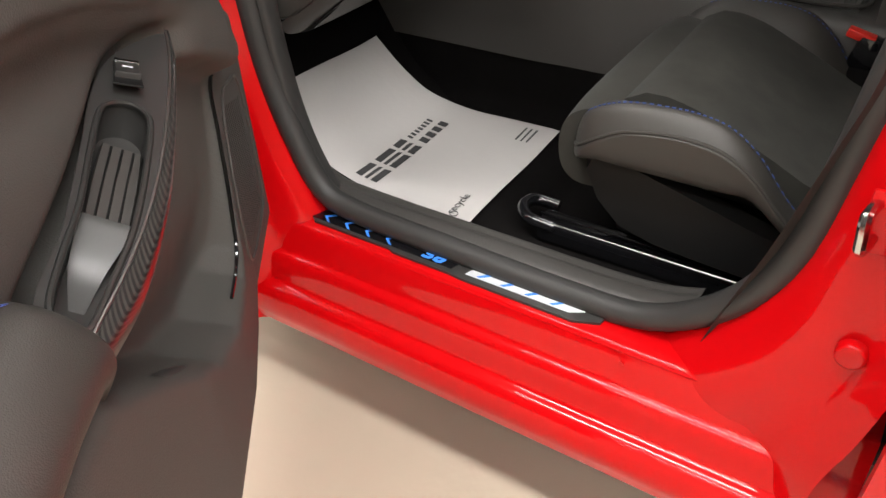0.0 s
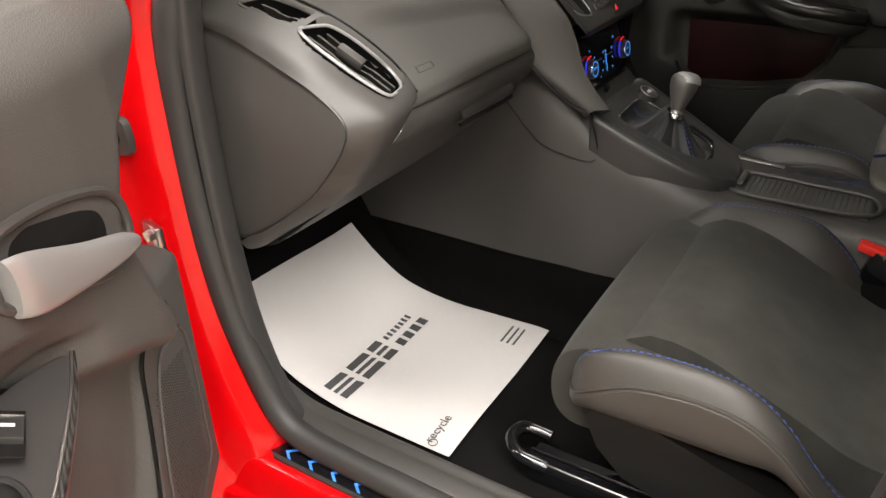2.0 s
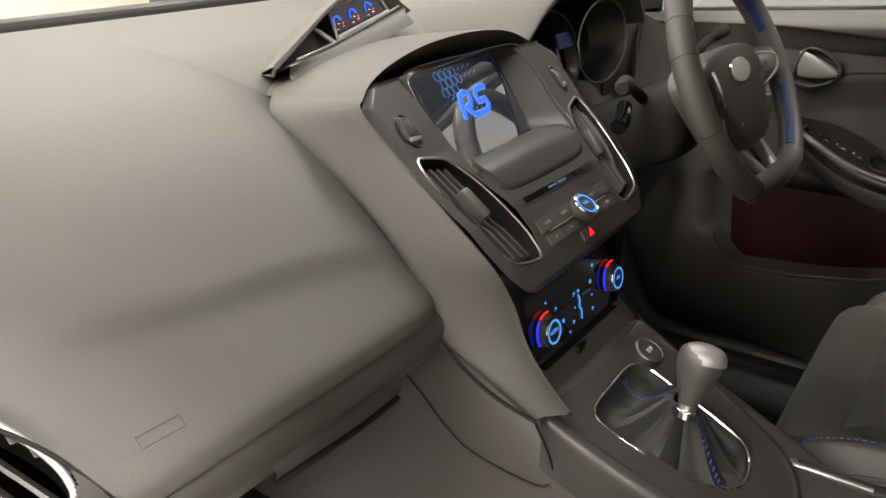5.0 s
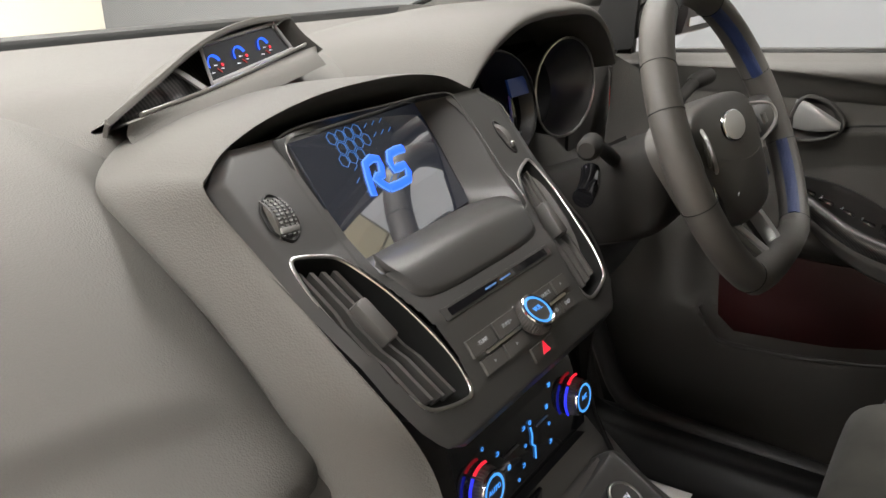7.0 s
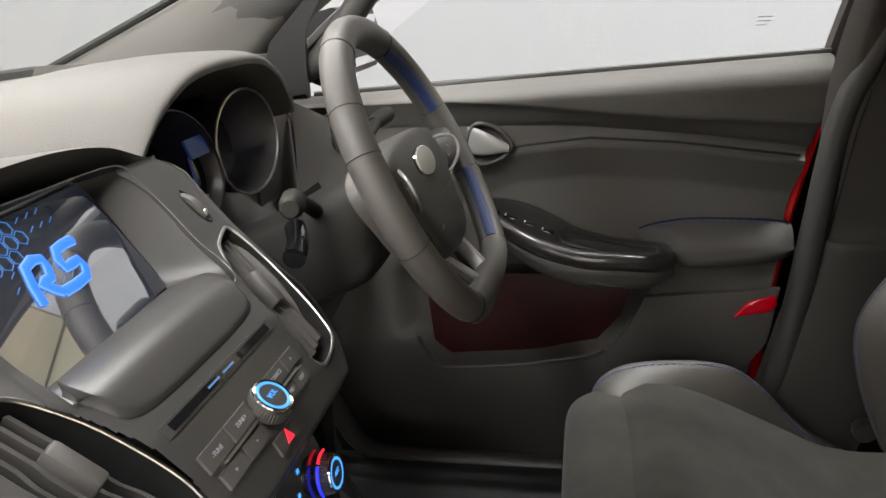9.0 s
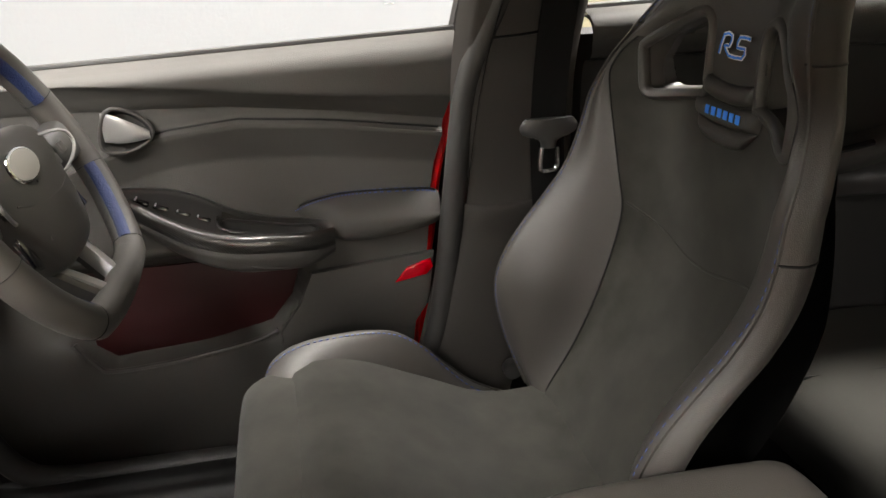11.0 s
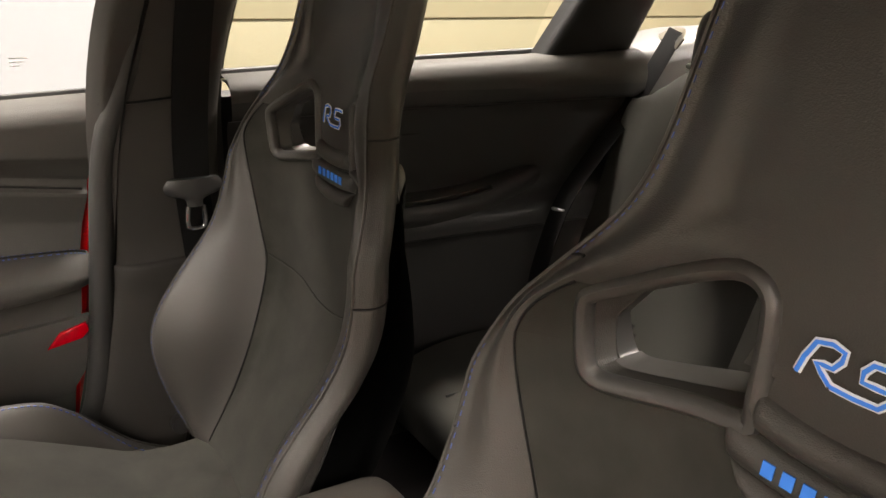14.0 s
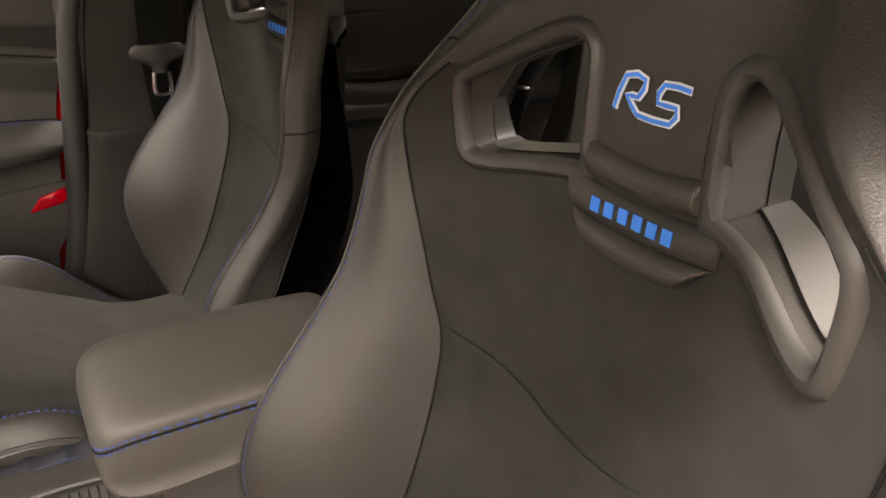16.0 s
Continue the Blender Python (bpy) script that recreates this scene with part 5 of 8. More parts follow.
def face_x(y, z):
    """Front of the seat back at a place."""
    row = back_row(z)
    return float(np.interp(y, [p[1] for p in row[2:-2]], [p[0] for p in row[2:-2]]))


def shell_x(y, z):
    """Where the shell behind the seat stands, at a place across and up."""
    w = at_z(z, WY) - 0.058
    x = at_z(z, [(0.36, -0.06), (0.6, 0.0), (0.8, 0.055), (0.95, 0.082), (1.1, 0.09), (1.25, 0.105), (1.31, 0.112), (1.34, 0.1)])
    e = min(max(at_z(z, XB) + 0.045, at_z(z, XC) + 0.018), x - 0.01)
    return at_z(abs(y), [(0.0, x), (0.5 * w, x - 0.012), (0.86 * w, max(e + 0.012, x - 0.045)), (w, e)])


def seat_parts(seat):
    zc = [0.44, 0.48, 0.52, 0.56, 0.60, 0.64, 0.68, 0.72, 0.76, 0.80, 0.84, 0.88, 0.92, 0.95, 0.985, 1.01, 1.035, 1.06, 1.085, 1.11, 1.14, 1.18, 1.22, 1.26, 1.29, 1.315, 1.332, 1.345]
    rows = [spline(back_row(z), 5) for z in zc]
    rows = [list(r) for r in zip(*[spline(c, 3) for c in zip(*rows)])]
    mid, side = 7 * 5, 5  # columns of the two seams, samples to a span
    lo, hi = mid, len(rows[0]) - 1 - mid
    i1, i2 = 14 * 3, 17 * 3
    loops = [[(face_x(s * y, z), s * y, z) for y, z in HOLE] for s in (-1, 1)]

    def piece(name, a, b, c, d, mt, label):
        bm = grid([r[c:d + 1] for r in rows[a:b + 1]])
        for lp in loops:
            cut(bm, lp, 0.07)
        return part(name, bm, mt, seat, label)

    near, far = mid + 10, len(rows[0]) - 1 - mid - 10  # through the middle of the openings
    i3 = 16 * 3
    piece("back_pad", 0, i1, lo, hi, SUEDE, "black suede back centre")
    piece("back_pad_corner", i1, i3, lo, near, SUEDE, "black suede beside the opening")
    piece("back_pad_corner", i1, i3, far, hi, SUEDE, "black suede beside the opening")
    piece("side_bolster", 0, i2, 0, lo, LEATHER, "black leather side bolster")
    piece("side_bolster", 0, i2, hi, len(rows[0]) - 1, LEATHER, "black leather side bolster")
    piece("neck_pad", i1, i2, near, far, LEATHER, "black leather neck strip")
    piece("neck_corner", i3, i2, lo, near, LEATHER, "black leather over the opening")
    piece("neck_corner", i3, i2, far, hi, LEATHER, "black leather over the opening")
    head = piece("headrest", i2, len(rows) - 1, 0, len(rows[0]) - 1, LEATHER, "black leather integral headrest")
    # seams and piping
    for c in (lo, hi):
        part("seam", tube([p - Vector((0.0003, 0, 0)) for p in [r[c] for r in rows[6:i3 + 1]]], 0.0012, 6, smooth=1), DARK, seat)
    n = len(rows[0])
    for c in (4 * side, n - 1 - 4 * side):
        part("piping", tube([r[c] for r in rows[4:]], 0.0022, 6, smooth=1), LEATHER, seat)
    for c in (4 * side + 2, n - 3 - 4 * side):
        line = [r[c] - Vector((0.0006, 0, 0)) for r in rows[6:74]]
        dense = spline(line, 3)
        part("stitching", merge(*[tube(dense[i:i + 2], 0.0005, 4, smooth=1) for i in range(0, len(dense) - 1, 2)]), BLUE, seat, "blue thread")
    for k, (c0, c1) in enumerate(((2, lo), (hi, n - 3))):
        part("cross_seam", tube([rows[34][c] - Vector((0.0005, 0, 0)) for c in (range(2, 22) if k == 0 else range(n - 22, n - 2))], 0.0014, 6, smooth=1), DARK, seat)
        a = [rows[50][c] - Vector((0.0005, 0, 0)) for c in (range(2, lo - 8) if k == 0 else range(hi + 9, n - 2))]
        part("cross_seam", tube(a, 0.0014, 6, smooth=1), DARK, seat)
    cr = [Vector((face_x(y, 0.772 + 0.035 * abs(y / 0.16)) - 0.001, y, 0.772 + 0.035 * abs(y / 0.16))) for y in (-0.165, -0.1, -0.03, 0.03, 0.1, 0.165)]
    part("crease", tube(cr, 0.0022, 6, smooth=4, flat=0.5, up=(1, 0, 0)), SUEDE, seat)
    # harness openings: rim, tunnel
    for s in (-1, 1):
        rim = spline([(face_x(s * y, z) + 0.003, s * y, z) for y, z in HOLE], 4, True)
        op = part("opening_trim", tube(rim, 0.0085, 10, closed=True, smooth=1, flat=0.85), HARD, seat, "black plastic harness opening trim")
        c = sum(rim, Vector()) / len(rim)
        level = lambda p, k: Vector((min(0.055 + 0.03 * k - 0.30 * (abs(p.y) - 0.06), shell_x(p.y, p.z) - 0.012 + 0.012 * k), s * min(abs(c.y + (p.y - c.y) * (0.92 - 0.03 * k)), at_z(p.z, WY) - 0.062), c.z + (p.z - c.z) * (0.90 - 0.04 * k)))  # noqa: E731
        waist, back = [level(p, 0.0) for p in rim], [level(p, 1.0) for p in rim]
        part("tunnel", grid([rim, [p.lerp(q, 0.12) for p, q in zip(rim, waist)], waist], True), LEATHER, op, "leather-lined tunnel through the backrest")
        part("rear_sleeve", grid([waist, [p + Vector((0.0008, 0, 0)) + (c - p) * 0.02 for p in waist], back], True), SMOOTH, op, "dark sleeve of the shell")
        lift_ = Vector((0, 0, 0.002))
        # Paler strip over the sleeve's floor: light from behind put into its colour.
        part("ledge", grid([[waist[i].lerp(back[i], k) + lift_ for i in range(2, 18)] for k in (-0.25, 0.3, 1.0)]), LEDGELIT, op, "ledge at the foot of the opening, painted pale as if lit")
    # shell behind, with the same openings
    shell = []
    for z in (0.36, 0.45, 0.55, 0.65, 0.75, 0.85, 0.92, 0.96, 1.0, 1.04, 1.08, 1.12, 1.18, 1.25, 1.31, 1.34):
        w = at_z(z, WY) - 0.058
        half = [(shell_x(w * k, z), w * k) for k in (1.0, 0.86, 0.5)]
        shell.append([(p, -q, z) for p, q in half] + [(shell_x(0, z), 0, z)] + [(p, q, z) for p, q in half[::-1]])
    bm = loft(shell, 5, 8)
    for s in (-1, 1):
        cut(bm, [(0.085 - 0.30 * (abs(y) - 0.06), s * y, z) for y, z in HOLE], 0.06)
    part("back_shell", bm, DARK, seat, "black plastic seat back shell")
    # padded label of three rolls
    for z, h, w, low, dy in ((0.9945, 0.0115, 0.050, 0.050, 0.0), (0.9685, 0.0125, 0.070, 0.066, -0.002), (0.9445, 0.0115, 0.064, 0.040, -0.002)):
        rr = []
        for u in (-1, -0.96, -0.85, -0.4, 0.0, 0.4, 0.85, 0.96, 1):
            k = 0.1 if abs(u) == 1 else 0.6 if abs(u) == 0.96 else 1
            row = []
            for v, out in ((-1, -0.003), (-0.92, 0.003), (-0.5, 0.0075), (0, 0.009), (0.5, 0.0075), (0.92, 0.003), (1, -0.003)):
                y = u * (w + (low - w) * (1 - v) / 2) + dy
                zz = z + h * v - 0.006 * (1 - u * u)
                row.append((face_x(y, zz) - out * k, y, zz))
            rr.append(row)
        part("label_roll", loft(rr, 3, 4), LEATHER, seat, "padded leather roll")
    # emblem and maker's mark as plain shapes
    em = frame_at((0.011, 0, 1.042), (0, -1, 0), (-0.02, 0, 1))
    emblem(em, 0.031, CHALK, seat, 0.0027, 0.0012, "emblem_edge")
    emblem(em, 0.031, SKY, seat, 0.0014, 0.0022, "emblem", "blue emblem with white edge")
    for k in range(6):
        y = 0.030 - k * 0.0128
        bar = slab([(-0.0044, -0.0052), (0.0036, -0.0052), (0.0044, 0.0052), (-0.0036, 0.0052)], 0.001, frame_at((face_x(y, 0.966) - 0.0092, y, 0.9662), (0, -1, 0), (0, 0, 1)), 0.0)
        part("print_mark", bar, SKY, seat, "blue printed mark")
    # cushion
    roll = [[(x, y, z - 0.012 * (abs(y) / 0.2) ** 4) for x, z in ((-0.45, 0.50), (-0.55, 0.468), (-0.592, 0.482), (-0.604, 0.525), (-0.594, 0.568), (-0.562, 0.591), (-0.52, 0.594), (-0.488, 0.582), (-0.478, 0.566))] for y in (-0.205, -0.196, -0.15, -0.07, 0, 0.07, 0.15, 0.196, 0.205)]
    part("front_roll", loft(roll, 3, 4, wrap=True, caps=True), SUEDE, seat, "black suede front roll")
    ins = [[(x, y, z - 0.004 + (0.012 - 0.012 * math.cos(8 * y)) * min(1, max(0, (x + 0.47) / 0.12))) for x, z in ((-0.497, 0.545), (-0.478, 0.562), (-0.44, 0.553), (-0.40, 0.533), (-0.33, 0.496), (-0.27, 0.468), (-0.2, 0.458), (-0.12, 0.462))] for y in (-0.18, -0.16, -0.12, -0.06, 0, 0.06, 0.12, 0.16, 0.18)]
    part("cushion_insert", loft(ins, 3, 3, thick=-0.05), SUEDE, seat, "black suede cushion centre")
    part("seam", tube([(-0.4805, y, 0.5635 - 0.012 * (abs(y) / 0.2) ** 4) for y in (-0.185, -0.12, -0.06, 0, 0.06, 0.12, 0.185)], 0.0026, 6, smooth=2), DARK, seat)
    part("seam", tube([(-0.395, y, 0.5275 + 0.6 * (0.012 - 0.012 * math.cos(8 * y))) for y in np.linspace(-0.163, 0.163, 7)], 0.0014, 6, smooth=2), DARK, seat)
    for s in (-1, 1):
        rows_b = []
        for x, zi, zt, zp, k in ((-0.572, 0.535, 0.552, 0.528, 0.55), (-0.556, 0.566, 0.583, 0.54, 0.85), (-0.527, 0.580, 0.603, 0.563, 1), (-0.489, 0.570, 0.614, 0.583, 1), (-0.44, 0.545, 0.618, 0.592, 1), (-0.40, 0.524, 0.617, 0.593, 1), (-0.36, 0.502, 0.607, 0.586, 1), (-0.32, 0.482, 0.577, 0.563, 1), (-0.28, 0.463, 0.530, 0.523, 1), (-0.24, 0.452, 0.493, 0.488, 0.95), (-0.18, 0.45, 0.462, 0.458, 0.9), (-0.12, 0.45, 0.452, 0.445, 0.8)):
            lo_, lo_in = min(0.53, zp - 0.022), min(0.47, zp - 0.03)
            y0 = 0.166 if k > 0.9 else 0.175
            e = y0 + (0.258 - y0) * k
            t = e - y0
            rows_b.append([(x, s * y0, lo_in), (x, s * y0, zi - 0.012), (x, s * (y0 + 0.10 * t), zi + 0.25 * (zt - zi)), (x, s * (y0 + 0.38 * t), zi + 0.72 * (zt - zi)), (x, s * (y0 + 0.64 * t), zt - 0.002), (x, s * (y0 + 0.80 * t), zt - 0.003), (x, s * (e - 0.002), zp), (x, s * e, zp - 0.010), (x, s * (e - 0.006), lo_), (x, s * (e - 0.03), lo_ - 0.004)])
        bol = part("cushion_bolster", loft(rows_b, 4, 4, wrap=True, caps=True), LEATHER, seat, "black leather thigh bolster")
        for col, name, mt, r in ((6, "piping", LEATHER, 0.0024), (4, "stitching", BLUE, 0.0009)):
            pts = spline([Vector(r_[col]) + Vector((0, 0, 0.0012)) for r_ in rows_b], 10)
            if name == "piping":
                part("piping", tube(pts, r, 6, smooth=1), mt, bol)
            else:
                part("stitching", merge(*[tube(pts[i:i + 2], r, 4, smooth=1) for i in range(0, len(pts) - 1, 2)]), mt, bol, "blue thread")
        # plastic side cover and rail
        part("side_cover", loft([[(x, s * 0.205, z) for x, z in ((-0.545, 0.53), (-0.50, 0.41), (-0.3, 0.385), (-0.1, 0.38), (-0.06, 0.42), (-0.3, 0.475))], [(x, s * 0.232, z) for x, z in ((-0.535, 0.525), (-0.49, 0.42), (-0.3, 0.395), (-0.11, 0.39), (-0.07, 0.42), (-0.3, 0.47))]], 2, 3, wrap=True, caps=True), DARK, seat, "black plastic side cover")
        ra = part("rail", box(0.52, 0.045, 0.035, (-0.37, s * 0.195, 0.352), bevel=0.005), GLOSS, seat, "black seat rail")
        part("rail_edge", tube([(-0.63, s * 0.214, 0.371), (-0.11, s * 0.216, 0.371)], 0.0014, 6, smooth=1), STEEL, ra, "bright rail edge")
        part("rail_edge", tube([(-0.63, s * 0.198, 0.375), (-0.11, s * 0.198, 0.375)], 0.0022, 6, smooth=1), GLOSS, ra)
    part("seat_base", box(0.42, 0.40, 0.06, (-0.30, 0, 0.41), bevel=0.015), DARK, seat, "black seat base")
    part("slide_handle", tube([(-0.60, -0.21, 0.362), (-0.645, -0.21, 0.366), (-0.668, -0.185, 0.368), (-0.66, -0.155, 0.366), (-0.62, -0.15, 0.362)], 0.0105, 10), GLOSS, seat, "glossy black slide handle")
    part("recliner", disc(0.016, 0.02, pose(-0.165, 0.262, 0.49, -90, 0, 0), 20, 0.003), SMOOTH, seat, "black recliner knob")


seat1 = thing("bucket_seat", (0, -0.338, 0.33), "black leather and suede bucket seat, passenger side", "seat", "front bucket seats")
BASE[seat1] = Vector((0, 0, 0.33))
seat_parts(seat1)


def lean_shoulder(seat, by):
    """Brings one shoulder of a seat forward."""
    for child in seat.children_recursive:
        child.data = child.data.copy()
        for v in child.data.vertices:
            k = max(0.0, min(1.0, (-v.co.y - 0.05) / 0.13))
            v.co.x -= by * k * k * (3 - 2 * k) * at_z(v.co.z + 0.33, [(0.80, 0.0), (0.93, 1.0), (1.10, 1.0), (1.20, 0.5), (1.30, 0.0)])


seat2 = copy_thing(seat1, pose(0.024, 0.376, 0.35))
lean_shoulder(seat1, 0.045)
lean_shoulder(seat2, 0.026)
tagged(seat2, "black leather and suede bucket seat, driver side")

# ---- paper mat on the foot well floor ----
pm = thing("paper_mat", (-0.95, -0.4, 0.335), "white paper foot mat with grey print", "mat")


def mat_point(u, v):
    """u across from the sill, v from the rear edge to the front."""
    xs, zs = (-0.742, -0.83, -0.92, -0.99, -1.05, -1.105, -1.168), (0.337, 0.335, 0.335, 0.343, 0.366, 0.405, 0.472)
    k = [i / 6 for i in range(7)]
    y0, y1 = -0.580 + 0.0 * v, -0.213 - 0.036 * v
    x = float(np.interp(v, k, xs)) - 0.008 * u * (1 - v)
    z = float(np.interp(v, k, zs)) + 0.006 * u * math.sin(3.1 * v) + 0.012 * (1 - u) ** 3 * v * v + 0.002 * math.sin(7 * u + 5 * v)
    return Vector((x, y0 + (y1 - y0) * u, z + 0.002))


part("sheet", loft([[mat_point(i / 6, j / 9) for j in range(10)] for i in range(7)], 3, 3, thick=0.0006), PAPER, pm)


def mat_plate(outline, name="printed_block"):
    pts = [mat_point(u, v) + Vector((0, 0, 0.0022)) for u, v in outline]
    bm = bmesh.new()
    bm.faces.new([bm.verts.new(p) for p in pts])
    bmesh.ops.recalc_face_normals(bm, faces=bm.faces)
    bmesh.ops.subdivide_edges(bm, edges=bm.edges[:], cuts=1, use_grid_fill=True)
    return part(name, bm, INK, pm)


# plain blocks in place of the firm's name
for u0, u1 in ((0.06, 0.20), (0.23, 0.38), (0.40, 0.49)):
    v0, v1 = 0.40, 0.515
    for a, b in ((0.0, 0.3), (0.42, 0.58), (0.7, 1.0)):
        mat_plate([(u0, v0 + (v1 - v0) * a), (u1, v0 + (v1 - v0) * a), (u1 - 0.01, v0 + (v1 - v0) * b), (u0, v0 + (v1 - v0) * b)])
for k in range(7):
    mat_plate([(0.52 + k * 0.034, 0.475), (0.540 + k * 0.034, 0.475), (0.540 + k * 0.034, 0.51), (0.52 + k * 0.034, 0.51)])
for k in range(4):
    mat_plate([(0.53 + k * 0.065, 0.40), (0.575 + k * 0.065, 0.40), (0.575 + k * 0.065, 0.445), (0.53 + k * 0.065, 0.445)])
for k in range(3):
    mat_plate([(0.80, 0.07 + 0.022 * k), (0.94, 0.07 + 0.022 * k), (0.94, 0.078 + 0.022 * k), (0.80, 0.078 + 0.022 * k)], "printed_line")
o, ux, vx = mat_point(0.11, 0.08), mat_point(0.14, 0.08) - mat_point(0.08, 0.08), mat_point(0.11, 0.12) - mat_point(0.11, 0.04)
part("printed_word", letters("recycle", 0.022, frame_at(o + Vector((0, 0, 0.003)), ux, vx), 0.0002), INK, pm)
part("printed_ring", ring(0.007, 0.0008, frame_at(mat_point(0.03, 0.065) + Vector((0, 0, 0.003)), ux, vx), 20, 5), INK, pm)

# ---- doors: r runs from the hinge, w inwards, z up ----
def door_pose(side):
    if side < 0:
        a = radians(-53.0)
        return Matrix(((math.cos(a), -math.sin(a), 0, -1.10), (math.sin(a), math.cos(a), 0, -0.80), (0, 0, 1, 0), (0, 0, 0, 1)))
    return Matrix(((1, 0, 0, -1.10), (0, -1, 0, 0.85), (0, 0, 1, 0), (0, 0, 0, 1)))


LINE1 = [(0.0, 1.03), (0.329, 1.017), (0.501, 0.99), (0.672, 0.969), (0.891, 0.952), (1.0, 0.946)]
LINE3 = [(0.0, 0.96), (0.3, 0.965), (0.427, 0.962), (0.542, 0.958), (0.673, 0.944), (0.881, 0.915), (1.0, 0.905)]
LINE2 = [(0.0, 0.80), (0.2, 0.85), (0.30, 0.878), (0.38, 0.905), (0.45, 0.924), (0.558, 0.934), (0.7, 0.922), (0.885, 0.895), (0.95, 0.89)]
REAR = [(0.3, 0.78), (0.55, 0.815), (0.7, 0.845), (0.79, 0.856), (0.92, 0.884), (1.05, 0.908)]


def step(x, w):
    return 1 / (1 + math.exp(-max(-40, min(40, x / w))))


def lining_w(r, z):
    l1, l2, l3 = at_z(r, LINE1), at_z(r, LINE2), at_z(r, LINE3)
    w = 0.078
    w += 0.02 * step(z - l1, 0.0022) - 0.034 * max(0.0, (z - 1.006) / 0.04) ** 2
    k = step(l1 - z, 0.0022)
    w += k * step(z - l2, 0.0018) * (-0.012 + 0.026 * max(0.0, min(1.0, (z - l3) / max(0.01, l1 - l3))) - 0.004 * step(l3 - z, 0.0012))
    hollow = step(l2 - z, 0.006) * step(z - 0.775, 0.02) * step(r - 0.27, 0.02)
    w -= 0.026 * hollow * min(1, max(0, (l2 - z) / 0.06))
    floor_ = at_z(r, [(0.25, 0.60), (0.29, 0.552), (0.31, 0.54), (0.468, 0.553), (0.573, 0.576), (0.614, 0.625), (0.642, 0.676)])
    low = step(0.715 - z, 0.006) * step(z - floor_, 0.0025) * step(0.645 - r, 0.004) * step(r - 0.235 - 0.1 * max(0.0, 0.66 - z), 0.008)
    w -= 0.05 * low
    return w + 0.012 * step(0.62 - z, 0.03)


def door_bm(side, bm):
    bmesh.ops.transform(bm, matrix=door_pose(side), verts=bm.verts)
    bmesh.ops.recalc_face_normals(bm, faces=bm.faces)
    return bm


GRIP = [(0.37, 0.115, 0.846), (0.43, 0.145, 0.816), (0.48, 0.157, 0.791), (0.54, 0.160, 0.774), (0.60, 0.156, 0.768), (0.65, 0.144, 0.761), (0.688, 0.114, 0.754)]


def build_far_door(ob):
    put = lambda name, bm, mt, parent=ob, label="": part(name, door_bm(1, bm), mt, parent, label)  # noqa: E731
    skin = loft([[(r, w, z) for z, w in ((0.22, 0.0), (0.3, -0.03), (0.5, -0.05), (0.8, -0.05), (0.93, -0.035), (1.015 - 0.05 * (0.925 - r), 0.0))] for r in (0.02, 0.4, 0.7, 0.925)], 2, 3, thick=0.015)
    put("outer_skin", skin, PAINT, ob, "red outer skin")
    # painted inner frame that shows as an edge round the lining
    edge = [[(at_z(z, REAR), 0.045, z), (at_z(z, REAR) + 0.012, 0.05, z), (at_z(z, REAR) + 0.022, 0.03, z), (at_z(z, REAR) + 0.024, -0.03, z)] for z in (0.28, 0.4, 0.55, 0.7, 0.8, 0.92, 1.03)]
    put("painted_edge", loft(edge, 3, 2), PAINT, ob, "red painted rear edge")
    put("painted_foot", loft([[(r, 0.06, 0.30), (r, 0.03, 0.26), (r, -0.02, 0.22)] for r in (0.05, 0.4, 0.8)], 2, 2), PAINT, ob)
    put("front_flange", box(0.02, 0.13, 0.62, (0.03, 0.02, 0.59), bevel=0.006), PAINT, ob)
    cols, r0 = 120, 0.06
    rows = []
    for j in range(cols + 1):
        rm = r0 + (at_z(0.9, REAR) - r0) * j / cols
        l1, l2, l3 = at_z(rm, LINE1), at_z(rm, LINE2), at_z(rm, LINE3)
        zs = list(np.linspace(0.30, l2 - 0.012, 100)) + [l2 - 0.007, l2 - 0.003, l2, l2 + 0.003, l2 + 0.007] + [l3 - 0.003, l3 - 0.001, l3 + 0.001, l3 + 0.003] + list(np.linspace(l2 + 0.011, l1 - 0.010, 5)) + [l1 - 0.006, l1 - 0.003, l1, l1 + 0.003, l1 + 0.006] + list(np.linspace(l1 + 0.012, max(l1 + 0.014, 1.028), 4)) + [1.033, 1.036, 1.04, 1.046]
        zs = sorted(min(1.046, z) for z in zs)
        rows.append([(r0 + (at_z(z, REAR) - r0) * j / cols, lining_w(r0 + (at_z(z, REAR) - r0) * j / cols, z), z) for z in zs] + [(r0 + (at_z(1.046, REAR) - r0) * j / cols, 0.034, 1.0495)])
    rows = [[(p[0], 0.03, p[2]) for p in rows[0]]] + rows + [[(p[0], 0.045, p[2]) for p in rows[-1]]]
    rows = [[(r, w, z - 0.04 * max(0.0, 0.9 - r) * min(1.0, max(0.0, (z - 0.99) / 0.05))) for r, w, z in row] for row in rows]
    bm = grid(rows)
    put("lining", bm, SOFT, ob, "dark grey moulded lining")
    put("waist_strip", tube([(0.10, 0.036, 1.018), (0.5, 0.036, 1.034), (0.91, 0.036, 1.05)], 0.006, 8, smooth=2), RUBBER, ob, "black waist seal")
    line = [(0.43 + 0.026 * k) for k in range(18)]
    put("panel_line", tube([(r, lining_w(r, at_z(r, LINE2) + 0.003) + 0.0012, at_z(r, LINE2) + 0.003) for r in line], 0.0022, 6, smooth=1), DARK, ob, "dark joint of the door panel")
    # armrest pad behind the grip
    ar = []
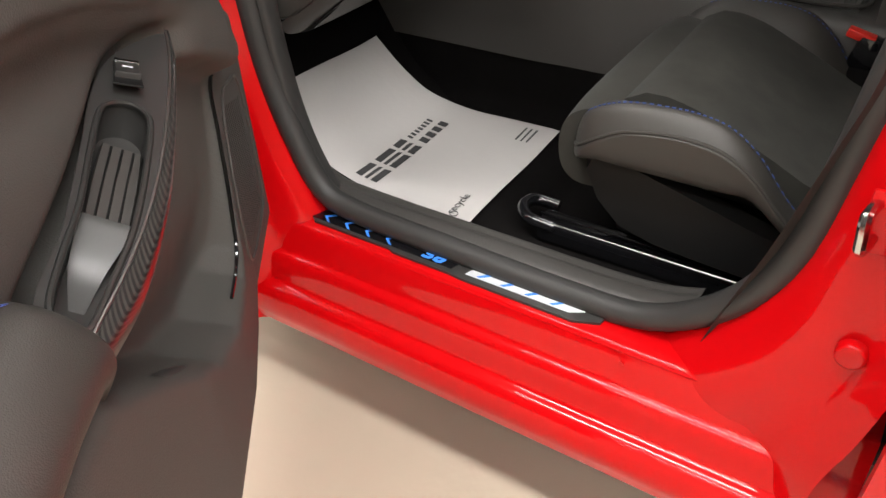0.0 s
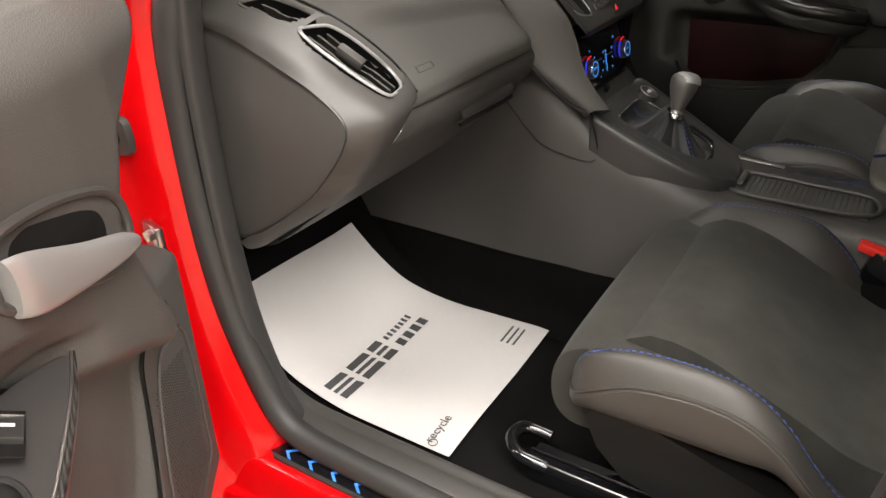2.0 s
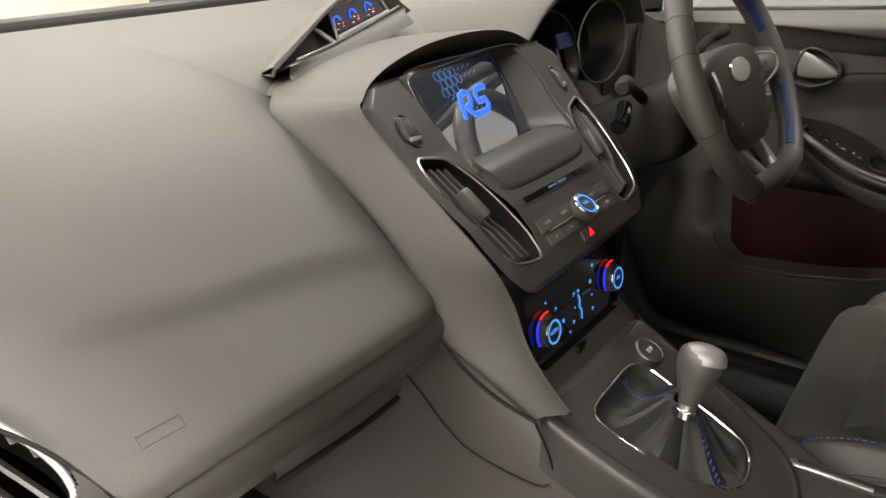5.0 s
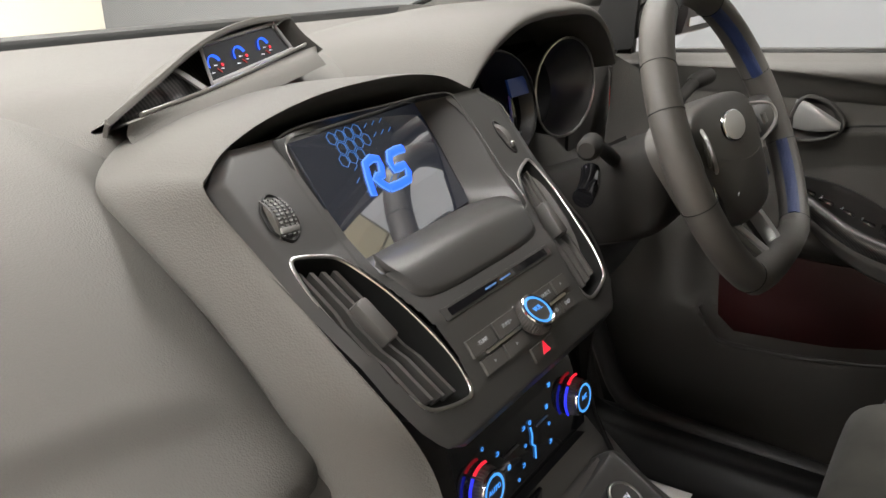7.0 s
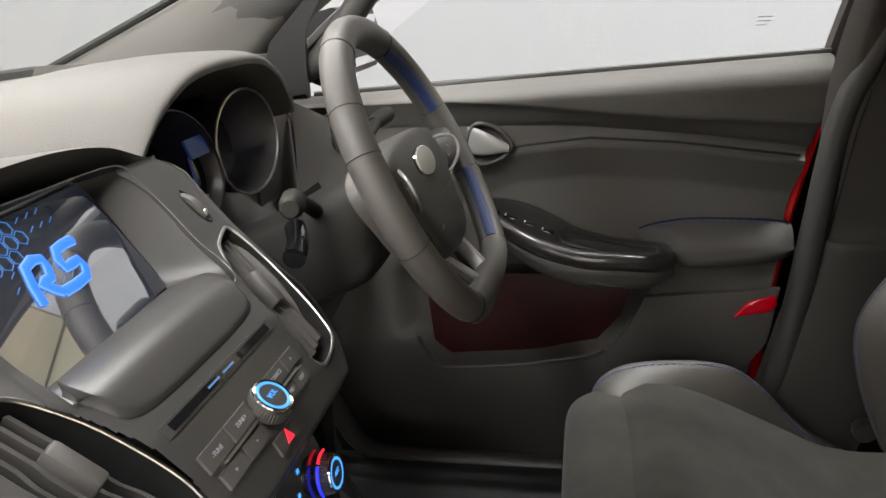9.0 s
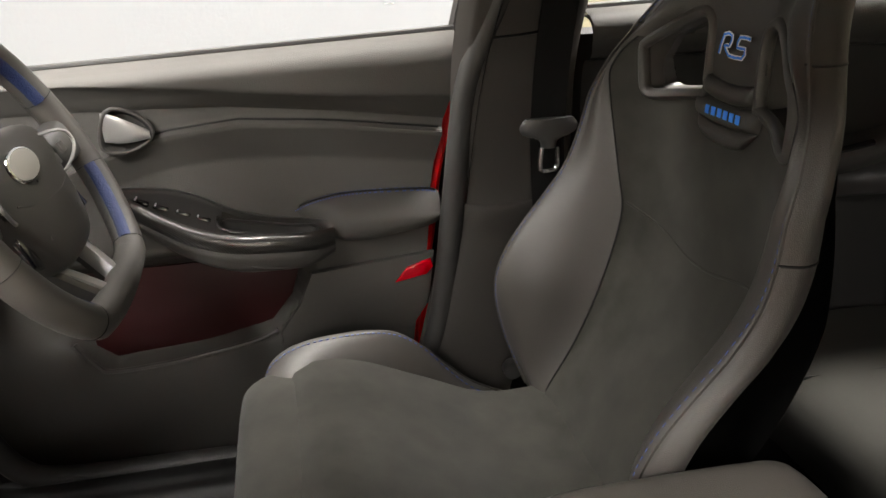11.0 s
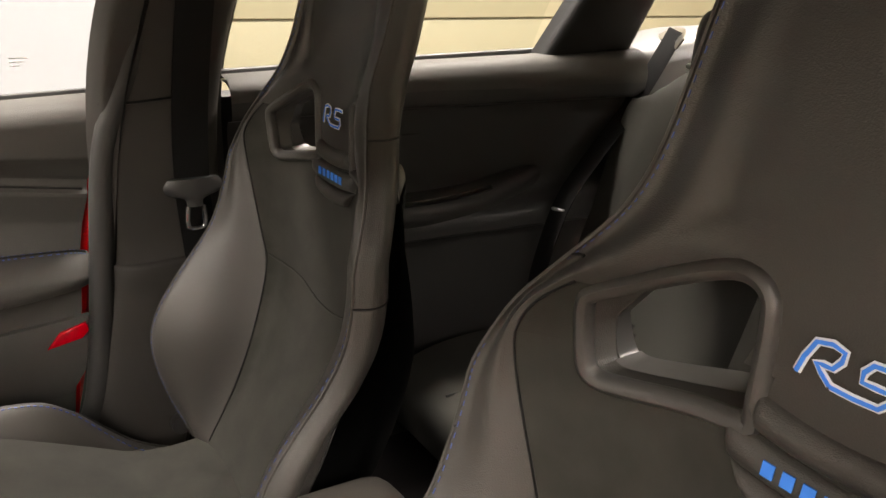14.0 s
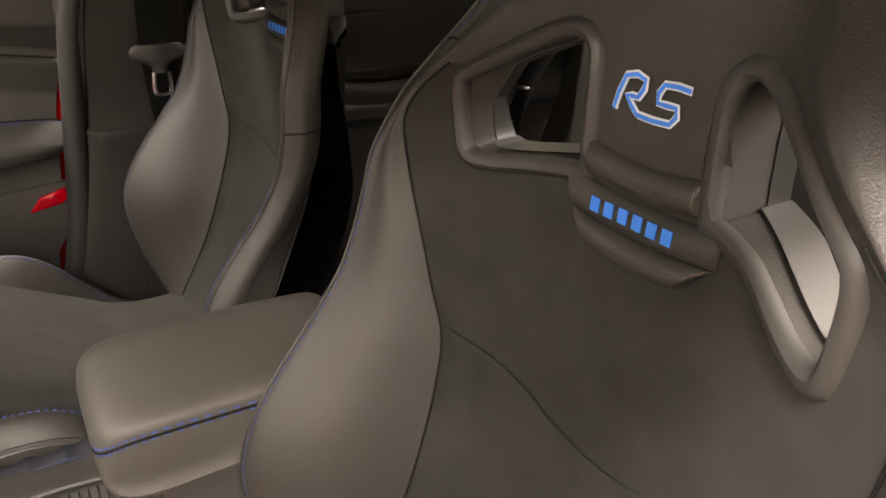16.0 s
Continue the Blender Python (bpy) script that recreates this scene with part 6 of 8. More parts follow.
    for r, w, zt, zb in ((0.614, 0.054, 0.770, 0.750), (0.645, 0.074, 0.788, 0.748), (0.675, 0.092, 0.796, 0.746), (0.694, 0.110, 0.799, 0.736), (0.712, 0.118, 0.801, 0.732), (0.76, 0.122, 0.801, 0.734), (0.84, 0.116, 0.797, 0.742), (0.868, 0.10, 0.791, 0.748)):
        m_ = min(0.066, w - 0.004)
        ar.append([(r, 0.04, zt - 0.004), (r, m_, zt), (r, (m_ + w) / 2, zt - 0.010), (r, w - 0.006, zt - 0.026), (r, w, (zt + zb) / 2 - 0.008), (r, w - 0.004, zb + 0.010), (r, w * 0.85, zb), (r, 0.04, zb - 0.006)])
    pad = put("armrest_pad", loft(ar, 4, 4), SOFT, ob, "padded leather armrest")
    sm_ = spline([(0.619, 0.052, 0.7735), (0.647, 0.064, 0.7895), (0.676, 0.066, 0.7975), (0.712, 0.067, 0.8025), (0.76, 0.067, 0.8025), (0.84, 0.067, 0.7985), (0.864, 0.067, 0.7935)], 14)
    put("seam", tube(sm_, 0.0016, 6, smooth=1), DARK, pad)
    for dw in (-0.006, 0.006):
        st = [p + Vector((0, dw, -0.0006 - (0.0012 if dw > 0 else 0.0))) for p in sm_]
        put("stitching", merge(*[tube(st[i:i + 2], 0.0011, 4, smooth=1) for i in range(0, len(st) - 1, 2)]), BLUE, pad, "blue thread")
    # switch panel with a tray, bounded by a carbon-look grip
    sp = []
    for (r, wo, zo), wi, zi in zip(GRIP, (0.098, 0.085, 0.08, 0.077, 0.077, 0.08, 0.095), (0.846, 0.836, 0.818, 0.785, 0.768, 0.762, 0.762)):
        sp.append([(r, wi - 0.014, zi + 0.004), (r, wi, zi + 0.006), (r, wi + 0.008, zi + 0.001), (r, (wi + wo) / 2, (zi + zo) / 2 - 0.002), (r, wo - 0.012, zo), (r, wo - 0.004, zo + 0.004)])
    panel = loft(sp, 8, 6)
    TRAY = [(0.515, 0.09), (0.515, 0.128), (0.545, 0.137), (0.6, 0.139), (0.645, 0.137), (0.664, 0.125), (0.66, 0.098), (0.625, 0.088), (0.55, 0.086)]
    zt = lambda r: at_z(r, [(0.4, 0.832), (0.5, 0.788), (0.6, 0.764), (0.7, 0.762)])  # noqa: E731
    tl = spline([(r, w, zt(r)) for r, w in TRAY], 4, True)
    cut(panel, tl, 0.04)
    panel = put("switch_panel", panel, SMOOTH, ob, "satin dark switch panel")
    tc = sum(tl, Vector()) / len(tl)
    well = grid([[p + Vector((0, 0, 0.002)) for p in tl], [tc + (p - tc) * 0.96 - Vector((0, 0, 0.005)) for p in tl], [tc + (p - tc) * 0.88 - Vector((0, 0, 0.018)) for p in tl]], True)
    bmesh.ops.holes_fill(well, edges=[e for e in well.edges if e.is_boundary and e.verts[0].co.z < tc.z - 0.008 and e.verts[1].co.z < tc.z - 0.008])
    put("tray_well", well, SMOOTH, panel, "recessed tray")
    put("tray_rim", tube(tl, 0.0028, 6, closed=True, smooth=1), SMOOTH, panel)
    for r in (0.405, 0.432, 0.462, 0.49):
        zz = at_z(r, [(0.385, 0.838), (0.5, 0.790)])
        sw = put("window_switch", box(0.024, 0.024, 0.012, (r, 0.108, zz), (0, 20, 0), bevel=0.003), GLOSS, panel, "window switch")
        put("switch_edge", box(0.0025, 0.021, 0.003, (r - 0.006, 0.108, zz + 0.0085), (0, 20, 0), bevel=0.0006), CHALK, sw, "bright edge")
    gr = []
    for r, w, z in GRIP:
        gr.append([(r, w - 0.006, z + 0.005), (r, w + 0.003, z + 0.006), (r, w + 0.01, z), (r, w + 0.011, z - 0.012), (r, w + 0.004, z - 0.022), (r, w - 0.006, z - 0.024)])
    grip = put("grip", loft(gr, 5, 4, wrap=True, caps=True), CARBON, ob, "glossy carbon-look grip")
    cup = []
    for (r, w, z), d in zip(GRIP, (0.012, 0.028, 0.036, 0.042, 0.042, 0.036, 0.016)):
        cup.append([(r, w + 0.006, z - 0.02), (r, w + 0.008, z - 0.02 - d * 0.35), (r, w - 0.004, z - 0.02 - d * 0.8), (r, 0.075, z - 0.024 - d)])
    put("pull_cup", loft(cup, 4, 4), HARD, ob, "dark pull cup under the grip")
    put("cup_lip", tube([(0.535, 0.156, 0.742), (0.555, 0.163, 0.732), (0.585, 0.162, 0.724), (0.615, 0.155, 0.721), (0.64, 0.146, 0.724), (0.66, 0.134, 0.736)], 0.0042, 8, smooth=4), HARD, ob, "lip of the pull cup")
    # release handle in its bezel
    hb_ = [(0.36, 0.915), (0.375, 0.965), (0.41, 0.962), (0.436, 0.934), (0.42, 0.912), (0.385, 0.902)]
    hw = 0.083
    hl = spline([(r, hw, z) for r, z in hb_], 4, True)
    hc = sum(hl, Vector()) / len(hl)
    bez = put("handle_bezel", tube(hl, 0.0032, 8, closed=True, smooth=1), HARD, ob, "dark handle bezel")
    dish = grid([hl, [hc + (p - hc) * 0.7 - Vector((0, 0.016, 0)) for p in hl], [hc + (p - hc) * 0.05 - Vector((0, 0.018, 0)) for p in hl]], True)
    put("handle_dish", dish, HARD, bez)
    hd = [[(r, hw + o + 0.0045 * math.sin(a), z + d * math.cos(a)) for a in [2 * math.pi * i / 8 for i in range(8)]] for r, z, d, o in ((0.366, 0.941, 0.022, -0.004), (0.385, 0.939, 0.021, 0.004), (0.408, 0.934, 0.015, 0.007), (0.432, 0.928, 0.006, 0.004))]
    put("release_handle", loft(hd, 4, 3, wrap=True, caps=True), SILVER, ob, "satin silver release handle")
    put("lower_panel", slab([(0.645, 0.678), (0.853, 0.694), (0.84, 0.60), (0.81, 0.556), (0.585, 0.548), (0.585, 0.576), (0.62, 0.622)], 0.012, Matrix(((1, 0, 0, 0), (0, 0, 1, 0.086), (0, 1, 0, 0), (0, 0, 0, 1))), 0.004), SOFT, ob, "flat grey lower panel")
    put("pocket_lining", slab([(0.27, 0.70), (0.635, 0.70), (0.61, 0.625), (0.57, 0.578), (0.468, 0.556), (0.31, 0.545), (0.28, 0.57)], 0.004, Matrix(((1, 0, 0, 0), (0, 0, 1, 0.044), (0, 1, 0, 0), (0, 0, 0, 1))), 0.001), REDCAST, ob, "pocket lining with a red reflection put into its colour")
    put("pocket_lip", tube([(0.262, 0.094, 0.60), (0.287, 0.096, 0.556), (0.31, 0.096, 0.543), (0.4, 0.096, 0.546), (0.468, 0.096, 0.555), (0.545, 0.096, 0.568), (0.58, 0.094, 0.582)], 0.0045, 8), HARD, ob)
    put("door_lamp", slab([(0.783, 0.645), (0.838, 0.655), (0.85, 0.668), (0.846, 0.684), (0.805, 0.672)], 0.014, Matrix(((1, 0, 0, 0), (0, 0, 1, 0.088), (0, 1, 0, 0), (0, 0, 0, 1))), 0.004), LENS, ob, "red warning lens")
    g = put("window_glass", loft([[(0.12, 0.02, 0.985), (0.25, 0.03, 1.12), (0.5, 0.06, 1.27)], [(0.5, 0.02, 1.01), (0.55, 0.05, 1.17), (0.62, 0.10, 1.31)], [(0.93, 0.02, 1.05), (0.95, 0.06, 1.2), (0.98, 0.12, 1.34)]], 3, 3), GLASS, ob, "clear door glass")
    g.visible_shadow = False
    for k in range(3):
        put("etched_mark", slab([(0.80, 1.105 - 0.006 * k), (0.826 - 0.006 * k, 1.105 - 0.006 * k), (0.826 - 0.006 * k, 1.1062 - 0.006 * k), (0.80, 1.1062 - 0.006 * k)], 0.0004, Matrix(((1, 0, 0, 0), (0, 0.3, 1, -0.282), (0, 1, 0, 0), (0, 0, 0, 1)))), ETCH, g)
    put("window_frame", tube([(0.915, 0.02, 1.03), (0.935, 0.045, 1.13), (0.965, 0.09, 1.26), (0.985, 0.13, 1.35), (0.8, 0.14, 1.38), (0.6, 0.13, 1.345), (0.4, 0.105, 1.265), (0.2, 0.07, 1.16), (0.05, 0.035, 1.05)], 0.016, 8, smooth=4), RUBBER, ob, "black window frame")
    # corner triangle with a small loudspeaker
    tri_ = put("mirror_corner", slab([(0.0, 1.02), (0.114, 1.022), (0.121, 1.127), (0.152, 1.172), (0.118, 1.168), (0.06, 1.115), (0.0, 1.07)], 0.02, Matrix(((1, 0, 0, 0), (0, 0, 1, 0.10), (0, 1, 0, 0), (0, 0, 0, 1))), 0.006), DARK, ob, "black corner cover with a small speaker")
    put("speaker_mark", slab([(0.07, 1.036), (0.098, 1.036), (0.098, 1.04), (0.07, 1.04)], 0.001, Matrix(((1, 0, 0, 0), (0, 0, 1, 0.121), (0, 1, 0, 0), (0, 0, 0, 1)))), SATIN, tri_)
    put("corner_seal", tube([(0.117, 0.112, 1.024), (0.119, 0.114, 1.07), (0.124, 0.114, 1.125), (0.154, 0.112, 1.172)], 0.0045, 8), HARD, tri_, "grey edge seal")


# the passenger door's lining, which is seen from close by
CREASE = [(0.30, 0.80), (0.431, 0.86), (0.526, 0.89), (0.603, 0.905), (0.68, 0.911), (0.8, 0.908), (1.0, 0.9)]
CREST = [(0.60, 0.09), (0.646, 0.123), (0.747, 0.252), (0.818, 0.30), (0.882, 0.321), (0.951, 0.292), (0.999, 0.212), (1.05, 0.14)]
UNDER = [(0.05, 0.60), (0.123, 0.648), (0.332, 0.765), (0.41, 0.80), (0.5, 0.763), (0.6, 0.733), (0.726, 0.707), (0.8, 0.70), (1.0, 0.70)]
POCKET = [(0.05, 0.75), (0.26, 0.745), (0.275, 0.715), (0.31, 0.62), (0.345, 0.545), (0.375, 0.53), (0.464, 0.536), (0.554, 0.574), (0.674, 0.668), (0.73, 0.71), (1.0, 0.71)]
INNER = [(0.40, 0.828), (0.436, 0.829), (0.472, 0.826), (0.515, 0.816), (0.607, 0.79), (0.652, 0.778), (0.708, 0.765), (0.74, 0.76)]


def tip_plane(r, w):
    """Height of the tilted switch panel."""
    return 0.835 - 0.245 * (r - 0.41) - 0.5 * (w - 0.1)


def near_lining(r, z):
    """How far the passenger door's lining stands inwards."""
    crest, crease, under, pocket = at_z(z, CREST), at_z(r, CREASE), at_z(r, UNDER), at_z(r, POCKET)
    upper = at_z(r, [(0.3, 0.152), (0.36, 0.142), (0.42, 0.127), (0.55, 0.11), (0.7, 0.10), (1.0, 0.10)])
    w = upper - 0.034 * max(0.0, (z - 1.0) / 0.046) ** 2
    t = crest - r
    w -= 0.55 * t * step(t, 0.006) + 0.004 * step(t, 0.004)
    # the hollow insert under the crease
    d = crease - z
    if r > 0.30:
        side = step(r - 0.40, 0.012)
        w -= side * (0.006 * step(d, 0.0016) + 0.022 * step(d - 0.02, 0.008) - 0.016 * step(d - 0.065, 0.012))
    # ledge under the switch panel and the grip
    if r > 0.36:
        inner = at_z(r, INNER)
        ledge = 0.1 + (0.835 - 0.245 * (r - 0.41) - z) / 0.5 - 0.085
        k = step(inner - z, 0.004) * step(r - 0.40, 0.008) * step(0.80 - r, 0.03)
        w = w * (1 - k) + k * max(0.05, min(0.136, ledge))
    # recess under all that, then the pocket's own wall and the speaker panel
    low = at_z(z, [(0.38, 0.098), (0.5, 0.10), (0.6, 0.098), (0.75, 0.096)]) + 0.01 * step(0.32 - r, 0.02)
    k = step(under - z, 0.004)
    w = w * (1 - k) + low * k
    wall = at_z(r, [(0.1, 0.112), (0.27, 0.115), (0.36, 0.128), (0.46, 0.138), (0.6, 0.142), (0.74, 0.13), (0.95, 0.12)])
    k = step(pocket - z, 0.004)
    w = w * (1 - k) + wall * k
    w -= 0.03 * step(z - pocket, 0.004) * step(pocket + 0.07 - z, 0.02) * step(0.66 - r, 0.02) * step(r - 0.35, 0.012)
    return w - 0.05 * max(0.0, (0.44 - z) / 0.07) ** 2


def build_near_door(ob):
    put = lambda name, bm, mt, parent=ob, label="", kind="": part(name, door_bm(-1, bm), mt, parent, label, kind=kind)  # noqa: E731
    put("outer_skin", loft([[(r, w, z) for z, w in ((0.22, 0.0), (0.3, -0.03), (0.5, -0.05), (0.8, -0.05), (0.95, -0.035), (1.03, 0.0))] for r in (0.02, 0.4, 0.7, 0.925)], 2, 3, thick=0.015), PAINT, ob, "red outer skin")
    edge = [[(at_z(z, REAR), 0.045, z), (at_z(z, REAR) + 0.012, 0.05, z), (at_z(z, REAR) + 0.022, 0.03, z), (at_z(z, REAR) + 0.024, -0.03, z)] for z in (0.28, 0.4, 0.55, 0.7, 0.8, 0.92, 1.03)]
    put("painted_edge", loft(edge, 3, 2), PAINT, ob, "red painted rear edge")
    put("painted_foot", loft([[(r, 0.06, 0.38), (r, 0.05, 0.32), (r, 0.03, 0.26), (r, -0.02, 0.22)] for r in (0.05, 0.4, 0.8)], 2, 2), PAINT, ob)
    put("front_flange", box(0.02, 0.07, 0.62, (0.05, -0.005, 0.59), bevel=0.006), PAINT, ob)
    rows = []
    for j in range(181):
        f = j / 180
        rows.append([])
        for i in range(211):
            z = 0.375 + 0.671 * i / 210
            r = 0.10 + (at_z(z, REAR) - 0.10) * f
            rows[-1].append((r, near_lining(r, z), z))
        rows[-1].append((r, 0.034, 1.0495))
    rows = [[(p[0] - 0.004, 0.03, p[2]) for p in rows[0]]] + rows + [[(p[0], 0.045, p[2]) for p in rows[-1]]]
    put("lining", grid(rows), SOFT, ob, "dark grey moulded lining")
    put("waist_strip", tube([(0.10, 0.036, 1.049), (0.5, 0.036, 1.0495), (0.91, 0.036, 1.05)], 0.007, 8, smooth=2), RUBBER, ob, "black waist seal")
    # switch panel: rim, long tray with a ribbed mat, and the grip along its open side
    OUT = [(0.409, 0.122), (0.436, 0.102), (0.472, 0.088), (0.515, 0.086), (0.563, 0.090), (0.607, 0.093), (0.652, 0.095), (0.689, 0.092), (0.708, 0.094), (0.722, 0.104), (0.727, 0.128), (0.70, 0.133), (0.67, 0.138), (0.624, 0.143), (0.568, 0.144), (0.507, 0.140), (0.445, 0.133)]
    TRAY = [(0.516, 0.098), (0.508, 0.110), (0.511, 0.122), (0.525, 0.129), (0.572, 0.133), (0.626, 0.134), (0.676, 0.129), (0.708, 0.125), (0.715, 0.117), (0.711, 0.107), (0.698, 0.1), (0.66, 0.099), (0.619, 0.1), (0.561, 0.096), (0.53, 0.0945)]
    ro = spline([(r, w, tip_plane(r, w)) for r, w in OUT], 4, True)
    rt = spline([(r, w, tip_plane(r, w)) for r, w in TRAY], 5, True)
    c = sum(ro, Vector()) / len(ro)
    up = Vector((0.245, 0.5, 1)).normalized()
    lane = []
    for p in ro:
        q = min(rt, key=lambda v: (v - p).length)
        lane.append([p + up * 0.003 + (c - p) * 0.012, p.lerp(q, 0.35) + up * 0.003, p.lerp(q, 0.7) + up * 0.003, q + up * 0.003])
    lane.append(lane[0])
    bm = grid(lane)
    panel = put("switch_panel", bm, SMOOTH, ob, "satin dark switch panel")
    put("panel_edge", grid([[p - up * 0.012 for p in ro], [p + up * 0.0015 for p in ro], [p + up * 0.003 + (c - p) * 0.014 for p in ro]], True), SMOOTH, panel)
    tc = sum(rt, Vector()) / len(rt)
    put("tray_rim", tube([p + up * 0.0022 for p in rt], 0.0042, 8, closed=True, smooth=1, flat=0.6), SMOOTH, panel)
    well = grid([[p + up * 0.002 for p in rt], [tc + (p - tc) * 0.97 - up * 0.012 for p in rt], [tc + (p - tc) * 0.90 - up * (0.030 if p.x > 0.62 else 0.026) for p in rt], [tc + (p - tc) * 0.5 - up * 0.030 for p in rt], [tc + (p - tc) * 0.01 - up * 0.030 for p in rt]], True)
    put("tray_well", well, SMOOTH, panel, "deep smooth tray")
    def on(r, w, d):
        return Vector((r, w, tip_plane(r, w))) - up * d
    mat_ = put("tray_mat", loft([[on(r, w0 + (w1 - w0) * k, d + (0.004 if k in (0, 1) else 0)) for k in (0, 0.05, 0.5, 0.95, 1)] for r, w0, w1, d in ((0.534, 0.101, 0.127, 0.022), (0.538, 0.1, 0.128, 0.016), (0.575, 0.1, 0.131, 0.015), (0.612, 0.102, 0.132, 0.016), (0.615, 0.102, 0.131, 0.026))], 1, 1, thick=0.002), HARD, panel, "ribbed rubber mat")
    for k in range(3):
        put("groove", tube([on(0.54, 0.107 + 0.0075 * k, 0.0155), on(0.61, 0.109 + 0.0075 * k, 0.0155)], 0.0011, 5, smooth=1), DARK, mat_)
    put("tray_divider", loft([[on(0.618, w, 0.004), on(0.625, w, 0.010), on(0.65, 0.104 + (w - 0.104) * 0.7, 0.024), on(0.68, 0.112 + (w - 0.112) * 0.3, 0.030)] for w in (0.101, 0.11, 0.122, 0.132)], 3, 3), SMOOTH, panel, "sloping end of the tray")
    sm = frame_at(on(0.472, 0.103, -0.003), (-0.32, 0.95, -0.4), (-0.95, -0.32, 0.0))
    put("switch_recess", slab([(-0.011, -0.034), (0.011, -0.034), (0.010, 0.036), (-0.006, 0.036)], 0.0016, sm, 0.0006), DARK, panel)
    sw = put("window_switch", slab([(-0.0095, -0.022), (0.0095, -0.022), (0.0095, 0.004), (-0.0095, 0.004)], 0.007, sm, 0.002), SMOOTH, panel, "window switch")
    put("switch_edge", slab([(-0.009, -0.001), (0.009, -0.001), (0.009, 0.0025), (-0.009, 0.0025)], 0.0012, sm @ pose(0, 0, 0.0068)), CHROME, sw, "bright edge")
    put("switch_mark", slab([(-0.004, -0.012), (0.004, -0.012), (0.004, -0.009), (-0.004, -0.009)], 0.0004, sm @ pose(0, 0, 0.007)), CHALK, sw)
    CARB = ((0.407, 0.124, 0.002, 0.0), (0.443, 0.1335, 0.0035, 0.006), (0.505, 0.1415, 0.0045, 0.010), (0.566, 0.146, 0.006, 0.014), (0.615, 0.146, 0.007, 0.018), (0.665, 0.142, 0.0085, 0.020), (0.70, 0.136, 0.0085, 0.018), (0.727, 0.131, 0.007, 0.012))
    gr = []
    for r, w, h, drop in CARB:
        p, q = on(r, w, 0), Vector((0, 0.88, -0.47))
        gr.append([p - q * h + up * 0.003, p + up * 0.0055, p + q * h * 0.6 + up * 0.003, p + q * h - up * (0.004 + drop * 0.5), p + q * h * 0.5 - up * (0.006 + drop), p - q * h - up * 0.006])
    put("grip", loft(gr, 6, 4, wrap=True, caps=True), CARBON, ob, "glossy carbon-look grip")
    put("grip_edge", tube([p[0] + up * 0.001 for p in gr], 0.0013, 6, smooth=5), SATIN, ob, "thin bright edge of the grip")
    # padded armrest behind the panel
    ar = []
    for r, z0, k in ((0.722, -0.016, 0.80), (0.728, -0.004, 0.95), (0.75, 0.004, 1.0), (0.8, 0.006, 1.0), (0.86, 0.0, 1.0), (0.885, -0.004, 0.96)):
        ar.append([(r, 0.07, 0.792 + z0), (r, 0.085, 0.798 + z0), (r, 0.10, 0.797 + z0), (r, 0.10 + 0.022 * k, 0.787 + z0), (r, 0.10 + 0.04 * k, 0.768 + z0), (r, 0.10 + 0.046 * k, 0.750 + z0), (r, 0.10 + 0.038 * k, 0.730 + z0), (r, 0.11, 0.705 + z0), (r, 0.08, 0.70 + z0)])
    pad = put("armrest_pad", loft(ar, 4, 4), LEATHER, ob, "padded leather armrest")
    seam_ = spline([(0.721, 0.094, 0.776), (0.735, 0.0945, 0.797), (0.755, 0.095, 0.804), (0.8, 0.095, 0.8055), (0.86, 0.095, 0.799)], 16)
    put("seam", tube(seam_, 0.0022, 6, smooth=1), DARK, pad)
    for dw in (-0.006, 0.006):
        st = [p + Vector((0, dw, 0.0004 - 0.1 * abs(dw))) for p in seam_]
        put("stitching", merge(*[tube(st[i:i + 2], 0.0009, 4, smooth=1) for i in range(0, len(st) - 1, 2)]), BLUE, pad, "blue thread")
    # release handle in its recess
    hl = spline([(r, near_lining(r, z) + 0.001, z) for r, z in ((0.318, 0.868), (0.322, 0.90), (0.345, 0.922), (0.40, 0.938), (0.455, 0.942), (0.468, 0.925), (0.462, 0.898), (0.40, 0.874), (0.345, 0.858))], 4, True)
    hc = sum(hl, Vector()) / len(hl)
    bez = put("handle_bezel", tube(hl, 0.004, 8, closed=True, smooth=1), HARD, ob, "dark handle bezel")
    put("handle_dish", grid([[p + Vector((0, 0.001, 0)) for p in hl], [hc + (p - hc) * 0.93 - Vector((0, 0.006, 0)) for p in hl], [hc + (p - hc) * 0.5 + Vector((0, 0.002, 0)) for p in hl], [hc + (p - hc) * 0.02 + Vector((0, 0.002, 0)) for p in hl]], True), DARK, bez)
    hd = [[(r, w + 0.006 * math.sin(a), z + d * math.cos(a)) for a in [2 * math.pi * i / 8 for i in range(8)]] for r, w, z, d in ((0.335, 0.158, 0.876, 0.006), (0.36, 0.158, 0.884, 0.011), (0.40, 0.148, 0.893, 0.016), (0.445, 0.136, 0.906, 0.022), (0.46, 0.126, 0.91, 0.02))]
    put("release_handle", loft(hd, 4, 3, wrap=True, caps=True), SILVER, ob, "satin silver release handle")
    # joint line round the pocket, and the loudspeaker's perforated panel
    gap = [(r, near_lining(r, at_z(r, POCKET) - 0.006) + 0.0005, at_z(r, POCKET) - 0.002) for r in (0.262, 0.275, 0.29, 0.31, 0.328, 0.345, 0.375, 0.42)]
    put("panel_gap", tube(gap, 0.0022, 6, smooth=3), GLOSS, ob, "black joint round the pocket")
